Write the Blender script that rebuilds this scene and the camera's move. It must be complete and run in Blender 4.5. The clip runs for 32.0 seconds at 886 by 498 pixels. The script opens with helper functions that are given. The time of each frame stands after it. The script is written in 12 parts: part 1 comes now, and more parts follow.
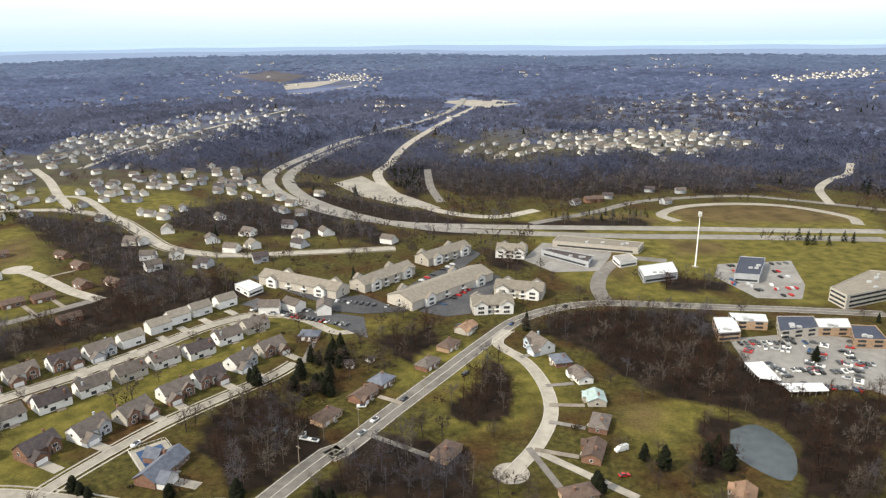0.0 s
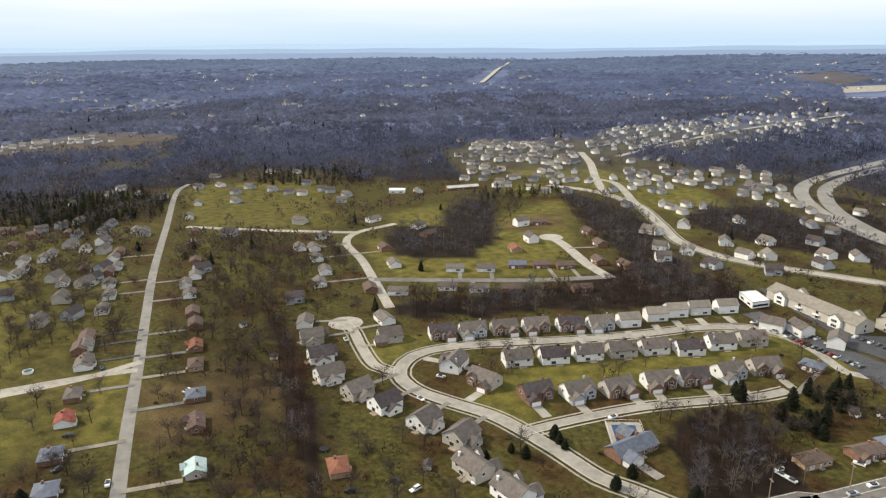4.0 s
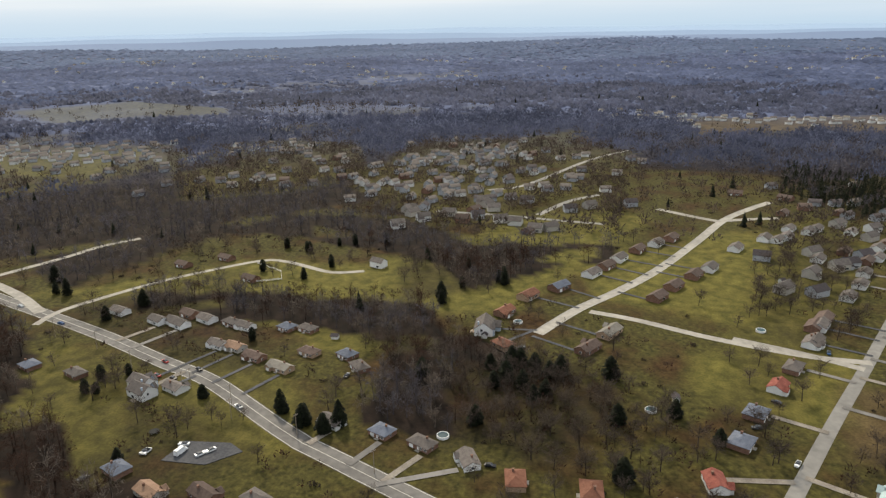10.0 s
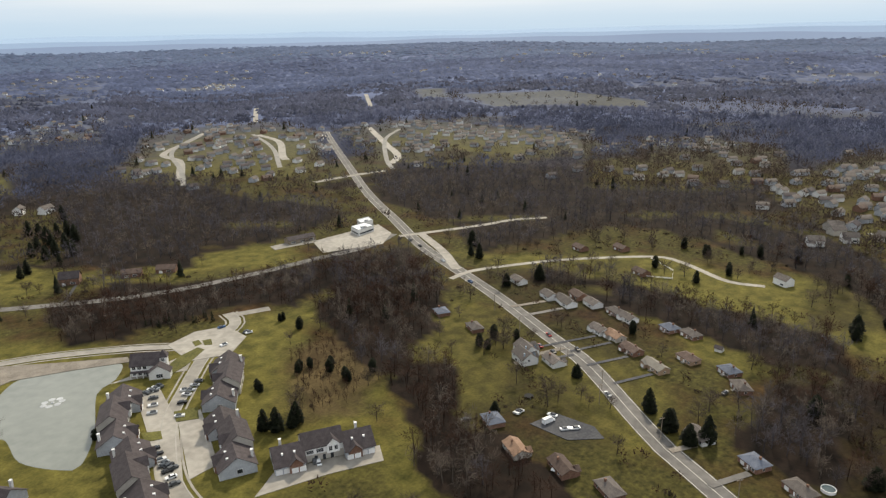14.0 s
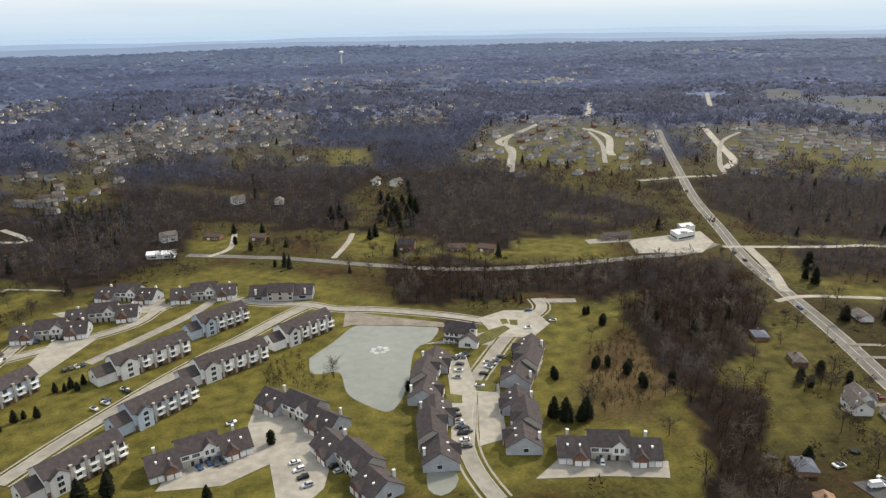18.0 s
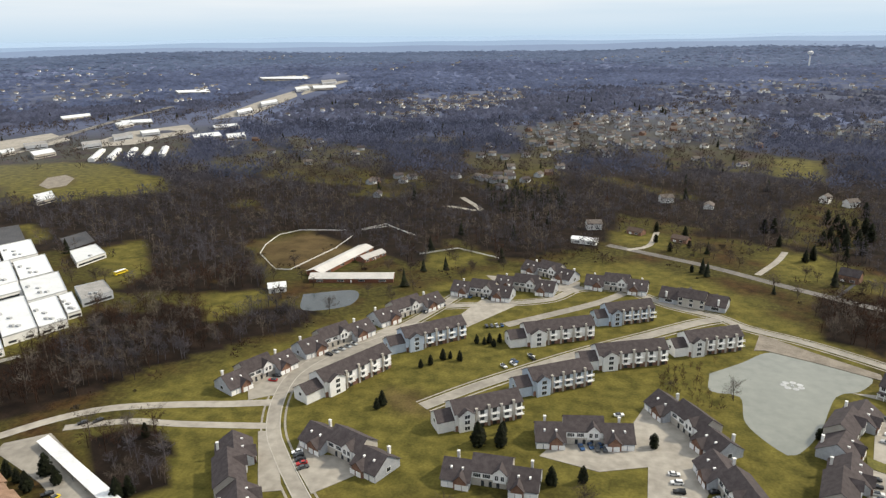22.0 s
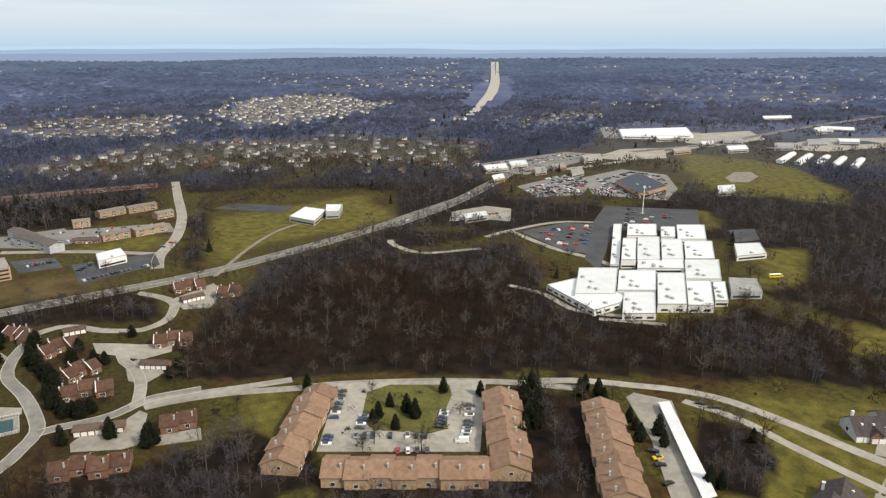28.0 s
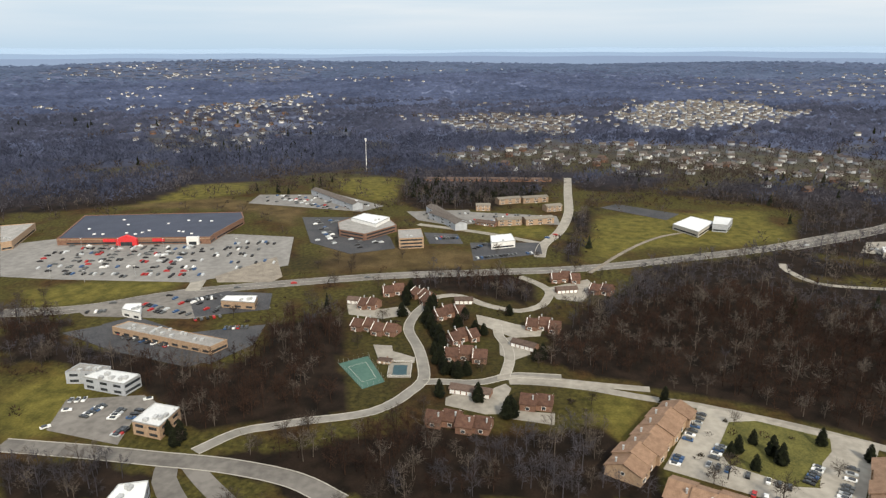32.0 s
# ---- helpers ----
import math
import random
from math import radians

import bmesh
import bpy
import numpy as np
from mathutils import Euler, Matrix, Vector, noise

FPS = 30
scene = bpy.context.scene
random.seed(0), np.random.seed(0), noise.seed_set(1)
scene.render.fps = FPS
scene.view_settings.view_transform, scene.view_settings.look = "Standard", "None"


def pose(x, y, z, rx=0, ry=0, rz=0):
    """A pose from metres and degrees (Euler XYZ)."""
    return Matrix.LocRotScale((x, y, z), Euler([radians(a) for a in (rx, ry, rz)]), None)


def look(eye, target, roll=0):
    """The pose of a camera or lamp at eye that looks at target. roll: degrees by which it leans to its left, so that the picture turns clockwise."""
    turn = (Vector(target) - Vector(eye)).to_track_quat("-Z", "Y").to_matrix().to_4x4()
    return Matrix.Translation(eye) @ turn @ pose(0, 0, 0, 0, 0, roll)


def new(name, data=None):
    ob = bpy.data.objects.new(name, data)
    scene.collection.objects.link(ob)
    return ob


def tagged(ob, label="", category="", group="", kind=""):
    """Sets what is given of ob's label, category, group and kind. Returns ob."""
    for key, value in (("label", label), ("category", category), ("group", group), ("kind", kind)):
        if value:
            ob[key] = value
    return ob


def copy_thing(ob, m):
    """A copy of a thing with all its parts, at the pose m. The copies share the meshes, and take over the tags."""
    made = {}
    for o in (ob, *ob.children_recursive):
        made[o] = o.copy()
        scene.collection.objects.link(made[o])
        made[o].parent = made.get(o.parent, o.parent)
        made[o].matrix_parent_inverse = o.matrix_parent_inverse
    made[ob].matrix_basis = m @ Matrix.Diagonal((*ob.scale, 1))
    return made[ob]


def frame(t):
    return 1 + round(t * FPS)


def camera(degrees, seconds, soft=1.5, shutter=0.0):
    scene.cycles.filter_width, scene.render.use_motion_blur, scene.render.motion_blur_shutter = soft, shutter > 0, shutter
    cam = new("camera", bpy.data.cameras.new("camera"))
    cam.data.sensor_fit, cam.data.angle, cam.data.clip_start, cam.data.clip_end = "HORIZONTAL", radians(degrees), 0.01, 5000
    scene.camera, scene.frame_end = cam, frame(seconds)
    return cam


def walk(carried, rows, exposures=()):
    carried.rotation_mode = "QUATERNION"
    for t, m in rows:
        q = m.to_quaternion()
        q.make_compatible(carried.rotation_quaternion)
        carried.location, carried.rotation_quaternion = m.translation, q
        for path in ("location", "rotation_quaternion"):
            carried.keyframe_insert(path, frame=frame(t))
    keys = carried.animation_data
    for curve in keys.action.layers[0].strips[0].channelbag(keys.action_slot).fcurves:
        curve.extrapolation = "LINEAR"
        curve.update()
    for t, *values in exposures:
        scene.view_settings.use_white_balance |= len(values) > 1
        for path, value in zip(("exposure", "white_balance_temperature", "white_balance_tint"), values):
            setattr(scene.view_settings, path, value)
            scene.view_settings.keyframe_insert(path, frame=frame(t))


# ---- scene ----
# The camera hangs in one place, 168 m up, and pans round.
cam = camera(64.36, 32.0, soft=1.3)
TURNS = (
    (0, 0.00, -16.50, -0.44),
    (0.5, 3.77, -16.51, -0.55),
    (1, 7.63, -16.52, -0.61),
    (1.5, 13.51, -16.46, -0.56),
    (2, 19.44, -16.38, -0.53),
    (2.5, 25.44, -16.31, -0.49),
    (3, 31.18, -16.31, -0.44),
    (3.5, 36.48, -16.30, -0.42),
    (4, 41.48, -16.35, -0.49),
    (4.5, 46.89, -16.46, -0.51),
    (6.5, 65.08, -16.77, -0.65),
    (7, 70.00, -16.86, -0.77),
    (7.5, 74.73, -16.90, -0.75),
    (8, 79.37, -16.96, -0.87),
    (8.5, 84.12, -17.09, -0.90),
    (9, 91.11, -17.30, -0.84),
    (9.5, 95.83, -17.39, -0.93),
    (10, 100.53, -17.43, -0.97),
    (10.5, 106.69, -17.45, -1.04),
    (11, 111.04, -17.47, -1.07),
    (11.5, 115.13, -17.45, -1.13),
    (12, 119.20, -17.45, -1.20),
    (12.5, 122.79, -17.43, -1.19),
    (13, 126.36, -17.41, -1.09),
    (13.5, 129.85, -17.38, -1.19),
    (14, 133.30, -17.36, -1.19),
    (14.5, 136.83, -17.33, -1.17),
    (16.5, 148.90, -17.29, -1.28),
    (17, 151.82, -17.30, -1.13),
    (17.5, 155.06, -17.23, -1.10),
    (18, 159.56, -17.24, -1.07),
    (18.5, 163.68, -17.24, -0.97),
    (19, 167.93, -17.22, -0.91),
    (19.5, 171.68, -17.19, -0.94),
    (20, 175.74, -17.18, -0.93),
    (20.5, 179.62, -17.10, -0.88),
    (21, 186.59, -16.98, -0.80),
    (21.5, 190.36, -16.95, -0.75),
    (22, 194.13, -16.88, -0.76),
    (22.5, 198.05, -16.86, -0.75),
    (23, 201.99, -16.83, -0.74),
    (23.5, 205.73, -16.78, -0.73),
    (24, 209.88, -16.75, -0.68),
    (24.5, 214.78, -16.68, -0.70),
    (25, 219.68, -16.62, -0.61),
    (25.5, 224.31, -16.55, -0.59),
    (27.5, 242.35, -16.34, -0.15),
    (28, 246.37, -16.30, -0.06),
    (28.5, 250.03, -16.27, -0.09),
    (29, 254.10, -16.22, -0.11),
    (29.5, 258.24, -16.16, -0.12),
    (30, 262.40, -16.11, -0.11),
    (30.5, 267.30, -16.08, -0.13),
    (31, 270.72, -16.07, -0.14),
    (31.5, 274.14, -16.06, -0.08),
    (32, 277.60, -16.00, -0.13),
)


def heading(yaw, pitch, roll):
    """Pose of the hovering camera from its compass turn, tilt and lean in degrees."""
    a, b = radians(yaw), radians(pitch)
    way = Vector((-math.sin(a) * math.cos(b), math.cos(a) * math.cos(b), math.sin(b)))
    return look((0, 0, 168), Vector((0, 0, 168)) + way * 100, roll)


walk(cam, [(t, heading(yaw, pitch, roll)) for t, yaw, pitch, roll in TURNS],
     exposures=((0, 0.26), (4, 0.1), (9, -0.12), (14, -0.12), (20, -0.06), (25, -0.12), (28, -0.16), (32, -0.14)))

# ---- light: thin bright overcast, the sun behind it ----
SUN_AZ, SUN_EL = 118.0, 40.0
world = bpy.data.worlds.new("sky")
scene.world = world
world.use_nodes = True
wn, wl = world.node_tree.nodes, world.node_tree.links
wn.clear()
sky = wn.new("ShaderNodeTexSky")
sky.sky_type, sky.sun_disc = "NISHITA", False
sky.sun_elevation, sky.sun_rotation = radians(SUN_EL), radians(-SUN_AZ)
sky.air_density, sky.dust_density, sky.ozone_density = 1.0, 3.0, 1.0
coord = wn.new("ShaderNodeTexCoord")
cloud = wn.new("ShaderNodeTexNoise")
cloud.inputs["Scale"].default_value, cloud.inputs["Detail"].default_value = 1.6, 7.0
stretch = wn.new("ShaderNodeMapping")
stretch.inputs["Scale"].default_value = (1.0, 1.0, 14.0)
wl.new(coord.outputs["Generated"], stretch.inputs["Vector"])
wl.new(stretch.outputs["Vector"], cloud.inputs["Vector"])
ramp = wn.new("ShaderNodeValToRGB")
ramp.color_ramp.elements[0].position, ramp.color_ramp.elements[1].position = 0.34, 0.6
ramp.color_ramp.elements[0].color, ramp.color_ramp.elements[1].color = (11.0, 12.6, 13.9, 1), (15.2, 15.2, 15.0, 1)
wl.new(cloud.outputs["Fac"], ramp.inputs["Fac"])
rise = wn.new("ShaderNodeSeparateXYZ")
wl.new(coord.outputs["Generated"], rise.inputs["Vector"])
low = wn.new("ShaderNodeMapRange")
low.inputs["From Min"].default_value, low.inputs["From Max"].default_value = -0.004, 0.07
wl.new(rise.outputs["Z"], low.inputs["Value"])
rim = wn.new("ShaderNodeMix")
rim.data_type = "RGBA"
rim.inputs[6].default_value = (8.6, 11.2, 13.6, 1)
wl.new(low.outputs["Result"], rim.inputs["Factor"])
wl.new(ramp.outputs["Color"], rim.inputs[7])
veil = wn.new("ShaderNodeMix")
veil.data_type = "RGBA"
veil.inputs["Factor"].default_value = 0.85
wl.new(sky.outputs["Color"], veil.inputs[6])
wl.new(rim.outputs[2], veil.inputs[7])
back = wn.new("ShaderNodeBackground")
back.inputs["Strength"].default_value = 0.078
wl.new(veil.outputs[2], back.inputs["Color"])
wout = wn.new("ShaderNodeOutputWorld")
wl.new(back.outputs["Background"], wout.inputs["Surface"])

sun_data = bpy.data.lights.new("sun", "SUN")
sun_data.energy, sun_data.angle, sun_data.color = 4.3, radians(5), (1.0, 0.89, 0.7)
sun = new("sun", sun_data)
sa, se = radians(SUN_AZ), radians(SUN_EL)
sun.matrix_world = look(Vector((-math.sin(sa) * math.cos(se), math.cos(sa) * math.cos(se), math.sin(se))) * 500, (0, 0, 0))


# ---- materials ----
def mat(name, a, b, scale=0.5, rough=0.85, fine=6.0, bump=0.0, metal=0.0, spread=0.12, island=False, spec=0.3, soft=0.0):
    """Two tones of a surface mixed by a broad and a fine grain; every object or piece a little lighter or darker."""
    m = bpy.data.materials.new(name)
    m.use_nodes = True
    n, l = m.node_tree.nodes, m.node_tree.links
    p = n["Principled BSDF"]
    p.inputs["Roughness"].default_value, p.inputs["Metallic"].default_value = rough, metal
    p.inputs["Specular IOR Level"].default_value = spec
    geo = n.new("ShaderNodeNewGeometry")
    big, small = n.new("ShaderNodeTexNoise"), n.new("ShaderNodeTexNoise")
    big.inputs["Scale"].default_value, small.inputs["Scale"].default_value = scale, scale * fine
    big.inputs["Detail"].default_value, small.inputs["Detail"].default_value = 4.0, 3.0
    for t in (big, small):
        l.new(geo.outputs["Position"], t.inputs["Vector"])
    both = n.new("ShaderNodeMath")
    both.operation = "MULTIPLY_ADD"
    both.inputs[1].default_value = 0.5
    l.new(small.outputs["Fac"], both.inputs[0])
    half = n.new("ShaderNodeMath")
    half.operation = "MULTIPLY"
    half.inputs[1].default_value = 0.5
    l.new(big.outputs["Fac"], half.inputs[0])
    l.new(half.outputs[0], both.inputs[2])
    r = n.new("ShaderNodeValToRGB")
    r.color_ramp.elements[0].position, r.color_ramp.elements[1].position = 0.38, 0.62
    r.color_ramp.elements[0].color, r.color_ramp.elements[1].color = (*a, 1), (*b, 1)
    l.new(both.outputs[0], r.inputs["Fac"])
    vary = n.new("ShaderNodeMapRange")
    vary.inputs["To Min"].default_value, vary.inputs["To Max"].default_value = 1 - spread, 1 + spread
    if island:
        l.new(geo.outputs["Random Per Island"], vary.inputs["Value"])
    else:
        l.new(n.new("ShaderNodeObjectInfo").outputs["Random"], vary.inputs["Value"])
    hsv = n.new("ShaderNodeHueSaturation")
    l.new(r.outputs["Color"], hsv.inputs["Color"])
    l.new(vary.outputs["Result"], hsv.inputs["Value"])
    l.new(hsv.outputs["Color"], p.inputs["Base Color"])
    if bump:
        bp = n.new("ShaderNodeBump")
        bp.inputs["Strength"].default_value, bp.inputs["Distance"].default_value = 1.0, bump
        l.new(both.outputs[0], bp.inputs["Height"])
        l.new(bp.outputs["Normal"], p.inputs["Normal"])
    if soft:
        up = n.new("ShaderNodeMix")
        up.data_type = "VECTOR"
        up.inputs["Factor"].default_value = soft
        l.new(geo.outputs["Normal"], up.inputs[4])
        up.inputs[5].default_value = (0, 0, 1)
        l.new(up.outputs[1], p.inputs["Normal"])
        thin = n.new("ShaderNodeBsdfTranslucent")
        l.new(hsv.outputs["Color"], thin.inputs["Color"])
        half_way = n.new("ShaderNodeMixShader")
        half_way.inputs["Fac"].default_value = 0.45
        l.new(p.outputs["BSDF"], half_way.inputs[1])
        l.new(thin.outputs["BSDF"], half_way.inputs[2])
        l.new(half_way.outputs["Shader"], n["Material Output"].inputs["Surface"])
    return m


BARK = mat("bark", (0.034, 0.026, 0.021), (0.088, 0.068, 0.056), 0.05, 0.95, 8, island=True, spread=0.3, soft=0.3)
BARK_PALE = mat("pale_bark", (0.07, 0.056, 0.047), (0.15, 0.126, 0.108), 0.1, 0.9, 8, island=True, spread=0.3, soft=0.3)
BARK_RED = mat("russet_twigs", (0.0175, 0.0088, 0.0062), (0.058, 0.031, 0.0208), 0.03, 0.95, 8, island=True, spread=0.35, soft=0.3)
# haze is put into these four twig colours, bluer the farther out they stand
BARK_DUSK_HAZE = mat("grey_violet_hazed_twigs", (0.036, 0.033, 0.04), (0.098, 0.09, 0.105), 0.012, 0.95, 8, island=True, spread=0.28, soft=0.4)
BARK_MID_HAZE = mat("mid_hazed_twigs", (0.046, 0.054, 0.092), (0.106, 0.119, 0.192), 0.006, 0.95, 6, island=True, spread=0.18, soft=0.75)
BARK_FAR_HAZE = mat("far_hazed_twigs", (0.068, 0.09, 0.172), (0.132, 0.166, 0.29), 0.0045, 0.95, 6, island=True, spread=0.14, soft=0.85)
BARK_DISTANT_HAZE = mat("distant_hazed_twigs", (0.1, 0.14, 0.24), (0.156, 0.205, 0.33), 0.003, 0.95, 6, island=True, spread=0.1, soft=0.9)
NEEDLE = mat("needles", (0.006, 0.009, 0.004), (0.018, 0.022, 0.008), 0.3, 0.9, 8, island=True, spread=0.4, soft=0.4)
SHRUB = mat("shrub_leaves", (0.025, 0.02, 0.016), (0.075, 0.06, 0.038), 0.4, 0.9, 8, island=True, spread=0.4, soft=0.3)
CONCRETE = mat("concrete", (0.22, 0.203, 0.178), (0.33, 0.308, 0.27), 0.05, 0.85, 5)
ASPHALT = mat("asphalt", (0.115, 0.107, 0.1), (0.19, 0.178, 0.165), 0.05, 0.9, 5)
DARK_ASPHALT = mat("fresh_asphalt", (0.035, 0.037, 0.045), (0.075, 0.075, 0.08), 0.06, 0.85, 14, bump=0.01)
STORE_LOT = mat("weathered_lot", (0.15, 0.145, 0.14), (0.22, 0.213, 0.205), 0.04, 0.9, 5)
WORN = mat("worn_carriageway", (0.165, 0.157, 0.145), (0.255, 0.243, 0.223), 0.04, 0.85, 5)
LAWN = mat("mown_grass", (0.06, 0.06, 0.014), (0.13, 0.12, 0.03), 0.15, 0.95, 8)
GRAVEL = mat("gravel", (0.15, 0.13, 0.11), (0.27, 0.24, 0.2), 0.15, 0.95, 14, bump=0.03)
PAINT = mat("road_paint", (0.42, 0.4, 0.35), (0.55, 0.53, 0.47), 0.5, 0.7)
KERB = mat("kerb_stone", (0.3, 0.285, 0.255), (0.38, 0.36, 0.325), 0.2, 0.85)


def ground_material():
    """Dormant lawns, wood floor, bare soil and painted far haze, mixed by the cover stored on the ground's vertices."""
    m = bpy.data.materials.new("winter_ground")
    m.use_nodes = True
    n, l = m.node_tree.nodes, m.node_tree.links
    p = n["Principled BSDF"]
    p.inputs["Roughness"].default_value, p.inputs["Specular IOR Level"].default_value = 0.95, 0.1
    geo = n.new("ShaderNodeNewGeometry")
    cov = n.new("ShaderNodeAttribute")
    cov.attribute_name = "cover"
    sep = n.new("ShaderNodeSeparateColor")
    l.new(cov.outputs["Color"], sep.inputs["Color"])

    def grain(scale, detail, lo, hi, c0, c1):
        t = n.new("ShaderNodeTexNoise")
        t.inputs["Scale"].default_value, t.inputs["Detail"].default_value = scale, detail
        l.new(geo.outputs["Position"], t.inputs["Vector"])
        r = n.new("ShaderNodeValToRGB")
        r.color_ramp.elements[0].position, r.color_ramp.elements[1].position = lo, hi
        r.color_ramp.elements[0].color, r.color_ramp.elements[1].color = (*c0, 1), (*c1, 1)
        l.new(t.outputs["Fac"], r.inputs["Fac"])
        return r.outputs["Color"]

    def mixed(fac, a, b, blend="MIX"):
        x = n.new("ShaderNodeMix")
        x.data_type, x.blend_type = "RGBA", blend
        if isinstance(fac, float):
            x.inputs["Factor"].default_value = fac
        else:
            l.new(fac, x.inputs["Factor"])
        l.new(a, x.inputs[6])
        l.new(b, x.inputs[7])
        return x.outputs[2]

    lawn = mixed(grain(0.03, 8, 0.46, 0.66, (0, 0, 0), (1, 1, 1)), grain(0.35, 6, 0.35, 0.7, (0.03, 0.028, 0.009), (0.082, 0.072, 0.02)), grain(0.2, 6, 0.35, 0.7, (0.026, 0.015, 0.006), (0.07, 0.041, 0.016)))
    lush = grain(0.12, 7, 0.35, 0.68, (0.066, 0.062, 0.015), (0.155, 0.136, 0.033))
    soil = grain(0.05, 8, 0.35, 0.65, (0.052, 0.036, 0.017), (0.112, 0.08, 0.038))
    # leaf-litter brown, darkened towards black to hold the shade under the trees
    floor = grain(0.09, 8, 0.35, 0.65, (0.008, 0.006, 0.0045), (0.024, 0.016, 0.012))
    # blue-grey tone that stands in for haze over the distant ground
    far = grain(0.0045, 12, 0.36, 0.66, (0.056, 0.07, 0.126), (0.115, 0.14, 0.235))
    c = mixed(sep.outputs["Green"], lawn, lush)
    c = mixed(sep.outputs["Blue"], c, soil)
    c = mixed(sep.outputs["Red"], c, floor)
    c = mixed(1.0, c, grain(0.8, 6, 0.32, 0.68, (0.8, 0.79, 0.77), (1.18, 1.17, 1.15)), "MULTIPLY")
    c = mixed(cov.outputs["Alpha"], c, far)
    l.new(c, p.inputs["Base Color"])
    return m


GROUND = ground_material()


# ---- mesh helpers ----
def link(name, verts, faces, material, parent=None, label="", smooth=False):
    me = bpy.data.meshes.new(name)
    me.from_pydata([tuple(v) for v in verts], [], [tuple(f) for f in faces])
    me.materials.append(material)
    if smooth:
        me.polygons.foreach_set("use_smooth", [True] * len(me.polygons))
    ob = new(name, me)
    if parent:
        ob.parent = parent
    if label:
        tagged(ob, label)
    return ob


def link_tris(name, v, f, material, parent=None):
    """A big mesh from arrays of corners and triangles."""
    used, f = np.unique(np.asarray(f), return_inverse=True)
    v, f = np.asarray(v)[used], f.reshape(-1, 3)
    me = bpy.data.meshes.new(name)
    me.vertices.add(len(v))
    me.vertices.foreach_set("co", np.asarray(v, np.float32).ravel())
    me.loops.add(len(f) * 3)
    me.loops.foreach_set("vertex_index", np.asarray(f, np.int32).ravel())
    me.polygons.add(len(f))
    me.polygons.foreach_set("loop_start", np.arange(0, len(f) * 3, 3, dtype=np.int32))
    me.materials.append(material)
    me.update(calc_edges=True)
    ob = new(name, me)
    if parent:
        ob.parent = parent
    return ob


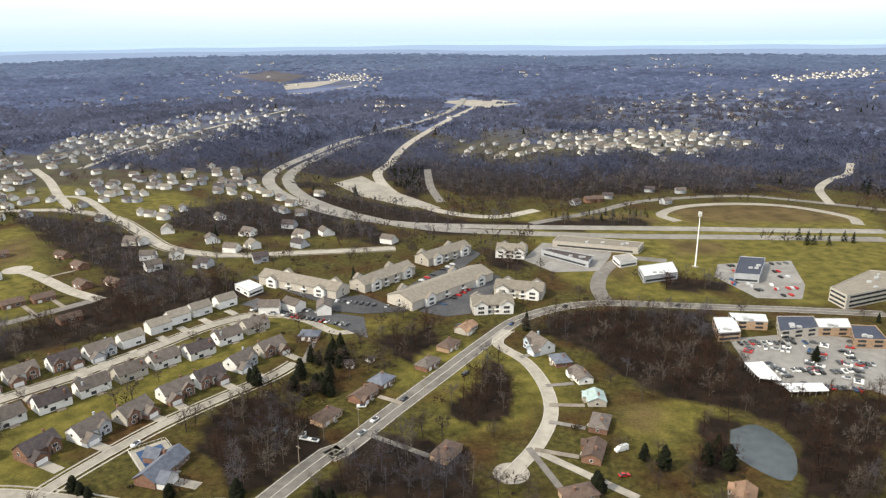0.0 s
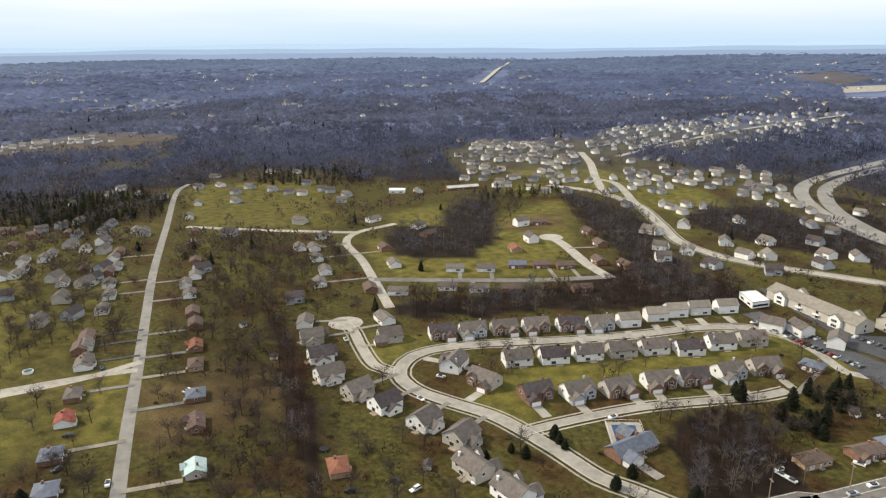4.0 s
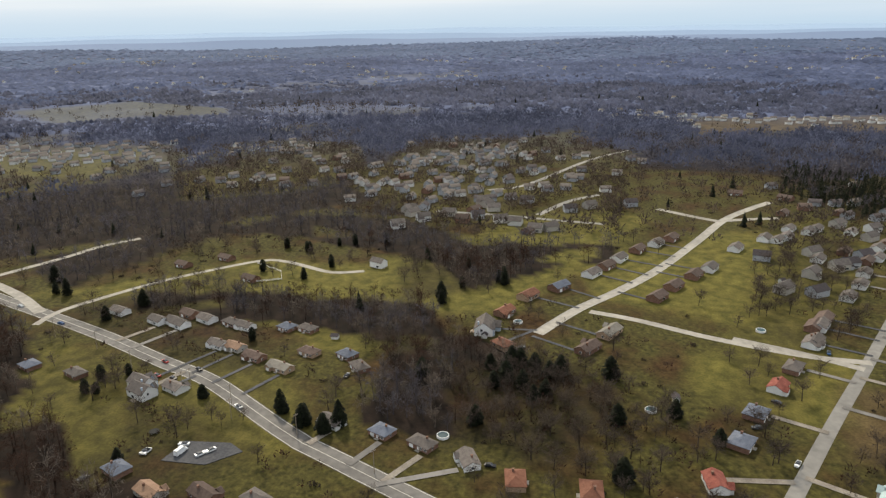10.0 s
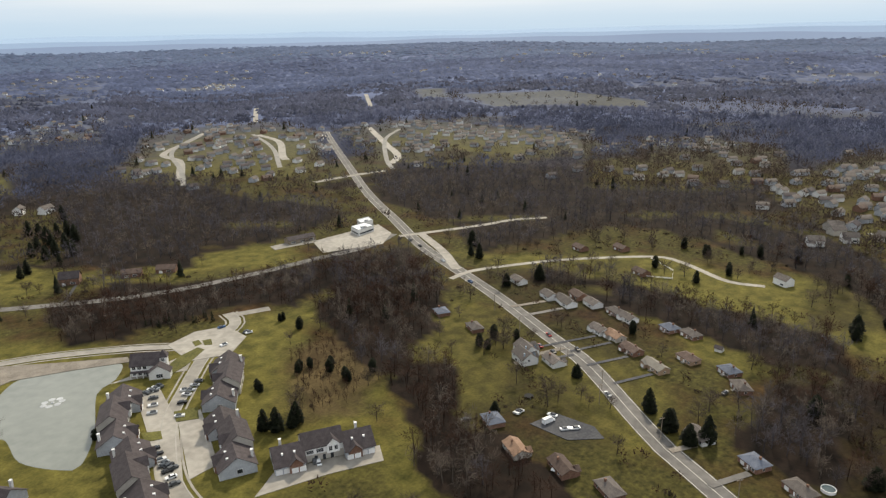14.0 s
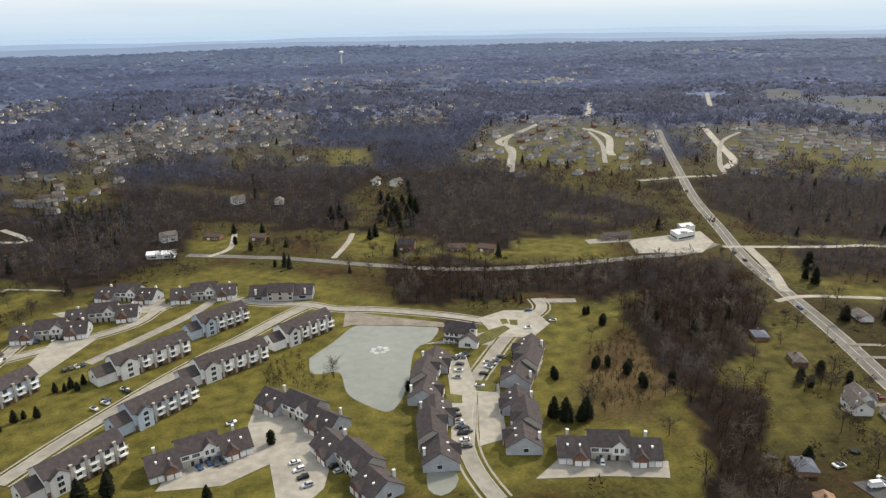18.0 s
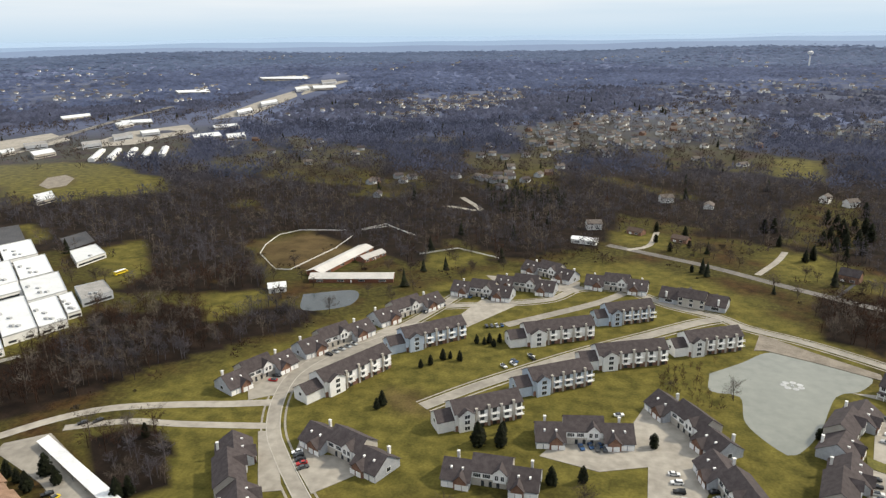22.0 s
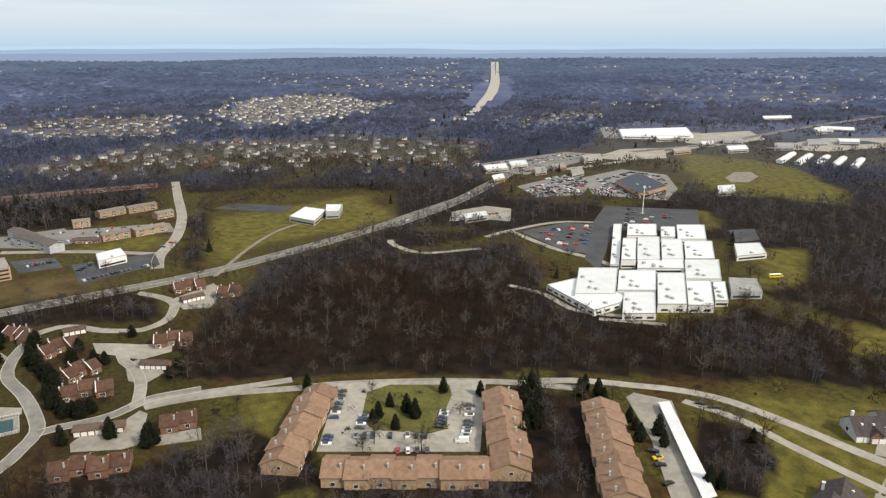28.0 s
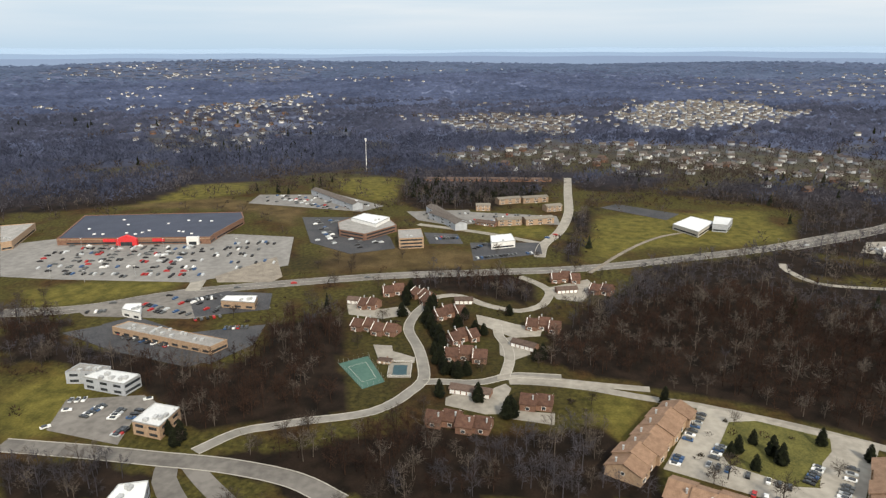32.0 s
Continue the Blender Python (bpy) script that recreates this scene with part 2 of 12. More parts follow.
class Shape:
    """Collects boxes, gables and slabs into one mesh."""

    def __init__(self):
        self.v, self.f = [], []

    def add(self, verts, faces):
        k = len(self.v)
        self.v += verts
        self.f += [tuple(k + i for i in f) for f in faces]
        return self

    def box(self, x0, x1, y0, y1, z0, z1):
        return self.add([(x, y, z) for z in (z0, z1) for x, y in ((x0, y0), (x1, y0), (x1, y1), (x0, y1))],
                        [(3, 2, 1, 0), (4, 5, 6, 7), (0, 1, 5, 4), (1, 2, 6, 5), (2, 3, 7, 6), (3, 0, 4, 7)])

    def prism(self, outline, z0, z1):
        n = len(outline)
        return self.add([(x, y, z0) for x, y in outline] + [(x, y, z1) for x, y in outline],
                        [tuple(range(n - 1, -1, -1)), tuple(range(n, 2 * n))] + [(i, (i + 1) % n, n + (i + 1) % n, n + i) for i in range(n)])

    def tube(self, x, y, z0, z1, r0, r1, n=8):
        ring = [(math.cos(2 * math.pi * i / n), math.sin(2 * math.pi * i / n)) for i in range(n)]
        return self.add([(x + c * r0, y + s * r0, z0) for c, s in ring] + [(x + c * r1, y + s * r1, z1) for c, s in ring],
                        [tuple(range(n - 1, -1, -1)), tuple(range(n, 2 * n))] + [(i, (i + 1) % n, n + (i + 1) % n, n + i) for i in range(n)])

    def gable_body(self, x0, x1, y0, y1, z0, ze, zr, along="x"):
        """Walls with their gables; the ridge runs along x or y."""
        if along == "x":
            ym = (y0 + y1) / 2
            sec = [(y0, z0), (y1, z0), (y1, ze), (ym, zr), (y0, ze)]
            return self.add([(x, y, z) for x in (x0, x1) for y, z in sec],
                            [(4, 3, 2, 1, 0), (5, 6, 7, 8, 9)] + [(i, (i + 1) % 5, 5 + (i + 1) % 5, 5 + i) for i in range(5)])
        xm = (x0 + x1) / 2
        sec = [(x0, z0), (x1, z0), (x1, ze), (xm, zr), (x0, ze)]
        return self.add([(x, y, z) for y in (y0, y1) for x, z in sec],
                        [(0, 1, 2, 3, 4), (9, 8, 7, 6, 5)] + [(5 + i, 5 + (i + 1) % 5, (i + 1) % 5, i) for i in range(5)])

    def gable_roof(self, x0, x1, y0, y1, ze, zr, along="x", over=0.45, t=0.22):
        """Two thick slopes that overhang the walls."""
        for side in (-1, 1):
            if along == "x":
                ym, ye = (y0 + y1) / 2, (y0 if side < 0 else y1)
                run = abs(ye - ym)
                drop = (zr - ze) / run * over
                pts = [(ym, zr), (ye + side * over, ze - drop)]
                vs = [(x, y, z + d) for x in (x0 - over, x1 + over) for y, z in pts for d in (0.02, t)]
            else:
                xm, xe = (x0 + x1) / 2, (x0 if side < 0 else x1)
                run = abs(xe - xm)
                drop = (zr - ze) / run * over
                pts = [(xm, zr), (xe + side * over, ze - drop)]
                vs = [(x, y, z + d) for y in (y0 - over, y1 + over) for x, z in pts for d in (0.02, t)]
            self.add(vs, [(0, 1, 3, 2), (4, 6, 7, 5), (0, 4, 5, 1), (2, 3, 7, 6), (1, 5, 7, 3), (0, 2, 6, 4)])
        return self

    def hip_roof(self, x0, x1, y0, y1, ze, zr, over=0.45):
        x0, x1, y0, y1 = x0 - over, x1 + over, y0 - over, y1 + over
        w, d = x1 - x0, y1 - y0
        if w >= d:
            a, b = (x0 + d / 2, (y0 + y1) / 2), (x1 - d / 2, (y0 + y1) / 2)
        else:
            a, b = ((x0 + x1) / 2, y0 + w / 2), ((x0 + x1) / 2, y1 - w / 2)
        vs = [(x0, y0, ze), (x1, y0, ze), (x1, y1, ze), (x0, y1, ze), (x0, y0, ze - 0.2), (x1, y0, ze - 0.2), (x1, y1, ze - 0.2), (x0, y1, ze - 0.2), (*a, zr), (*b, zr)]
        if w >= d:
            top = [(0, 1, 9, 8), (1, 2, 9), (2, 3, 8, 9), (3, 0, 8)]
        else:
            top = [(0, 1, 8), (1, 2, 9, 8), (2, 3, 9), (3, 0, 8, 9)]
        return self.add(vs, top + [(7, 6, 5, 4)] + [(4 + i, 4 + (i + 1) % 4, (i + 1) % 4, i) for i in range(4)])

    def make(self, name, material, parent=None, label=""):
        return link(name, self.v, self.f, material, parent, label)


def thing(name, m, label, category, group=""):
    e = new(name)
    e.empty_display_size = 0.5
    e.matrix_basis = m
    return tagged(e, label, category, group)


BUILT = {}


def nest(e):
    """Chimneys and vents belong to the roof under them, garage doors to their wing, patio doors to their balcony."""
    def mid(o):
        v = [c.co for c in o.data.vertices]
        return sum(v, Vector()) / len(v)

    kin = {"chimney": "roof", "roof_vent": "roof", "garage_door": "garage_wing", "front_gable": "garage_wing"}
    parts = [o for o in e.children if o.type == "MESH"]
    for o in parts:
        want = kin.get(o.name.split(".")[0])
        hosts = [h for h in parts if h.name.split(".")[0] == want]
        if hosts:
            c = mid(o)
            o.parent = min(hosts, key=lambda h: (mid(h) - c).length)
    return e


def placed(key, builder, m):
    """Builds a kind of thing once and copies it for every further place."""
    if key in BUILT:
        k = BUILT[key].scale
        return copy_thing(BUILT[key], m @ Matrix.Diagonal((1 / k.x, 1 / k.y, 1 / k.z, 1)))
    BUILT[key] = nest(builder(m))
    return BUILT[key]


def at(x, y, deg=0.0, z=None, s=1.0):
    return Matrix.Translation((x, y, lift(x, y) if z is None else z)) @ Matrix.Rotation(radians(deg), 4, "Z") @ Matrix.Diagonal((s, s, s, 1))


def lift(x, y):
    """Height of the land: level round the middle, raised far out to fit the horizon in the camera's view."""
    r = math.hypot(x, y)
    if r <= 1080:
        return 0.0
    a = math.atan2(y, x)
    k = min(1.0, (r - 1080) / 1440)
    rise = 142.8 * ((r - 1080) / 4800) ** 1.25
    roll = 8.4 * k * (math.sin(a * 9 + r / 396) + math.sin(a * 5 - r / 612) + 0.6 * math.sin(a * 17 + r / 228)) * max(0.0, 1 - (r / 5640) ** 4)
    return rise + roll


def lift_all(x, y):
    r = np.hypot(x, y)
    a = np.arctan2(y, x)
    q = np.maximum(r - 1080, 0.0)
    k = np.minimum(1.0, q / 1440)
    rise = 142.8 * (q / 4800) ** 1.25
    roll = 8.4 * k * (np.sin(a * 9 + r / 396) + np.sin(a * 5 - r / 612) + 0.6 * np.sin(a * 17 + r / 228)) * np.maximum(0.0, 1 - (r / 5640) ** 4)
    return rise + roll


def inside(poly, x, y):
    """Which of the points lie in the outline."""
    hit = np.zeros(x.shape, bool)
    px, py = [p[0] for p in poly], [p[1] for p in poly]
    near = (x > min(px)) & (x < max(px)) & (y > min(py)) & (y < max(py))
    if not near.any():
        return hit
    xs, ys = x[near], y[near]
    h = np.zeros(xs.shape, bool)
    for (x0, y0), (x1, y1) in zip(poly, poly[1:] + poly[:1]):
        if y0 == y1:
            continue
        h ^= ((y0 > ys) != (y1 > ys)) & (xs < (x1 - x0) * (ys - y0) / (y1 - y0) + x0)
    hit[near] = h
    return hit


def wobble(x, y, s):
    return (np.sin(x / s + 1.3 * np.sin(y / s * 0.7)) + np.sin(y / s * 1.1 + 2 * np.sin(x / s * 0.6)) + np.sin((x + y) / s * 1.9)) / 3


# ---- land cover: outlines in metres ----
WOODS, OPEN, LUSH, SOIL, CLEARED = [], [], [], [], []
WOODS.append([(-257.3, 641.6), (-129.8, 589.8), (-40.9, 583.7), (39.5, 622.6), (25.3, 660.8), (-70.9, 696.5), (-143, 713.8), (-204.1, 770.5), (-279.8, 718.4)])
WOODS.append([(-205.6, 776.5), (-146.9, 805.1), (-49.9, 728.9), (41.3, 653.6), (-45.8, 663), (-131.3, 713.4)])
WOODS.append([(-720, 1146), (-472.8, 969.4), (-329.6, 963.1), (-351.6, 1286.4), (-337.2, 1628.4), (-496.8, 1642.8), (-1065.6, 1728)])
WOODS.append([(-207.7, 840.6), (-295.3, 1008), (-256.8, 1452), (-116.4, 1789.2), (12, 1855.2), (-28.8, 1609.2), (-183.6, 1262.4), (-235, 1030)])
WOODS.append([(-454.6, 704.2), (-383.3, 689.9), (-316.1, 654), (-226.6, 558.5), (-162.2, 498.7), (-119.8, 461), (-169.7, 435.1), (-199.7, 393.6), (-244.9, 355.4), (-268.7, 394.9), (-230, 436.4), (-247.6, 500.8), (-330.4, 577.9)])
WOODS.append([(-321.7, 304.2), (-254.2, 421.1), (-242.2, 484), (-191.9, 525.8), (-149.2, 478), (-164.8, 457.6), (-198.7, 401), (-249.2, 345.2), (-284.5, 302.9), (-307.9, 295.8)])
WOODS.append([(-34.9, 382.1), (-8.6, 398.5), (1.6, 381.4), (-20.3, 351.4), (-44.2, 374.2)])
WOODS.append([(-1.7, 291.1), (26, 350.6), (34, 336.8), (37.3, 312.1), (31.1, 290.6), (13.7, 280.9)])
WOODS.append([(62.6, 415.4), (97.8, 429.5), (169.2, 422.9), (160.2, 362.8), (172.7, 315.8), (170, 298.9), (138.1, 299.4), (113, 305.3), (98.8, 323), (84.2, 364.1), (55.6, 388.7)])
WOODS.append([(138.1, 299.4), (216, 309.2), (167.5, 229.2), (136, 229.6), (155.2, 278.9)])
WOODS.append([(118.3, 289.3), (131.3, 289.1), (116.4, 245.2), (100.2, 237.8)])
WOODS.append([(-110.4, 264.5), (-106.6, 308.8), (-87, 320), (-58.7, 286.9), (-45.6, 268), (-64.8, 243.7), (-80.9, 236.5)])
WOODS.append([(-50.6, 239.8), (-34.3, 277), (-6.6, 271.9), (12.8, 262.8), (13.6, 231.1), (-53.6, 232)])
WOODS.append([(-66.7, 997.3), (-22, 971.9), (-8.9, 832.8), (-26.9, 755.5), (-56.6, 834.7), (-79.8, 910)])
WOODS.append([(-2.2, 832.6), (172.8, 1092), (354, 1052.4), (502.8, 1082.4), (421.2, 783.7), (264.2, 774.2), (134.8, 758.3), (73.3, 766.3), (10.7, 783.6)])
WOODS.append([(35.9, 653.9), (197.8, 671.2), (193.9, 638.3), (111.5, 620.4)])
WOODS.append([(36.1, 567.8), (67.4, 550.7), (62.4, 506.6), (41, 507.1)])
WOODS.append([(152.2, 491.2), (207.5, 483.5), (199.7, 453.8), (155.3, 460.6)])
WOODS.append([(-949.6, 271.4), (-773.3, 393.6), (-650.2, 321.7), (-717.2, 198.2)])
WOODS.append([(-527.8, 613.8), (-455.2, 595.2), (-366.7, 488.4), (-344.3, 428.3), (-394, 386.9), (-445.1, 423.6), (-466.2, 459), (-428.6, 490)])
WOODS.append([(-365.5, 240.7), (-357.2, 247.8), (-264.8, 195.5), (-231.5, 174.1), (-190, 143.4), (-195.7, 138.4), (-240.2, 166.6), (-305.4, 204.1)])
WOODS.append([(-623.8, -422.8), (-619.3, -299.3), (-613.9, -147), (-542.8, -76.3), (-554.9, 43.2), (-510.5, 31.3), (-498, -3.1), (-450.7, -41.5), (-440.4, -63.5), (-500.6, -105.1), (-547.4, -234.7), (-542.2, -316.1), (-521.2, -358.9)])
WOODS.append([(-405.5, -286.8), (-413.2, -200.6), (-411, -88.3), (-368.3, -67.3), (-353.9, -102.7), (-394.3, -157.8), (-395.5, -228), (-371.3, -265.6)])
WOODS.append([(-368.4, -80.4), (-368, -54.4), (-338.9, -14.6), (-323, -31.4), (-339.5, -62.9)])
WOODS.append([(-331.8, -475.4), (-351.7, -390.7), (-302.5, -297.2), (-273.8, -261.4), (-220.8, -252.1), (-219.6, -277), (-238.6, -328.9), (-245.9, -349.1), (-311.8, -359.8)])
WOODS.append([(-223.6, -259.3), (-238.6, -237.1), (-200.2, -187.6), (-164.2, -155.8), (-165, -174.1), (-202.2, -210.1)])
WOODS.append([(-200.2, -187.6), (-210.6, -164.3), (-193.1, -113.9), (-164.2, -155.8)])
WOODS.append([(-334.2, -867.8), (-396.1, -740.2), (-381.5, -525.4), (-307.3, -485.8), (-285.6, -547.3), (-235.9, -475.4), (-206.4, -520.7), (-184.4, -513.2)])
WOODS.append([(-179.5, -501.6), (-235.8, -425.5), (-264.2, -373), (-297.4, -403.2), (-241.9, -355), (-226.1, -378.8), (-207.1, -391.3), (-136.7, -400.2)])
WOODS.append([(-515, -599.8), (-570.4, -482.2), (-625.4, -446.3), (-690.1, -340.1), (-607.7, -240.8), (-518.3, -309), (-400.6, -341), (-450.8, -415.7), (-475.3, -538.1)])
WOODS.append([(-365, -238.8), (-407, -198), (-401.2, -102.8), (-384, -85.4), (-365, -95.2), (-358.2, -137.8), (-369.4, -179.2)])
WOODS.append([(353.3, -950.8), (0.7, -782), (-167.9, -733.1), (-295.8, -725.9), (-415.7, -607.6), (-423.1, -517.4), (-355.6, -499.3), (-258.4, -508.8), (-197.4, -542.5), (-126.5, -599.6), (-87, -610.7), (-19.1, -672.4), (13.1, -566), (55.2, -532.2), (93.7, -515.8), (151.6, -518.5), (221.6, -562.7)])
WOODS.append([(-131.5, -482.4), (-192.4, -466.2), (-285.1, -428.3), (-350.5, -411), (-349.1, -386.9), (-265.8, -365.6), (-243.7, -381.4), (-188.4, -406.4), (-143.9, -392.2), (-120.4, -413.5)])
WOODS.append([(-251.6, -350.3), (-327.1, -392.6), (-380.9, -402.8), (-341.8, -327), (-294.1, -276.5), (-269.5, -282.7), (-243.6, -252.2), (-212.6, -229.2), (-214.3, -238.4), (-214.7, -271), (-226.8, -307.6)])
WOODS.append([(-209.5, -239.6), (-241, -242), (-242.6, -221.9), (-205.4, -182.3), (-181.7, -188), (-200.6, -214.4)])
WOODS.append([(641.5, -572.4), (534.5, -672.8), (503.4, -799.6), (212.3, -716.9), (121.4, -583.2), (144.8, -491.6), (277.1, -569.3), (307.6, -518), (232.4, -419.2), (293.9, -397.1), (333.4, -409.9), (371, -459.2), (494.8, -516.4)])
WOODS.append([(310.8, -285.7), (309.8, -355.1), (250.7, -388), (183.5, -389.9), (178.1, -361.4), (224.6, -309), (246.4, -263.2), (265.8, -236.2), (281.5, -206.5), (278.3, -191.8), (292.8, -186.4), (372.2, -246.5), (348.2, -263.4)])
WOODS.append([(219.8, -224.2), (201.7, -242.2), (182.4, -233), (163.6, -202.7), (176.3, -193.7), (198.8, -207)])
WOODS.append([(398.4, -10.9), (538.9, -88), (556, -167.5), (524.6, -196.8), (520.9, -290.6), (428.5, -268.8), (357.1, -233.6), (296.8, -281.5), (284.6, -309), (292.9, -379.2), (236.5, -378.6), (204.4, -333.2), (247.1, -275.4), (276.5, -225.2), (297.4, -161.2), (334.1, -85.8), (361.1, -8.4)])
WOODS.append([(540.7, -83.9), (591, -178.4), (617.2, -220.4), (648.6, -326.9), (620.6, -457.4), (566.8, -418.8), (554.9, -309.2), (532.4, -199.8), (524.5, -120.6)])
WOODS.append([(325, -306.4), (325.7, -355), (303.1, -356), (245, -322.6), (267, -255.2)])
WOODS.append([(573.2, -564.5), (534.7, -801), (271.3, -428), (310.6, -389.4), (334.4, -389.9), (396, -487.9), (448.9, -499.7)])
WOODS.append([(997.1, 156.7), (889.7, -1.1), (806, -4.9), (803.6, 55.2), (746.4, 123.8)])
WOODS.append([(722.2, -38.8), (764.8, -64.7), (576.4, -40.6), (550.8, -25.7)])
WOODS.append([(524, 94.6), (524.2, 25.6), (492.8, -3), (450.6, 2.2), (469.8, 57.1), (478.7, 88.7)])
WOODS.append([(387.2, 343.1), (377.6, 265.7), (337.7, 189.4), (399.7, 167.5), (415.2, 123.7), (380.2, 106.9), (341.5, 103.1), (293.6, 86.9), (271.6, 136.7), (265, 149.8), (302.9, 196.2), (328.4, 261.4), (324.5, 292.7)])
WOODS.append([(247.9, 138.8), (261.1, 106), (283.1, 46.8), (283.2, 8.2), (298.4, -33), (268.7, -53.9), (241.8, -54), (223.3, 87.8), (238.3, 117)])
WOODS.append([(233.3, 219.5), (241.3, 173.5), (229.9, 151.7), (214.4, 156.7), (208.8, 199.9)])
WOODS.append([(788.8, 160.8), (858.5, 160.2), (879, -8.6), (825.8, -8.5), (743.8, 40.1), (733.3, 124.9)])
WOODS.append([(278.2, -151.1), (274.2, -174.7), (260, -192.1), (189.4, -148.2), (203.4, -116.4)])
WOODS.append([(249.4, -50.4), (215.9, -136.4), (199, -126.4), (234, -46.8)])
CLEARED.append([(-784.1, -483.4), (-901.7, -446.8), (-1015.7, -317.3), (-802.6, -234.4), (-707.4, -296.9), (-653.4, -391.6)])
CLEARED.append([(212.3, -961.7), (99.8, -1047.6), (60.8, -864.6), (137, -804.7)])
CLEARED.append([(200, -840.1), (146.5, -889.4), (64, -831.6), (72.5, -774), (154.4, -783.8)])
CLEARED.append([(183.6, -1286.4), (96, -1393.2), (3.6, -1227.6), (21.6, -1095.6), (115.1, -1044.8)])
CLEARED.append([(-64.4, -1073.8), (-117.6, -1113.6), (-120.2, -1000.8), (-66.1, -963)])
CLEARED.append([(-618, 975.6), (-676.8, 1260), (-522, 1599.6), (-358.8, 1732.8), (-339.6, 1574.4), (-411.6, 1279.2), (-438, 1130.4), (-516, 1081.2), (-409, 966.6), (-157.2, 789.8), (-141.6, 706.2), (-314.4, 795.6), (-169.3, 609.2), (-80.5, 588.4), (-40.1, 569.9), (-85.7, 554.8), (-220.7, 542.6), (-343.6, 654.8), (-454.6, 704.2)])
CLEARED.append([(173.2, 1062.8), (211.2, 1213.2), (331.2, 1306.8), (438, 1316.4), (516, 1177.2), (508.8, 1095.6), (354, 1052.4)])
CLEARED.append([(50.4, 1333.2), (200.4, 1416), (218.4, 1251.6), (75.6, 1224)])
CLEARED.append([(7.2, 1130.4), (78, 1258.8), (164.4, 1152), (120, 943.2), (14.5, 1043.8)])
CLEARED.append([(-137.2, 873.6), (-79.3, 952.1), (-50.4, 1191.6), (-22.8, 1294.8), (-39.6, 1148.4), (-71.6, 951.7), (-55.6, 817.8), (10, 726.7), (106.9, 736.9), (87.2, 674.6), (-13.6, 702), (-90.6, 772.3)])
CLEARED.append([(108.5, 795.5), (293.6, 804.5), (429.1, 799.3), (437.5, 675), (302.2, 451.6), (232.9, 442.2), (148.7, 478.7), (108.1, 479.5), (59.6, 520.7), (96.1, 620.9), (197.8, 671.2)])
CLEARED.append([(-854.4, 2907.6), (-744, 3170.4), (-541.2, 2996.4), (-592.8, 2691.6)])
CLEARED.append([(-1399.2, 414), (-1441.2, 586.8), (-1233.6, 675.6), (-1137.6, 598.8), (-1161.6, 504), (-1304.4, 426)])
CLEARED.append([(-763.2, 859.2), (-714, 979.2), (-618, 1116), (-594, 1392), (-397.2, 1689.6), (-423.6, 1285.2), (-468, 985.2), (-470.5, 855.1), (-364.8, 789), (-318, 826.8), (-152.2, 746.3), (-133.6, 706.7), (-298.8, 779.4), (-227.3, 656), (-134.9, 602.6), (-144.2, 547.3), (-189.6, 509.4), (-292.4, 602.3), (-384.8, 689.9), (-496.4, 682.4), (-633.4, 724.9)])
CLEARED.append([(-843.2, 557.2), (-774.7, 611.9), (-614.2, 587.3), (-507, 696.8), (-409.2, 670.1), (-324, 523.8), (-343.6, 399.2), (-460.8, 410.5), (-516.2, 364.7), (-570.4, 295.4), (-805, 432.8)])
CLEARED.append([(-717.2, 198.2), (-635.2, 319.6), (-502, 248.2), (-497.9, 129)])
CLEARED.append([(-872.9, 52.4), (-715.8, 90.2), (-797.9, 164.8), (-735.6, 236.3), (-660.4, 267.5), (-636.6, 320.8), (-785.5, 403.1), (-727.4, 410.2), (-454.8, 266.2), (-496.8, 38.9), (-606.4, 67.1)])
CLEARED.append([(-1322.4, 204), (-1402.8, 382.8), (-1321.2, 547.2), (-1192.8, 618), (-1113.6, 561.6), (-1236, 387.6), (-1158, 189.6)])
CLEARED.append([(-1474.8, -736.8), (-1555.2, -588), (-1442.4, -280.8), (-1333.2, -282), (-1335.6, -540)])
CLEARED.append([(-914.4, -603.6), (-978, -595.2), (-906.1, -523.7), (-799.8, -492.5), (-818.2, -544)])
CLEARED.append([(-820, -259.4), (-1070.4, -212.4), (-1114.8, -40.8), (-997.7, 91.8), (-873.7, 38.4), (-749.8, -65.4), (-727, -159.6)])
CLEARED.append([(-613.2, -126.2), (-724.3, -99.1), (-807.4, -17.2), (-718.4, 31.7), (-607.4, 37), (-591, -23)])
CLEARED.append([(-348.5, -901.7), (-526.8, -1146), (-752.4, -1171.2), (-757.2, -984), (-490.8, -667.7), (-427.8, -771.4), (-375.1, -748.6)])
CLEARED.append([(-782.4, -1000.8), (-949.2, -991.2), (-1010.4, -626.4), (-872.4, -512), (-722, -550.8), (-632.5, -626.6), (-671.9, -812.3)])
CLEARED.append([(-347.8, -655.7), (-447.7, -630.6), (-532, -600), (-440, -469.3), (-367.2, -420.4), (-247.2, -458.3), (-206.4, -520.7), (-227.4, -557.4)])
CLEARED.append([(-505, -330.1), (-553.2, -271.3), (-609.8, -164.4), (-477.5, -106.6), (-415, -202), (-417.8, -288.6)])
CLEARED.append([(-1279.2, -1290), (-1489.2, -1058.4), (-1458, -726), (-1350, -724.8), (-1182, -990)])
CLEARED.append([(-746.8, -246.8), (-1029.6, -191), (-1007.3, -66), (-690, -37.4), (-622.6, -144.1)])
CLEARED.append([(233.5, -1034.8), (128.4, -1025.2), (66, -865.6), (113.8, -830.3), (208.6, -944.4)])
CLEARED.append([(-66, -1118.4), (-164.4, -1118.4), (-279.2, -1025), (-227.9, -892.8), (-92.9, -956.6)])
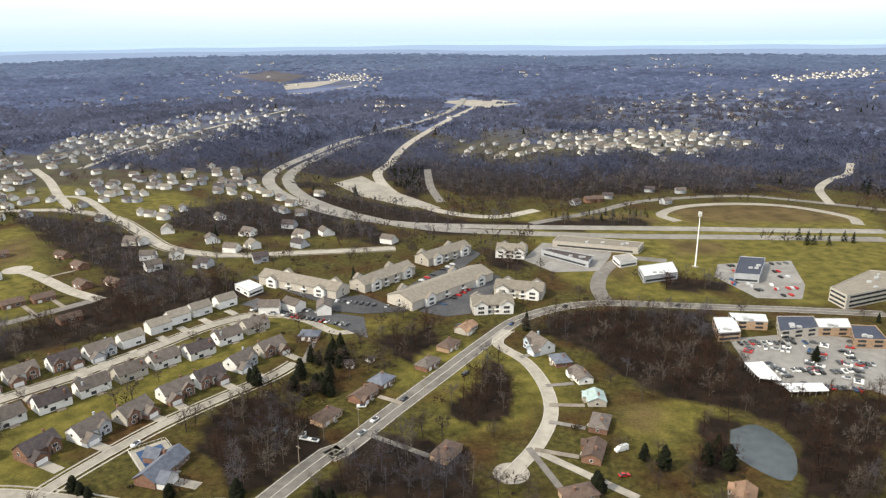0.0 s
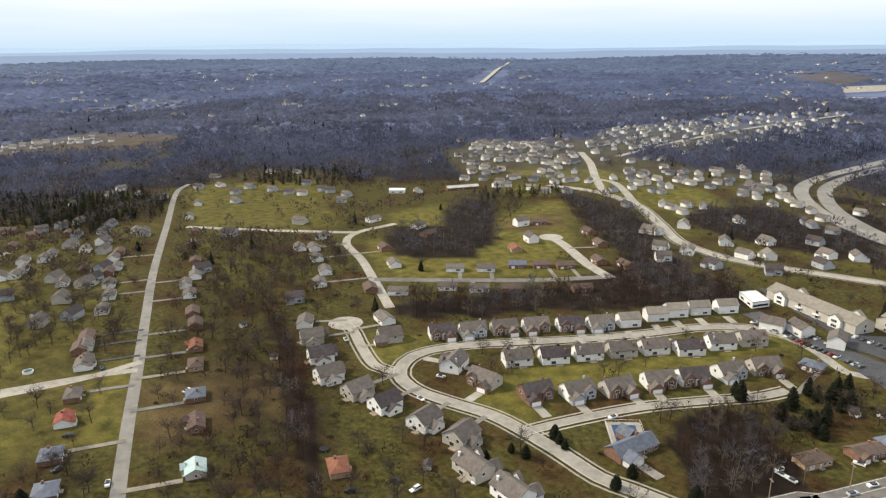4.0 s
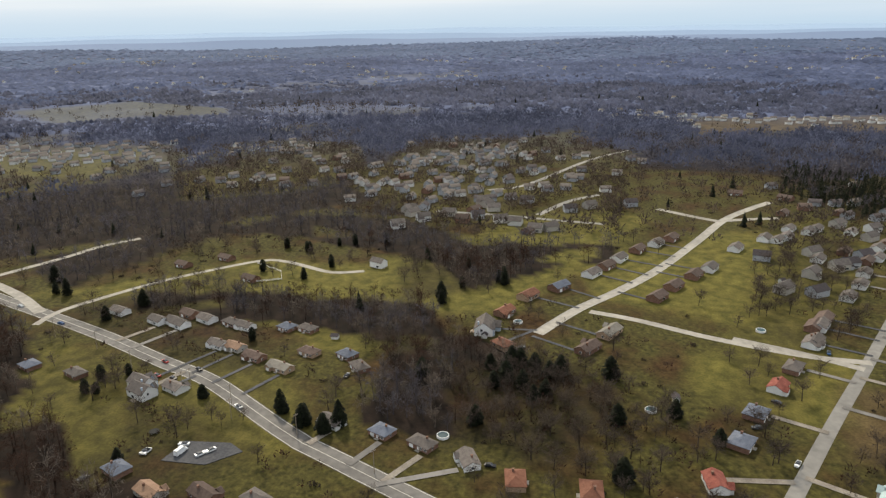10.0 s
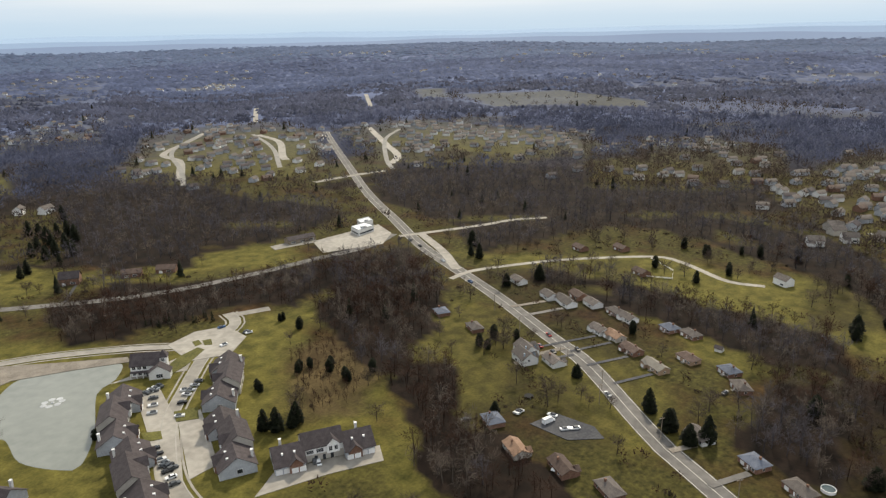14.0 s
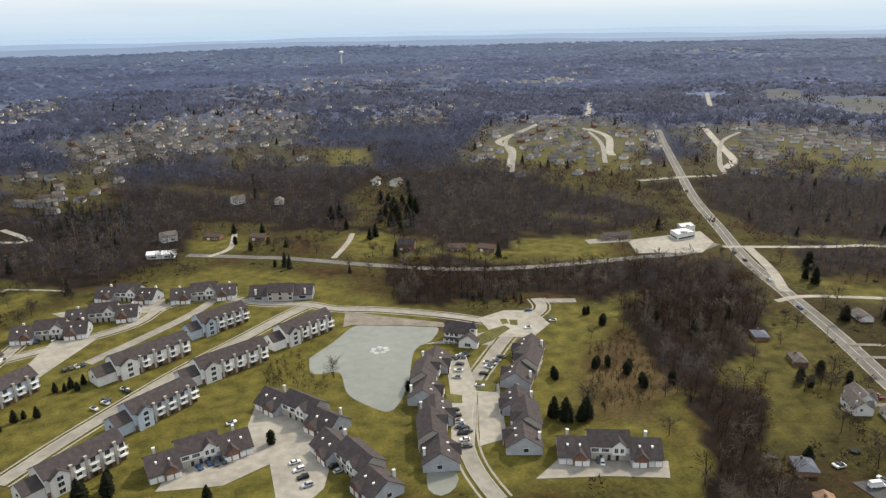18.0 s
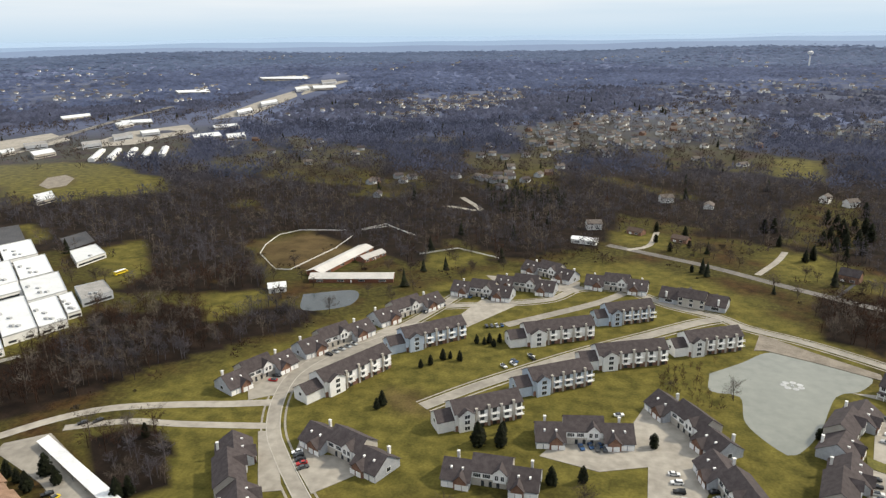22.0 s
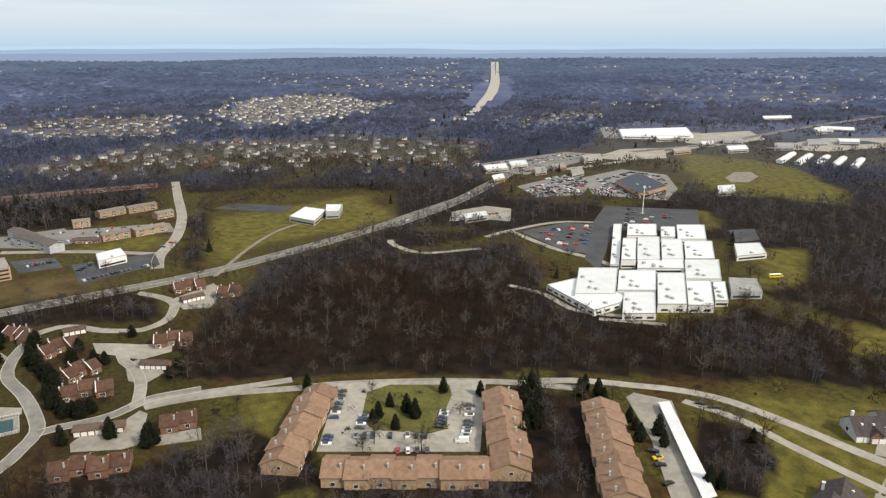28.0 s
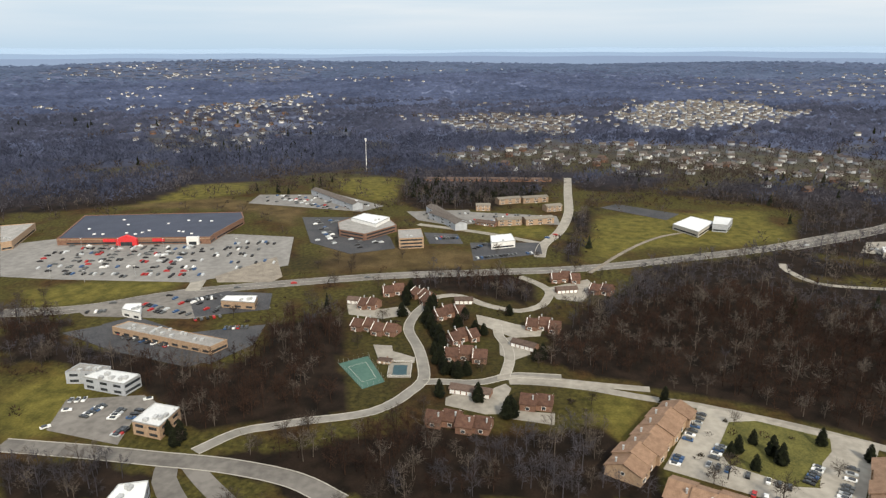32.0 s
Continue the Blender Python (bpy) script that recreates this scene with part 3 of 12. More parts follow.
CLEARED.append([(153.6, -1110), (12, -1527.6), (-225.6, -1521.6), (-220.8, -1221.6), (-4.8, -1111.2), (89.5, -1013.2)])
CLEARED.append([(3.6, -597.6), (-38.8, -644.8), (-87, -610.7), (-130.7, -619.1), (-193.4, -646.4), (-185.3, -583.4), (-250.2, -546.2), (-328.8, -506.6), (-441.7, -512.3), (-416.5, -449.8), (-374.6, -417.6), (-303.2, -465.1), (-212.4, -460.9), (-124.1, -471), (-29.6, -523.8), (21.4, -509.6)])
CLEARED.append([(-340.7, -858.1), (-529.2, -1202.4), (-711.6, -1207.2), (-762, -1041.6), (-568.9, -748), (-632.6, -692), (-598.8, -636.8), (-467.4, -646), (-483.7, -564.1), (-381.8, -593), (-369.1, -736.4)])
CLEARED.append([(788.3, -730.3), (802.8, -808.8), (697.1, -807.8), (538, -746.5), (547.6, -668.5), (639.5, -638)])
CLEARED.append([(1149.6, -835.2), (1210.8, -1000.8), (1047.6, -1023.6), (925.2, -1148.4), (912, -1694.4), (1010.4, -2394), (786, -1992), (774, -1434), (812.4, -1218), (613.2, -914.4), (736.8, -843.6), (848.4, -832.8), (753.4, -534.7)])
CLEARED.append([(782.4, -556.7), (774, -669.5), (618.6, -550.8), (635.2, -445.3)])
CLEARED.append([(1730.4, 126), (1737.6, -80.4), (1375.2, -69.6), (1474.8, 165.6), (1640.4, 241.2)])
CLEARED.append([(1696.8, -181.2), (2036.4, -303.6), (2016, -523.2), (1623.6, -572.4), (1471.2, -355.2), (1470, -204)])
CLEARED.append([(1136.4, 175.2), (1269.6, -54), (1262.4, -366), (1113.6, -570), (869.2, -428.3), (939.2, -270.7), (982.6, -65.8), (1022.4, 122.8)])
CLEARED.append([(762.4, -70.1), (816.6, -165.7), (787, -232.6), (633.7, -238.3), (599.3, -159.7), (553.3, -55.4), (562.3, -35)])
CLEARED.append([(746.4, 123.8), (784.9, 44), (928.9, -41.2), (865.3, -56), (581.9, -28.1), (536, 6.8), (549.7, 98)])
CLEARED.append([(869.2, -428.3), (970.8, -642), (1123.2, -1083.6), (1026, -1494), (637.2, -945.6), (738, -836.4), (582.1, -778.1), (544.1, -702.4), (633.5, -578.5), (588.2, -463), (686.4, -381.5)])
CLEARED.append([(741, 421.1), (829.2, 400.8), (949.6, 273.4), (917.3, 171), (730.3, 149.2), (722.8, 325.2)])
CLEARED.append([(406.3, 358.4), (653, 556.3), (702.5, 374.3), (666.8, 241.2), (568.8, 187), (570.4, 34.8), (508.4, 39.2), (452.5, 175.4)])
SOIL.append([(679.8, -696.6), (706.2, -739.8), (697, -760.7), (668.3, -742.4), (644.3, -700.6), (652.9, -681.1)])
OPEN.append([(-64.9, -1114.6), (-125.4, -1077), (-113.9, -967.5), (-61.2, -984.8)])
OPEN.append([(-207.4, -1049.4), (-263.9, -1027.9), (-236, -884.9), (-183.2, -920.5)])
OPEN.append([(-163.2, -723.2), (-216.9, -805.9), (-235.3, -757.1), (-197.3, -608.4), (-160.8, -576.5), (-147.8, -640)])
OPEN.append([(-7.2, -683.9), (-73.1, -642.3), (-61.7, -564.4), (-2.8, -592.5)])
OPEN.append([(-256.4, -506.4), (-313.7, -490.5), (-282.7, -435.5), (-231.9, -458.8)])
WOODS.append([(-339.3, -94), (-342.4, -67.4), (-311.8, -50.1), (-263.4, -48), (-258, -68), (-276.6, -92)])
# scrubby plots: more trees and brush, with shade darkened into the ground colour
ROUGH_SHADED = []
ROUGH_SHADED.append(([(-617.3, 170.7), (-562.4, 236.3), (-382.2, 138.9), (-264.2, 85.2), (-287.9, 64.8)], 0.36))
ROUGH_SHADED.append(([(-491.9, 256.7), (-340.5, 261.9), (-184.9, 153.3), (-241.3, 104.8), (-349.7, 166.5)], 0.3))
ROUGH_SHADED.append(([(570.6, 219.7), (534.6, 168.4), (561.5, 132.6), (528.6, 125.8), (507.0, 176.3), (497.7, 196.1)], 0.5))
ROUGH_SHADED.append(([(296, 15), (296, 80), (310, 112), (360, 116), (425, 132), (470, 112), (482, 20), (440, -20), (400, -20), (345, -22), (310, -20)], 0.34))
ROUGH_SHADED.append(([(-370.1, -99.9), (-358, -61.7), (-335, 4.5), (-295, 32), (-285, 18.1), (-245.3, -1.2), (-262, -81.9)], 0.62))
ROUGH_SHADED.append(([(-580.1, -140.3), (-542.1, -80.8), (-480.4, -47.4), (-441.7, -51.7), (-420.6, -85.6), (-398.5, -105.4)], 0.6))
ROUGH_SHADED.append(([(-363.6, -316), (-460.6, -244), (-330, -165), (-246.1, -112.3), (-269.6, -152.2), (-313.9, -230.5)], 0.42))
ROUGH_SHADED.append(([(-286.5, -293.3), (-317.3, -264.8), (-287.6, -180.9), (-248.3, -120.3), (-207.2, -139.7), (-180.3, -155.2), (-215.9, -199.5)], 0.36))
LUSH.append([(864, -787.2), (771.6, -838.8), (691.2, -849.6), (541.8, -745.4), (556.9, -673.3), (577.7, -626.6), (632.9, -620.9)])
OPEN.append([(864, -787.2), (771.6, -838.8), (691.2, -849.6), (541.8, -745.4), (556.9, -673.3), (577.7, -626.6), (632.9, -620.9)])
CLEARED.append([(854.4, -914.4), (913.2, -1170), (901.2, -1449.6), (948, -1761.6), (1006.8, -2551.2), (804, -2108.4), (730.8, -1352.4), (730.8, -1093.2), (746.4, -950.4)])
LUSH.append([(-386.5, -900.7), (-523.2, -1105.2), (-699.6, -1090.8), (-728.4, -975.6), (-504.1, -706.1), (-429.5, -798.5)])
LUSH.append([(-705.6, -838.8), (-902.4, -888), (-970.8, -624), (-755.5, -576.1), (-764.6, -731)])
LUSH.append([(239.6, -228.6), (209.6, -238.2), (189.5, -213.6), (206.2, -210)])
OPEN.append([(239.6, -228.6), (224.4, -230.3), (209.6, -213.8)])
OPEN.append([(374.5, 290.3), (394.7, 268.7), (369.7, 202), (409.6, 167.5), (356.2, 152.3), (329.3, 170.5), (345.2, 238), (354.7, 272.6)])
OPEN.append([(412.8, -256.8), (353.4, -261.5), (342.7, -275.8), (318.8, -292.1), (311.9, -336.2), (360.7, -390.4), (358.3, -335.9), (372.7, -275)])
LUSH.append([(412.8, -256.8), (353.4, -261.5), (342.7, -275.8), (318.8, -292.1), (311.9, -336.2), (360.7, -390.4), (358.3, -335.9), (372.7, -275)])
OPEN.append([(418.8, -477.7), (402.4, -515), (339, -439.3), (338.8, -394.6)])
LUSH.append([(418.8, -477.7), (402.4, -515), (339, -439.3), (338.8, -394.6)])
OPEN.append([(554, -527.3), (545.8, -546.2), (483.2, -496.7), (489.7, -482.2)])
LUSH.append([(554, -527.3), (545.8, -546.2), (483.2, -496.7), (489.7, -482.2)])
LUSH.append([(-475.4, -109.7), (-540, -75.8), (-495, -41.2), (-439.2, -57.8), (-422.8, -82.7)])
LUSH.append([(-368.9, -163.8), (-356.3, -110.9), (-334.6, -106.3), (-335.8, -141.6)])
LUSH.append([(-453.7, 404.2), (-417.5, 485.4), (-409.2, 670.1), (-306.5, 514.3), (-275.4, 423.6), (-352, 339.1)])
LUSH.append([(-450.7, -166.7), (-543.7, -103.2), (-662.2, -22.4), (-650.4, 70.8), (-511.8, 23.8), (-404.4, -41), (-383, -105.5)])
LUSH.append([(-420.4, -261), (-423.7, -173.4), (-365.8, -157.8), (-367, -213)])
LUSH.append([(-277.8, -215), (-314.4, -186.7), (-306.7, -147.6), (-256, -105.8), (-229.6, -114.1), (-244.4, -157)])
LUSH.append([(-805, 432.8), (-708.4, 558.4), (-508.1, 424.4), (-598.4, 322.4)])
LUSH.append([(-565.9, 208.4), (-600, 244.7), (-480.1, 195.4), (-397.7, 144.5), (-416.2, 139.8)])
LUSH.append([(-578.8, 768.6), (-470.5, 855.1), (-304.9, 794.6), (-141.7, 628.6), (-204.8, 622.6), (-360.5, 709.7)])
LUSH.append([(158.4, -376.6), (99.8, -440.5), (21, -484.2), (-78.7, -452), (-139.4, -390.4), (-108.1, -337.6), (-84.7, -280.7), (-61.3, -217), (-28.3, -224.9), (28.1, -238.4), (118.9, -260.3)])
LUSH.append([(-104.2, -346), (-199, -363.7), (-222.1, -357.8), (-168.5, -259.9), (-141.7, -241.9), (-186.2, -231), (-179.6, -188.5), (-63.5, -216.5)])
LUSH.append([(214.9, -255.1), (185.8, -331.7), (127.1, -432.6), (98.8, -480.1), (-15.1, -534.4), (-99, -472.2), (-87.8, -401.2), (-38.9, -311), (43.6, -227.9), (160.2, -183.6)])
LUSH.append([(120.4, 479.3), (158.9, 472.3), (193.3, 437.8), (149.2, 440.8), (116.6, 446.9)])
LUSH.append([(230.4, 453.2), (258, 461.8), (253.6, 431.2), (225.6, 426.7)])
LUSH.append([(-26.4, 351.5), (-8.3, 373.6), (14.4, 369.2), (4.4, 351), (-18.7, 319), (-34.2, 302.2), (-28.1, 331.4)])
LUSH.append([(-401.3, 814.7), (-320.3, 811.6), (-287.2, 773.5), (-329.6, 738.5), (-366.7, 753.5)])
LUSH.append([(-102.7, 418.9), (-58.2, 408.6), (-30.5, 417.4), (-32.3, 390.4), (-76.4, 391.2)])
LUSH.append([(-171.4, 660.4), (-82.8, 606.7), (-90.8, 592.2), (-161.4, 618.6)])
SOIL.append([(98.3, 674.3), (200.9, 682.7), (212.9, 648.4), (114.2, 636.6)])
SOIL.append([(121.2, 565.6), (154.6, 548.4), (132.5, 479), (113.5, 485.8)])
SOIL.append([(194.9, 589.6), (249.7, 579.1), (227.5, 546.4), (186.6, 547.4)])
LUSH.append([(-507.1, 673.9), (-474.5, 723), (-422.3, 679.1), (-458.2, 630.2)])
LUSH.append([(-389.2, 422.9), (-301.2, 416), (-255.1, 454.7), (-252.7, 442.4), (-325.4, 378.1), (-361, 366.1)])
LUSH.append([(-751.6, -102.6), (-777.6, -42.1), (-734.3, -27.8), (-698.3, -84.4)])
LUSH.append([(-109.6, -566.6), (-165.7, -588.8), (-155.9, -520.3), (-115.8, -508.1)])
LUSH.append([(3.1, -625.7), (-37.2, -624.5), (-52.3, -573.5), (-5.4, -577.6)])
LUSH.append([(-169.4, -532.9), (-217.1, -528.5), (-267.2, -506.4), (-311.3, -478.2), (-291.5, -453.7), (-222.1, -472.3), (-170.6, -493.3)])
LUSH.append([(-184.6, -349.8), (-214.3, -350.8), (-190.2, -302.6), (-151.1, -244.3), (-153.2, -274.7)])
LUSH.append([(-45.5, -301.3), (-57.1, -304.2), (-61.9, -275.9), (-69.5, -264.2), (-65.5, -223.7), (-55.3, -219), (-50.8, -259.6)])
LUSH.append([(18.1, 381), (64.8, 343), (60.4, 300.6), (46.9, 300.8), (25.9, 276), (-11.9, 281.3), (4, 312.7), (9.8, 324.5), (-23.3, 301.9), (-8.2, 365.9)])
LUSH.append([(80.8, 284.9), (125.2, 316.6), (134.2, 310.6), (119.9, 279.4), (99, 261.6), (79.9, 261.8)])
LUSH.append([(-202.1, 284.2), (-166.4, 354), (-120.8, 419.3), (-107, 439), (-95.5, 418.7), (-115.4, 339.4), (-159.6, 304.1), (-176.3, 265.4)])
LUSH.append([(-295.2, 264.2), (-260.9, 282.2), (-249.6, 251.5), (-263.3, 230.6)])
LUSH.append([(-200.6, 250.2), (-192.1, 282.4), (-90.2, 387), (-86, 372.6), (-166.1, 279.6), (-165.4, 230.6)])
LUSH.append([(-507.8, 484.3), (-498, 560.3), (-428.6, 490), (-466.2, 459)])
LUSH.append([(-406.3, 100.1), (-364.1, 154.2), (-296.3, 118.7), (-302.3, 67.3)])
LUSH.append([(-525.4, 5.6), (-553.9, 70.9), (-604.2, 126.8), (-601.8, 195.8), (-397.7, 144.5), (-398.5, 100.3), (-438.7, 15.8)])
LUSH.append([(-358.8, 60.1), (-364.9, 149.6), (-290.8, 112.4), (-301.6, 89.2), (-307.3, 63.4)])
LUSH.append([(-281, -296), (-326.2, -279.2), (-293.2, -218.5), (-238.1, -185), (-214.8, -200.5), (-243.4, -241.7)])
LUSH.append([(-386, -363.6), (-436.4, -285.4), (-484.9, -237.1), (-479.8, -145.7), (-416.5, -124.7), (-394.4, -175.7), (-391.8, -280.7)])
LUSH.append([(-274, -510.8), (-326.8, -483.4), (-296.2, -427.7), (-254, -448)])
LUSH.append([(-202, -248.2), (-211.4, -234.2), (-179, -187.7), (-161.8, -159.2), (-152, -173.3), (-176.9, -205.7)])
LUSH.append([(-201.4, -369.8), (-245.9, -349.1), (-302.9, -373.2), (-270.1, -346.2), (-220.8, -326.6), (-153.2, -256.2), (-151.6, -275.4), (-188.9, -322.7)])
LUSH.append([(-76.8, -452.5), (-145.7, -386.9), (-112.8, -400.2), (-72.8, -420.6)])
LUSH.append([(98.2, -430.9), (40.8, -425.4), (5.8, -457.1), (63.5, -388.4), (84.8, -371.8)])
LUSH.append([(115.2, -346.9), (63.5, -388.4), (37.9, -374.4), (77.5, -300.2), (107.6, -317.5)])
LUSH.append([(-199, -363.7), (-222.1, -357.8), (-171.5, -270.1), (-143.9, -246), (-164.5, -309.1)])
LUSH.append([(-4.4, -249.8), (-31.8, -264.2), (-28.3, -224.9), (-3.4, -230.9)])
LUSH.append([(225.1, -278), (185.8, -331.7), (176.4, -289.2), (156.5, -277), (193.6, -263), (229.6, -256.1)])
LUSH.append([(280.1, -377.3), (232.4, -419.2), (223.4, -386.3), (239.4, -369.5)])
LUSH.append([(193.4, -239.6), (143.6, -252.8), (165.1, -234.4), (144, -189.7), (160.2, -183.6)])
LUSH.append([(114.2, -326.4), (91.4, -383.9), (14.6, -394.6), (49.6, -336.2), (91.6, -295)])
LUSH.append([(824.4, -765.6), (576.6, -775.9), (547.6, -668.5), (708.7, -690.7)])
LUSH.append([(713, -59.3), (768.8, -233.9), (649.4, -232.1), (618.6, -165.1), (605, -100.2), (556.9, -47.3)])
LUSH.append([(657.5, 62.2), (671.6, -20.2), (626.2, -8.6), (646, 57.2)])
LUSH.append([(329, -35.3), (324.8, -59.8), (272.4, -38.8), (285.5, -31.3)])
LUSH.append([(403.6, -470.9), (390.4, -500.8), (359.8, -458.2), (370.3, -434.4)])
LUSH.append([(441, 363.7), (473.4, 262.7), (461.5, 252.1), (412.2, 312.5), (404.3, 331.8)])
LUSH.append([(293.6, 268), (323, 247.4), (279.5, 197.2), (252, 212.5), (245.2, 229.1)])
SOIL.append([(87.8, 302.9), (100.6, 300), (100.8, 274.9), (87.1, 270.6)])
SOIL.append([(229.2, 701.3), (299.9, 719.4), (410.8, 695.2), (387.1, 643), (233.4, 645.6)])
SOIL.append([(-854.4, 2907.6), (-744, 3170.4), (-541.2, 2996.4), (-592.8, 2691.6)])
SOIL.append([(133.3, 294.2), (150.7, 269.6), (141.2, 244.8), (148.3, 269.6), (133, 286.6)])
SOIL.append([(-1399.2, 414), (-1441.2, 586.8), (-1233.6, 675.6), (-1137.6, 598.8), (-1161.6, 504), (-1304.4, 426)])
SOIL.append([(-395.4, 517.3), (-379.4, 622.3), (-341.6, 561.6), (-343.4, 507.7)])
SOIL.append([(-330.6, 182.8), (-304.3, 205.1), (-243.2, 164), (-262.8, 147.2)])
SOIL.append([(-337, 133.6), (-311.6, 190.6), (-258.1, 157.7), (-271.4, 110.9)])
SOIL.append([(-1322.4, 204), (-1402.8, 382.8), (-1321.2, 547.2), (-1192.8, 618), (-1113.6, 561.6), (-1236, 387.6), (-1158, 189.6)])
SOIL.append([(-200.9, -304.8), (-239, -299.4), (-219.1, -254.6), (-177.8, -228.5), (-166.3, -253.8)])
SOIL.append([(103.1, -299.4), (90.6, -305.9), (81.1, -283), (89.8, -272.6), (101.2, -283.6)])
SOIL.append([(-196, -301.2), (-226.8, -307.6), (-210.2, -260.5), (-189, -235), (-160.6, -241.9)])
SOIL.append([(293.4, -523.1), (247.3, -579.6), (201.5, -519), (218, -465.5), (257.6, -466.6)])
SOIL.append([(554, -172), (532.6, -220.4), (520.9, -205.4)])
SOIL.append([(706, 461.9), (764.8, 357), (718.3, 246.4), (644.2, 233.4), (705.5, 305)])
SOIL.append([(607.4, 182.9), (570.4, 34.8), (522.5, 40.4), (506.5, 167.4)])
WOODS.append([(191.7, -40.8), (230.8, -49.1), (234.0, -76.0), (228.4, -101.7), (215.6, -124.5), (199.1, -139.4), (160.6, -112.4)])

LUSH.append([(434.3, 299.7), (450.7, 252.9), (480, 261.6), (447.1, 307.6)])
LUSH.append([(699, 431.4), (837.3, 435.1), (858.6, 367.8), (797.4, 342.9), (738.3, 398.7)])
LUSH.append([(904.5, 260.4), (925, 183), (782, 156.1), (767, 184.8), (830.4, 240.1)])
LUSH.append([(270.6, -401.4), (228.6, -423.5), (222.9, -381.1), (239.9, -354.7)])
LUSH.append([(145.2, -512.3), (128, -529.5), (88.5, -534.2), (93.2, -516.5), (128.2, -476.5)])
LUSH.append([(863.4, -790.6), (755.5, -827.8), (551.6, -767.1), (497.4, -690.5), (591.4, -643.8), (743.5, -687.8)])
LUSH.append([(70, 690), (430, 690), (330, 430), (90, 480)])
OPEN.append([(699, 431.4), (837.3, 435.1), (858.6, 367.8), (797.4, 342.9), (738.3, 398.7)])
OPEN.append([(904.5, 260.4), (925, 183), (782, 156.1), (767, 184.8), (830.4, 240.1)])
OPEN.append([(270.6, -401.4), (228.6, -423.5), (222.9, -381.1), (239.9, -354.7)])
OPEN.append([(145.2, -512.3), (128, -529.5), (88.5, -534.2), (93.2, -516.5), (128.2, -476.5)])
OPEN.append([(863.4, -790.6), (755.5, -827.8), (551.6, -767.1), (497.4, -690.5), (591.4, -643.8), (743.5, -687.8)])
LUSH.append([(-1365.4, -1386.5), (-1431.5, -1314.8), (-1272.9, -1170.7), (-1211.3, -1222.8)])
OPEN.append([(-1365.4, -1386.5), (-1431.5, -1314.8), (-1272.9, -1170.7), (-1211.3, -1222.8)])
LUSH.append([(-1328.5, -1183.7), (-1422.1, -1079.6), (-1504.4, -1016.6), (-1466.2, -743.9), (-1366.4, -692.8), (-1316.3, -845.2), (-1177.8, -955.3)])
OPEN.append([(-1328.5, -1183.7), (-1422.1, -1079.6), (-1504.4, -1016.6), (-1466.2, -743.9), (-1366.4, -692.8), (-1316.3, -845.2), (-1177.8, -955.3)])
LUSH.append([(-202.7, -1046.8), (-265.3, -1033.0), (-241.3, -890.4), (-186.8, -904.5)])
OPEN.append([(-202.7, -1046.8), (-265.3, -1033.0), (-241.3, -890.4), (-186.8, -904.5)])

# built-up plots: outline, gap, row, turn, kinds of house, seed, share built
SUBURBS = []
SUBURBS.append(([(-618, 975.6), (-658.8, 1226.4), (-505.2, 1549.2), (-354, 1708.8), (-339.6, 1574.4), (-400.8, 1312.8), (-433.2, 1117.2), (-493.2, 1033.2), (-529.2, 970.8), (-544.9, 929.6)], 19, 31, 79, (0, 1, 2, 0, 4), 1, 1))
SUBURBS.append(([(-443.5, 832.7), (-415.4, 892.6), (-337.6, 963.5), (-160.1, 805.6), (-141.6, 706.2), (-248.6, 793.2), (-288.8, 816.8), (-347.4, 796.8), (-385.6, 754.1)], 18, 28, -27, (0, 1, 2, 0, 4), 2, 1))
SUBURBS.append(([(-544.4, 853.8), (-567.6, 970.8), (-480.6, 851.3), (-409, 727.9), (-466.9, 724.7)], 20, 30, -32, (0, 1, 2, 0, 4), 3, 1))
SUBURBS.append(([(-414.1, 749.5), (-383.8, 777), (-326.2, 730.3), (-230.8, 611), (-72.6, 606.5), (-70.2, 584.5), (-172.2, 565.2), (-239.3, 592.8), (-301.4, 657.8)], 19, 27, -43, (0, 1, 2, 0, 4), 4, 1))
SUBURBS.append(([(-229, 565.1), (-162.7, 547.3), (-104.3, 555.2), (-101.2, 536.5), (-149.5, 514.7), (-187.8, 499.3), (-219.6, 527.8)], 19, 26, 4, (0, 1, 2, 0, 4), 5, 0.9))
SUBURBS.append(([(173.2, 1062.8), (211.2, 1213.2), (331.2, 1306.8), (438, 1316.4), (516, 1177.2), (508.8, 1095.6), (354, 1052.4)], 18, 36, -1, (1, 1, 2), 6, 0.95))
SUBURBS.append(([(6, 1100.4), (78, 1258.8), (169.2, 1185.6), (226.8, 1368), (283.2, 1278), (173.2, 1036.1), (117.6, 988.8)], 20, 43, 39, (1, 2), 7, 0.66))
SUBURBS.append(([(261.6, 1509.6), (388.8, 1838.4), (1082.4, 2234.4), (819.6, 1574.4), (600, 1326), (402, 1372.8)], 34, 60, 15, (0, 2, 4, 2), 8, 0.5))
SUBURBS.append(([(1104, 2442), (1681.2, 2845.2), (1527.6, 2545.2), (1134, 2342.4)], 23, 32, 30, (0, 1), 9, 0.88))
SUBURBS.append(([(127.2, 750), (287.2, 804.7), (277.9, 759), (127.4, 715)], 18, 43, 17, (2, 3, 4), 10, 0.88))
SUBURBS.append(([(-438, 2521.2), (-465.6, 3116.4), (-296.4, 2881.2), (-243.6, 2190)], 21, 29, 60, (0, 1), 11, 0.88))
SUBURBS.append(([(-580, 311.9), (-777.4, 455.2), (-657.4, 552.4), (-491.3, 438.2), (-492.5, 384.4), (-558.7, 382.7)], 23, 43, 37, (2, 3, 4, 0), 12, 0.55))
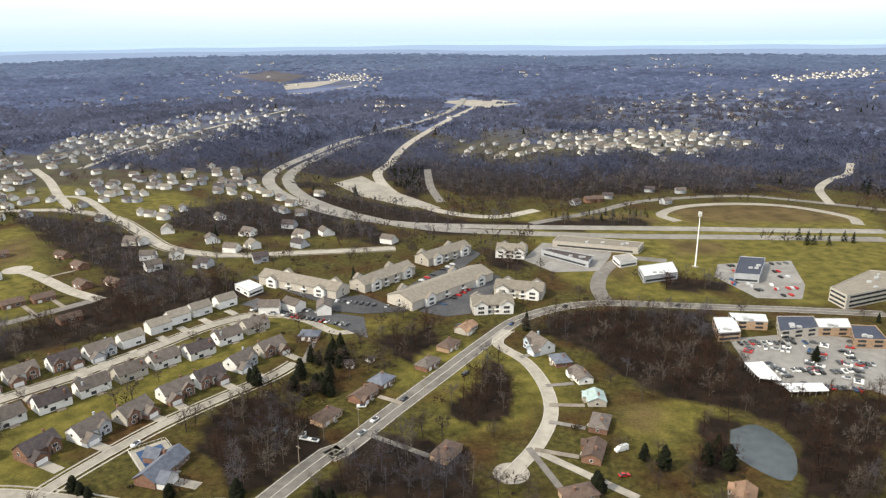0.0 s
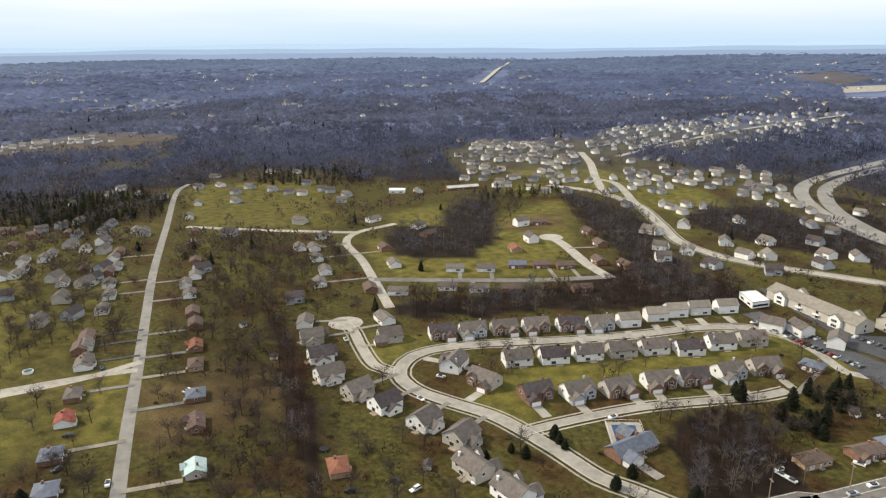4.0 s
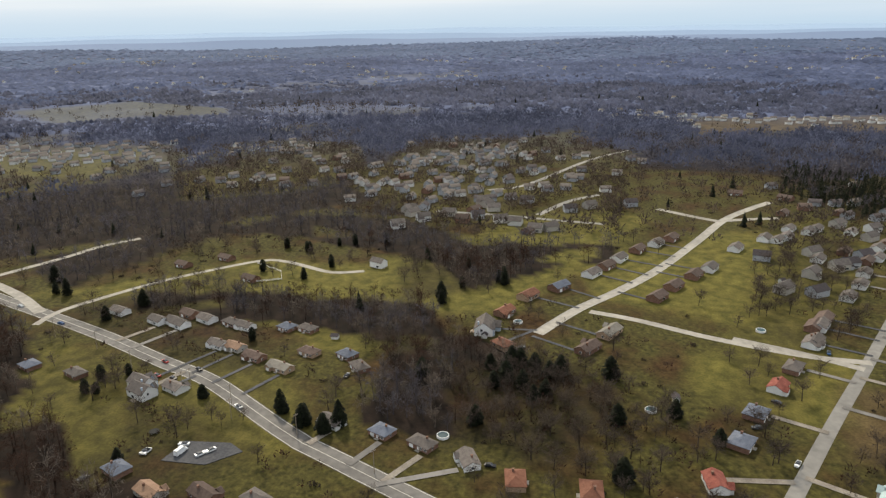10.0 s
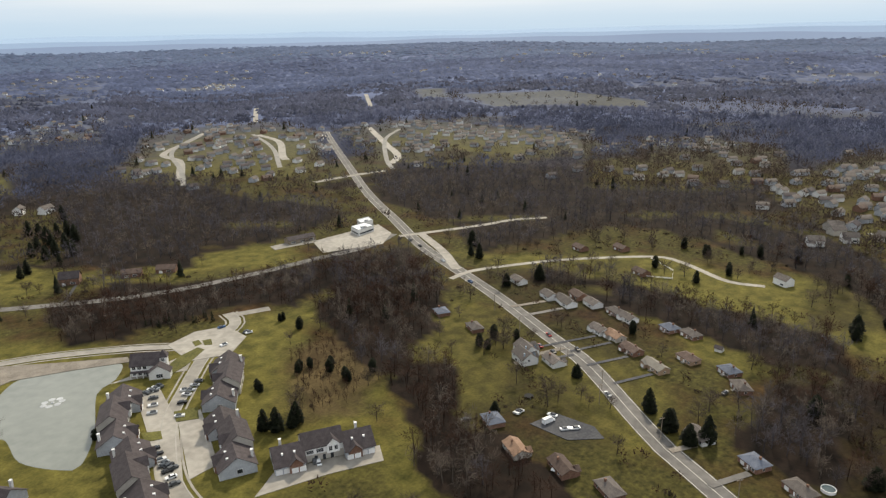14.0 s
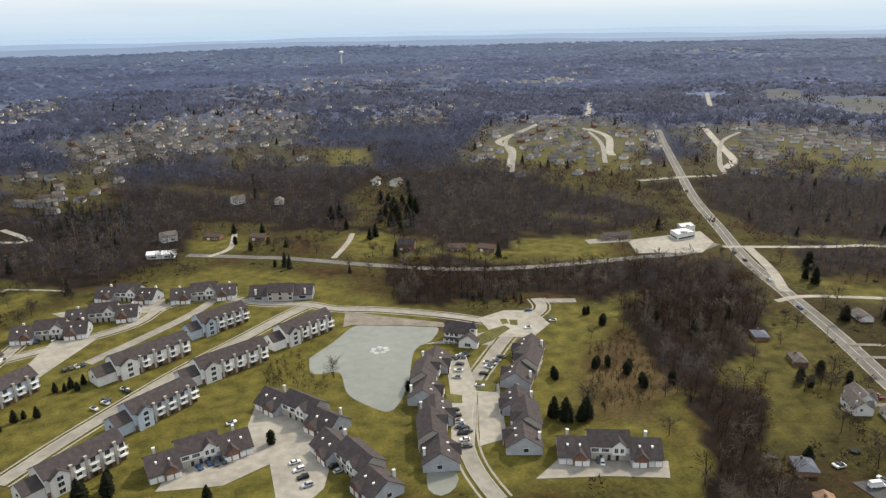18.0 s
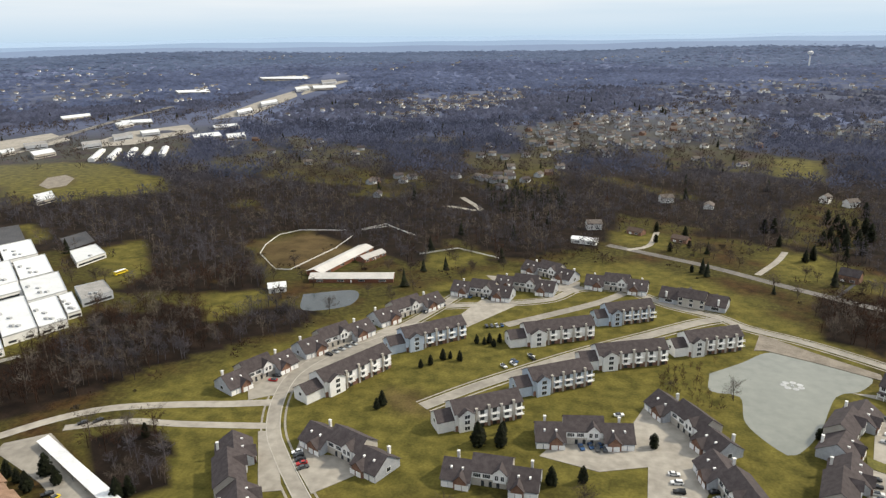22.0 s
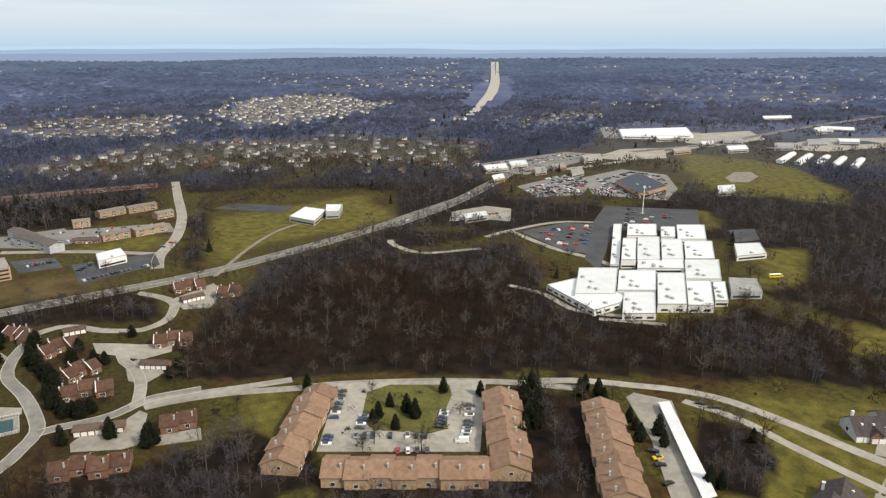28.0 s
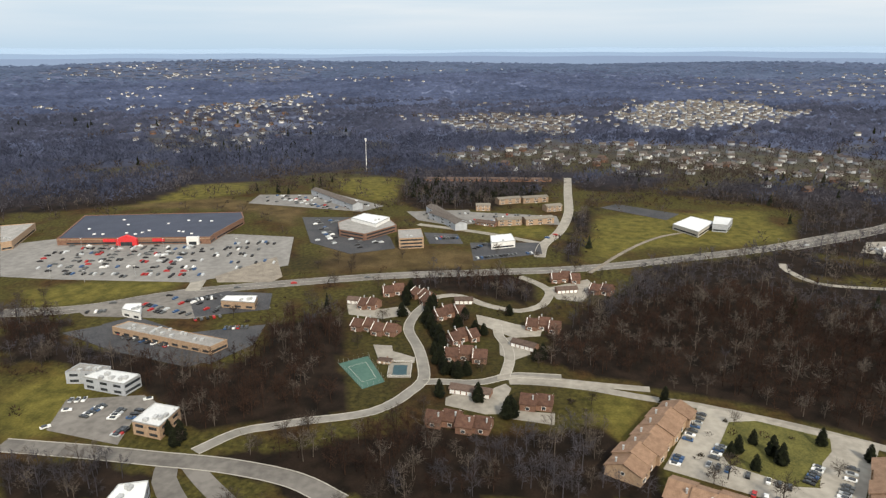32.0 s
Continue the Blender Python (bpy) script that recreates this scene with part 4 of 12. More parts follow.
SUBURBS.append(([(-546.2, 144.2), (-553.1, 205.6), (-540.1, 235.1), (-475.1, 204.1), (-441.4, 129.4)], 20, 36, 108, (2, 3, 4, 0), 13, 0.66))
SUBURBS.append(([(-580, 311.9), (-508.4, 346.8), (-386.3, 278.8), (-422.9, 247.9), (-485, 262.3)], 23, 36, 53, (2, 4, 3), 14, 0.55))
SUBURBS.append(([(-613.2, -126.2), (-725.4, -123.2), (-778.8, -67.7), (-840, -4.1), (-731, 44.2), (-607.2, 42), (-591, -23)], 20, 32, 95, (2, 4, 0, 2, 3), 15, 0.94))
SUBURBS.append(([(-787.8, -250), (-1020, -235.6), (-1090.8, -145.2), (-1031.5, -37.8), (-877, -18.4), (-780.7, -106.3), (-613.2, -126.2), (-656, -178.1)], 21, 35, 147, (2, 4, 0, 2, 3), 16, 0.77))
SUBURBS.append(([(-877, -18.4), (-1026.8, 28.4), (-951.4, 95.4), (-836.3, 64)], 20, 32, 113, (2, 4, 0, 2, 3), 17, 0.88))
SUBURBS.append(([(-948, -530.4), (-1063.2, -495.6), (-1004.9, -371.4), (-936.6, -355.3), (-901.7, -446.8)], 23, 36, 104, (0, 2, 4), 18, 0.66))
SUBURBS.append(([(-344.9, -878.6), (-526.8, -1146), (-658.8, -1198.8), (-757.2, -984), (-500.9, -680.6), (-427.8, -771.4)], 18, 32, -171, (2, 4, 0, 2, 3), 19, 0.99))
SUBURBS.append(([(-762, -974.4), (-944.4, -927.6), (-1010.4, -626.4), (-912.5, -545.4), (-746, -550.2), (-786.6, -661.8), (-792, -757.2), (-632.5, -626.6), (-671.9, -812.3)], 18, 30, 120, (0, 2, 4, 2), 20, 0.99))
SUBURBS.append(([(-746.8, -246.8), (-1029.6, -191), (-1007.3, -66), (-690, -37.4), (-641.6, -149)], 20, 33, 147, (2, 4, 0, 2, 3), 21, 0.88))
SUBURBS.append(([(-949.2, -537.6), (-1104, -427.2), (-968.8, -373.1), (-884.4, -491)], 23, 29, 131, (0, 2), 22, 0.66))
SUBURBS.append(([(150, -1081.2), (99.6, -1471.2), (-138, -1614), (-249.6, -1512), (-195.6, -1196.4), (13.2, -1090.8)], 21, 39, -149, (2, 4, 0, 2, 3), 23, 0.66))
SUBURBS.append(([(602.4, -1688.4), (516, -1873.2), (279.6, -1844.4), (247.2, -1610.4), (450, -1534.8)], 23, 36, -174, (0, 2, 4), 24, 0.66))
SUBURBS.append(([(-278.4, -1209.6), (-441.6, -1482), (-630, -1564.8), (-447.6, -1158)], 23, 36, -152, (2, 4, 0, 2, 3), 25, 0.66))
SUBURBS.append(([(292.7, -720.4), (260.6, -877.9), (204.7, -782.3), (235.4, -709.1)], 21, 29, -115, (2, 3, 4), 26, 0.77))
SUBURBS.append(([(538.8, -1501.2), (283.2, -2043.6), (226.8, -1744.8), (457.2, -1375.2)], 21, 36, -120, (0, 2, 4), 27, 0.66))
SUBURBS.append(([(121.2, -1245.6), (-62.4, -1531.2), (-258, -1442.4), (-213.6, -1164), (-13.6, -1010.2), (87.6, -1082.4)], 21, 39, -150, (2, 4, 0, 2, 3), 28, 0.55))
SUBURBS.append(([(1474.8, 165.6), (1764, 127.2), (1714.8, -67.2), (1413.6, -72), (1387.2, 6)], 18, 27, -79, (0, 2, 4), 29, 0.99))
SUBURBS.append(([(1696.8, -181.2), (2036.4, -303.6), (2016, -523.2), (1623.6, -572.4), (1471.2, -355.2), (1470, -204)], 18, 29, -89, (0, 1, 2), 30, 0.99))
SUBURBS.append(([(1136.4, 175.2), (1260, -52.8), (1230, -356.4), (1083.6, -555.6), (869.2, -428.3), (948.1, -273.4), (1028.6, -69.6), (1058.8, 126.2)], 18, 32, -99, (3, 4, 0, 2), 31, 0.75))
SUBURBS.append(([(2779.2, -379.2), (3219.6, -1518), (1851.6, -891.6), (2091.6, -577.2)], 40, 70, -81, (0, 2, 4), 32, 0.4))
SUBURBS.append(([(1345.2, -742.8), (1459.2, -1058.4), (1255.2, -912), (1254, -718.8)], 21, 29, -85, (2, 4), 33, 0.77))
SUBURBS.append(([(2029.2, -1606.8), (1838.4, -2427.6), (1240.8, -1653.6), (1609.2, -1336.8)], 40, 70, -115, (0, 2, 4), 34, 0.4))
SUBURBS.append(([(1334.4, 801.6), (1855.2, 956.4), (1875.6, 595.2), (1551.6, 494.4), (1108.8, 490.8), (1080, 614.4)], 23, 43, -22, (2, 4, 0, 2, 3), 35, 0.55))
SUBURBS.append(([(1844.4, 902.4), (2234.4, 706.8), (1916.4, 607.2), (1690.8, 799.2)], 23, 36, -50, (0, 2), 36, 0.66))
SUBURBS.append(([(1734, 320.4), (1731.6, -104.4), (1438.8, -55.2), (1419.6, 170.4)], 18, 29, -89, (0, 2, 4), 37, 0.55))
SUBURBS.append(([(2778, 2196), (4135.2, 2031.6), (3514.8, 988.8), (2674.8, 979.2)], 50, 90, -71, (0, 2, 4), 38, 0.35))
SUBURBS.append(([(-1988.4, 789.6), (-2056.8, 1140), (-1725.6, 952.8), (-1863.6, 752.4)], 40, 50, 88, (0, 2), 39, 0.5))
SUBURBS.append(([(-1390.8, 61.2), (-1358.4, 572.4), (-1278, 550.8), (-1341.6, 69.6)], 20, 29, 84, (0, 1), 40, 0.88))
SUBURBS.append(([(-1704, -954), (-2791.2, -357.6), (-2284.8, -294), (-1621.2, -884.4)], 60, 90, 151, (0, 2), 41, 0.4))
SUBURBS.append(([(-969.6, -1989.6), (-1203.6, -2020.8), (-1134, -1893.6), (-940.8, -1905.6)], 23, 36, -178, (0, 1), 42, 0.88))
SUBURBS.append(([(-54, -2106), (-1120.8, -2800.8), (-714, -1776), (-109.2, -1572)], 50, 80, -164, (0, 2, 4), 43, 0.45))
SUBURBS.append(([(554.4, -1922.4), (310.8, -2068.8), (279.6, -1844.4), (502.8, -1776)], 40, 60, -157, (0, 2), 44, 0.6))
SUBURBS.append(([(-784.1, -483.4), (-901.7, -446.8), (-1015.7, -317.3), (-802.6, -234.4), (-707.4, -296.9), (-653.4, -391.6)], 23, 42, 131, (2, 3, 4, 0), 45, 0.55))
SUBURBS.append(([(-766.8, 177.4), (-856.2, 341.4), (-786.2, 390.7), (-636.2, 331), (-601, 220.3), (-642.6, 166.1)], 21, 39, 102, (2, 3, 4, 0), 46, 0.55))
SUBURBS.append(([(200, -840.1), (146.5, -889.4), (64, -831.6), (72.5, -774), (154.4, -783.8)], 23, 36, 170, (2, 4, 3), 47, 0.66))
SUBURBS.append(([(207.6, -1322.4), (97.2, -1432.8), (-6, -1222.8), (12.7, -1037.6), (118.2, -999.4)], 21, 36, -143, (3, 4, 2, 0), 48, 0.55))
SUBURBS.append(([(640.8, -1023.6), (561.6, -1166.4), (333, -1001.9), (273.1, -759.6), (419.6, -785)], 34, 64, -149, (2, 4, 3), 49, 0.35))
SUBURBS.append(([(217.4, -984.8), (102.7, -1073.5), (60.8, -864.6), (137, -804.7)], 23, 39, -145, (2, 4, 3), 50, 0.55))

SUBURBS.append(([(-796.9, 954.7), (-716.9, 998.4), (-621.8, 1003.4), (-560, 950), (-520, 870), (-540, 790), (-699.9, 833)], 17, 27, 60, (0, 1, 2, 0, 4), 51, 0.95))
SUBURBS.append(([(-663, 786.7), (-556.2, 754.3), (-490, 761), (-430, 700), (-443.3, 676.3), (-532.9, 701.4), (-591, 696.5)], 17, 27, 40, (0, 1, 2, 0, 4), 52, 0.95))


def covered(x, y):
    """Wood cover at points of the plan: named woods near by, woods everywhere far out but for the clearings."""
    jx, jy = x + 4.8 * wobble(x, y, 13.0), y + 4.8 * wobble(y, x, 15.6)
    r = np.hypot(x, y)
    turn = np.degrees(np.arctan2(-x, y)) % 360
    w = r > np.where((turn > 95) & (turn < 250), 648, 864) + 60 * wobble(x, y, 168.0)
    w &= (wobble(x, y, 79.0) + 0.6 * wobble(y, x, 25.0) > -0.72) | (r > 1560)
    for poly in CLEARED:
        w &= ~inside(poly, jx, jy)
    for poly in WOODS:
        w |= inside(poly, jx, jy) & ((wobble(x, y, 37.0) + 0.5 * wobble(y, x, 14.0) > -0.8) | (r < 500))
    for plot in SUBURBS:
        w &= ~inside(plot[0], jx, jy) | (wobble(x, y, 17.0) + 0.4 * wobble(y, x, 41.0) > (0.45 if 1 in plot[4] else 0.12))
    for poly in OPEN:
        w &= ~inside(poly, x, y)
    return w


# ---- ground: one sheet from under the camera to the horizon ----
def build_ground():
    rings = np.concatenate([[0.0], np.geomspace(48, 4960, 290)])
    spokes = 500
    ang = np.arange(spokes) * 2 * np.pi / spokes
    R, A = np.meshgrid(rings[1:], ang, indexing="ij")
    x, y = (-R * np.sin(A)).ravel(), (R * np.cos(A)).ravel()
    z = lift_all(x, y) - 30 * np.clip((np.hypot(x, y) - 4440) / 240, 0, 1)
    n = len(rings) - 1
    i = np.arange(n - 1)[:, None] * spokes
    j = np.arange(spokes)[None, :]
    k = (j + 1) % spokes
    a, b, c, d = (i + j).ravel(), (i + k).ravel(), (i + spokes + k).ravel(), (i + spokes + j).ravel()
    tris = np.concatenate([np.stack([a, d, c], 1), np.stack([a, c, b], 1)])
    hub = len(x)
    tris = np.concatenate([tris, np.stack([np.full(spokes, hub), np.arange(spokes), (np.arange(spokes) + 1) % spokes], 1)])
    x, y, z = np.append(x, 0), np.append(y, 0), np.append(z, 0)
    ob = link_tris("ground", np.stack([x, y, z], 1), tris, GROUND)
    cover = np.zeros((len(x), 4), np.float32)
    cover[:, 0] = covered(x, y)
    jx, jy = x + 5 * wobble(x, y, 11.0) + 2.5 * wobble(y, x, 3.7), y + 5 * wobble(y, x, 12.0) + 2.5 * wobble(x, y, 4.1)
    for plot in SUBURBS:
        sel = inside(plot[0], jx, jy)
        cover[sel, 1] = np.clip(0.3 + 0.4 * wobble(x[sel], y[sel], 15.0), 0, 1)
        cover[sel, 0] = 0.2 + 0.4 * cover[sel, 0]
    ring = ((0, 0), (7, 2), (-6, 4), (2, -7), (-3, -5))
    for poly in LUSH:
        cover[:, 1] = np.maximum(cover[:, 1], 0.17 * sum(inside(poly, jx + a, jy + b) * 1.0 for a, b in ring))
    for poly in SOIL:
        cover[:, 2] = np.maximum(cover[:, 2], 0.17 * sum(inside(poly, jx + a, jy + b) * 1.0 for a, b in ring))
    # scrub and its painted shade: part of the dark floor tone, by rank
    for poly, rank in ROUGH_SHADED:
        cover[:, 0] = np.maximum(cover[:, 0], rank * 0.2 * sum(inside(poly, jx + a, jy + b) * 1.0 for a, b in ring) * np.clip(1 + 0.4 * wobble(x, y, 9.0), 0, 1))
    r = np.hypot(x, y)
    # alpha grows with distance and paints haze over the ground colour
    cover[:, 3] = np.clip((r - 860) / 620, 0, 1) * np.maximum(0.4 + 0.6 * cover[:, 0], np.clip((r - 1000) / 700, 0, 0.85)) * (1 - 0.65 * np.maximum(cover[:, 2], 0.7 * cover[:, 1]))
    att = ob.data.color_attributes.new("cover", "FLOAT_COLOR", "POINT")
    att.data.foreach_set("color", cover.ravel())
    tagged(ob, "wide winter land of olive lawns and brown woods", "ground", kind="structure")


build_ground()


# ---- roads ----
def smooth_line(pts, step=6.0):
    """A flowing line through the given points."""
    pts = [Vector((*p, 0)) for p in pts]
    ext = [pts[0] * 2 - pts[1]] + pts + [pts[-1] * 2 - pts[-2]]
    out = []
    for a, b, c, d in zip(ext, ext[1:], ext[2:], ext[3:]):
        m = max(2, int((c - b).length / step))
        for i in range(m):
            t = i / m
            out.append(0.5 * ((2 * b) + (c - a) * t + (2 * a - 5 * b + 4 * c - d) * t * t + (3 * b - a - 3 * c + d) * t ** 3))
    out.append(pts[-1])
    return out


def ribbon(line, left, right, up, thick=0.0):
    """A strip along a line between two offsets; thick ones get sides."""
    v, f = [], []
    for i, p in enumerate(line):
        d = line[min(i + 1, len(line) - 1)] - line[max(i - 1, 0)]
        nrm = Vector((-d.y, d.x, 0)).normalized()
        a, b = p + nrm * left, p + nrm * right
        far = max(0.0, math.hypot(p.x, p.y) - 1080) * 0.0022
        za, zb = lift(a.x, a.y) + up + far, lift(b.x, b.y) + up + far
        v += [(a.x, a.y, za), (b.x, b.y, zb)]
        if thick:
            v += [(a.x, a.y, za - thick), (b.x, b.y, zb - thick)]
    k = 4 if thick else 2
    for i in range(len(line) - 1):
        a, b = i * k, i * k + k
        f.append((a, a + 1, b + 1, b))
        if thick:
            f += [(a, b, b + 2, a + 2), (a + 1, a + 3, b + 3, b + 1)]
    return v, f


LEVEL = [0.05]


def road(pts, width, material, label, kerb=False, lines=False, bulb=0.0, name="road", category="road"):
    """A road with its painted lines, kerbs and turning circle."""
    line = smooth_line(pts)
    LEVEL[0] += 0.0015
    up = LEVEL[0]
    v, f = ribbon(line, width / 2, -width / 2, up)
    if bulb:
        e, k = line[-1], len(v)
        n = 28
        v += [(e.x + bulb * math.cos(2 * math.pi * i / n), e.y + bulb * math.sin(2 * math.pi * i / n), up + 0.003) for i in range(n)]
        f.append(tuple(range(k, k + n)))
    ob = tagged(link(name, v, f, material), label, category, kind="structure")
    if kerb:
        if "estate street" in label or "condominium" in label:
            for s in (1, -1):
                v, f = ribbon(line, s * (width / 2 + 2.2) + 0.5, s * (width / 2 + 2.2) - 0.5, up - 0.02)
                link("sidewalk", v, f, CONCRETE, ob)
        for s in (1, -1):
            v, f = ribbon(line, s * width / 2 + 0.25, s * width / 2 - 0.25, up + 0.13, 0.14)
            link("kerb", v, f, KERB, ob)
    if lines:
        v, f = ribbon(line, 0.16, -0.16, up + 0.006)
        link("centre_line", v, f, PAINT, ob)
        for s in (1, -1):
            v, f = ribbon(line, s * (width / 2 - 0.5) + 0.12, s * (width / 2 - 0.5) - 0.12, up + 0.006)
            link("edge_line", v, f, PAINT, ob)
    return ob


def drives(ways, wide=3.1, surface=None):
    """Straight pale driveways from house fronts to the street."""
    for x0, y0, x1, y1 in ways:
        LEVEL[0] += 0.0007
        v, f = ribbon([Vector((x0, y0, 0)), Vector(((x0 + x1) / 2, (y0 + y1) / 2, 0)), Vector((x1, y1, 0))], wide / 2, -wide / 2, LEVEL[0] - 0.03)
        tagged(link("driveway", v, f, surface or (GRAVEL if int(x0) % 3 else ASPHALT)), "narrow driveway from the street to a house", "driveway", kind="structure")


def paved(poly, material, label, name="pavement", category="pavement", up=0.0):
    """A paved yard, lot or court with a real edge."""
    LEVEL[0] += 0.0015
    z = LEVEL[0] + up
    s = Shape().prism([(x, y) for x, y in poly], -0.1, z)
    s.v = [(x, y, zz + lift(x, y)) for x, y, zz in s.v]
    return tagged(s.make(name, material), label, category, kind="structure")


road([(280, 414.7), (224.2, 423.7), (189.2, 427.6), (154.1, 432.4), (110.6, 437.4), (79.8, 431.9), (47.9, 411), (24.6, 377.6), (1.3, 339.4), (-23.2, 299.8), (-45, 263.6), (-66.8, 232.8), (-227.2, -71.2), (-250.8, -114.7), (-291.4, -172.8), (-308.4, -209.6), (-335.3, -265.3), (-361.4, -327.4), (-387.2, -389.2), (-430.2, -466.4), (-486.5, -567.7), (-569.3, -697.1), (-694.8, -891.6), (-756, -985.2)], 10.8, ASPHALT, "two-lane grey asphalt main road with painted lines", lines=True)
road([(39.1, 393.2), (31, 374.4), (44.5, 350.3), (51.1, 320.8), (49.8, 292.9), (39.7, 266.8), (26.9, 247.1)], 6.5, CONCRETE, "pale concrete side street ending in a turning circle", kerb=True, bulb=7.5)
road([(39.7, 262.4), (61.3, 242), (73.8, 230.4)], 4.2, CONCRETE, "long concrete driveway beside a ranch house")
road([(108.1, 434.4), (109.3, 469.8), (122.6, 507.8), (146.9, 536.2), (176.4, 529.3)], 10.8, ASPHALT, "curving grey road to the shops")
road([(60, 1984.8), (33.6, 1759.2), (-27.6, 1532.4), (-100.8, 1369.2), (-160.8, 1240.8), (-200.4, 1096.8), (-223.3, 976.4), (-221.5, 884.5), (-183.2, 790.8), (-118.2, 705.5), (-45.5, 656.4), (35.3, 641), (113.9, 634.4), (216.8, 627.2), (316.8, 618.2), (399.2, 611.8)], 15.6, WORN, "pale concrete motorway carriageway")
road([(-139.2, 1224), (-181.2, 1086), (-201.1, 944.3), (-189.2, 857.4), (-150.1, 768.6), (-80.9, 682.4), (-12.5, 636.2), (59.8, 618), (158.9, 603.5), (256.8, 596.9), (383.5, 586)], 15.6, WORN, "pale concrete motorway carriageway")
road([(98.4, 1833.6), (9.6, 1503.6), (-57.6, 1186.8), (-74.9, 997.8), (-85.7, 918.4), (-61.6, 808.3), (-26.3, 736.1), (9.5, 693.8), (54, 678.1), (96.8, 705.7)], 13.2, CONCRETE, "pale road through the valley")
road([(-20.6, 949.4), (-14.4, 833), (-2, 746.2)], 9.6, ASPHALT, "short grey valley road")
road([(84.2, 650.2), (152.5, 694), (217.8, 744), (324.4, 766.1), (385.9, 738), (448.9, 694)], 10.8, ASPHALT, "grey road beside the motorway junction")
road([(225.6, 654.5), (217.7, 682.2), (251.3, 715.9), (308.9, 727.1), (361.4, 712.1), (395.2, 667.1), (388.8, 636.5)], 10.8, CONCRETE, "pale motorway slip road loop")
road([(407.2, 721), (435.5, 799), (478.7, 855.8), (519.8, 892.4), (567.6, 970.8)], 9.6, CONCRETE, "curving pale lane on the wooded hillside")
road([(-463.7, 719.4), (-398.8, 719.9), (-330.2, 685.8), (-278.4, 628), (-232.8, 575.2), (-178.4, 554), (-109.8, 560.3), (-40.1, 569.9)], 9.6, CONCRETE, "pale estate street", kerb=True)
road([(-567.6, 970.8), (-508.2, 896.3), (-438.8, 791), (-388.1, 722)], 10.8, CONCRETE, "pale estate street")
road([(-438.8, 791), (-403.2, 777.7), (-330.2, 685.8)], 9.6, CONCRETE, "pale estate street")
road([(-505.2, 972), (-489.6, 1147.2), (-440.4, 1376.4), (-357.6, 1664.4)], 9.6, CONCRETE, "pale estate street")
road([(-83.9, 226.4), (-101.9, 225.6), (-116.2, 224.6), (-138, 229.9), (-158.2, 233.6), (-178.8, 235.7), (-203.9, 232.1), (-223.4, 230.8), (-240.4, 236.9), (-250.1, 251.2), (-250.3, 268.3), (-237.4, 290.5), (-217.3, 312.7), (-189.8, 342.5), (-165.8, 373.8), (-146.2, 401.8), (-122.4, 420.7), (-103.4, 422.2)], 7, CONCRETE, "pale concrete estate street with kerbs", kerb=True)
road([(-242.8, 239.3), (-258.5, 236.5), (-282.5, 248.2), (-305, 261.6), (-317.4, 266.5)], 5.6, CONCRETE, "pale concrete estate street with kerbs", kerb=True, bulb=10.8)
road([(-158.2, 233.6), (-148, 255.2), (-129.8, 286.7), (-107.9, 314), (-90.6, 334), (-81.1, 350.5)], 5.3, CONCRETE, "pale concrete estate street with kerbs", kerb=True)
road([(-106.4, 421.7), (-85, 410.5), (-63.7, 391.6), (-49.2, 397.1)], 6.3, CONCRETE, "pale concrete estate street with kerbs")
road([(-215.1, 74.7), (-226.6, 78.8), (-245.9, 89.3), (-297.2, 117.8), (-353, 149.9), (-425, 190.6), (-511.6, 240.2), (-637.3, 317.8), (-776.2, 403.7), (-815.8, 442.8)], 6, WORN, "long straight grey country road", kerb=False)
road([(-361.1, 156), (-365.3, 124.6), (-381.8, 80), (-401.3, 42.2), (-411, 14.9)], 5.7, CONCRETE, "pale cross street through lawns")
road([(-353, 149.9), (-365.9, 127.6), (-382, 92.4)], 5.7, CONCRETE, "pale cross street through lawns")
road([(-315.1, 302.9), (-364.6, 335.2), (-409.4, 363.7), (-457.2, 389.3), (-475.8, 418.6), (-472.3, 465.2)], 7.1, CONCRETE, "winding pale residential street")
road([(-365.5, 336.1), (-320.4, 372.1), (-272.8, 412.2), (-235.4, 453.6)], 8.4, ASPHALT, "grey residential street")
road([(-234.1, 451.2), (-263.8, 469.6), (-305.5, 503.6), (-329.9, 519)], 9.6, CONCRETE, "pale residential court", bulb=10.8)
road([(-618.4, 327.8), (-544.3, 372.5), (-475.8, 418.6)], 7.8, CONCRETE, "pale residential street")
road([(-373.7, -15.1), (-413.9, 7.8), (-451.2, 35.5), (-496.2, 64), (-569.4, 101.2), (-639.6, 134.9), (-682.9, 164.6), (-716.4, 192.6)], 7, CONCRETE, "pale concrete residential street", kerb=True)
road([(-635.5, 134), (-653.4, 109.7), (-677, 82.8)], 7.2, CONCRETE, "pale residential branch street")
road([(-639.6, 134.9), (-647.3, 156.6), (-654.8, 185)], 7.2, CONCRETE, "pale residential branch street")
road([(-343, -316.3), (-364.3, -316.2), (-393.1, -302.2), (-431.8, -277.2), (-477, -233.2), (-479.8, -213), (-471.5, -193.3), (-460, -167.2), (-465.8, -145.1)], 4.8, CONCRETE, "narrow pale estate driveway")
road([(-391.8, -801.6), (-455.3, -925.2), (-469.2, -1000.8), (-540, -1069.2), (-651.6, -1174.8)], 10.8, CONCRETE, "pale suburban street")
road([(-660, -1046.4), (-642, -960), (-571.4, -848.5), (-555.7, -817.4)], 10.8, CONCRETE, "pale suburban street")
road([(-832.8, -960), (-733.2, -807.6), (-673.1, -717.6), (-623.8, -678.7)], 10.8, CONCRETE, "pale suburban street")
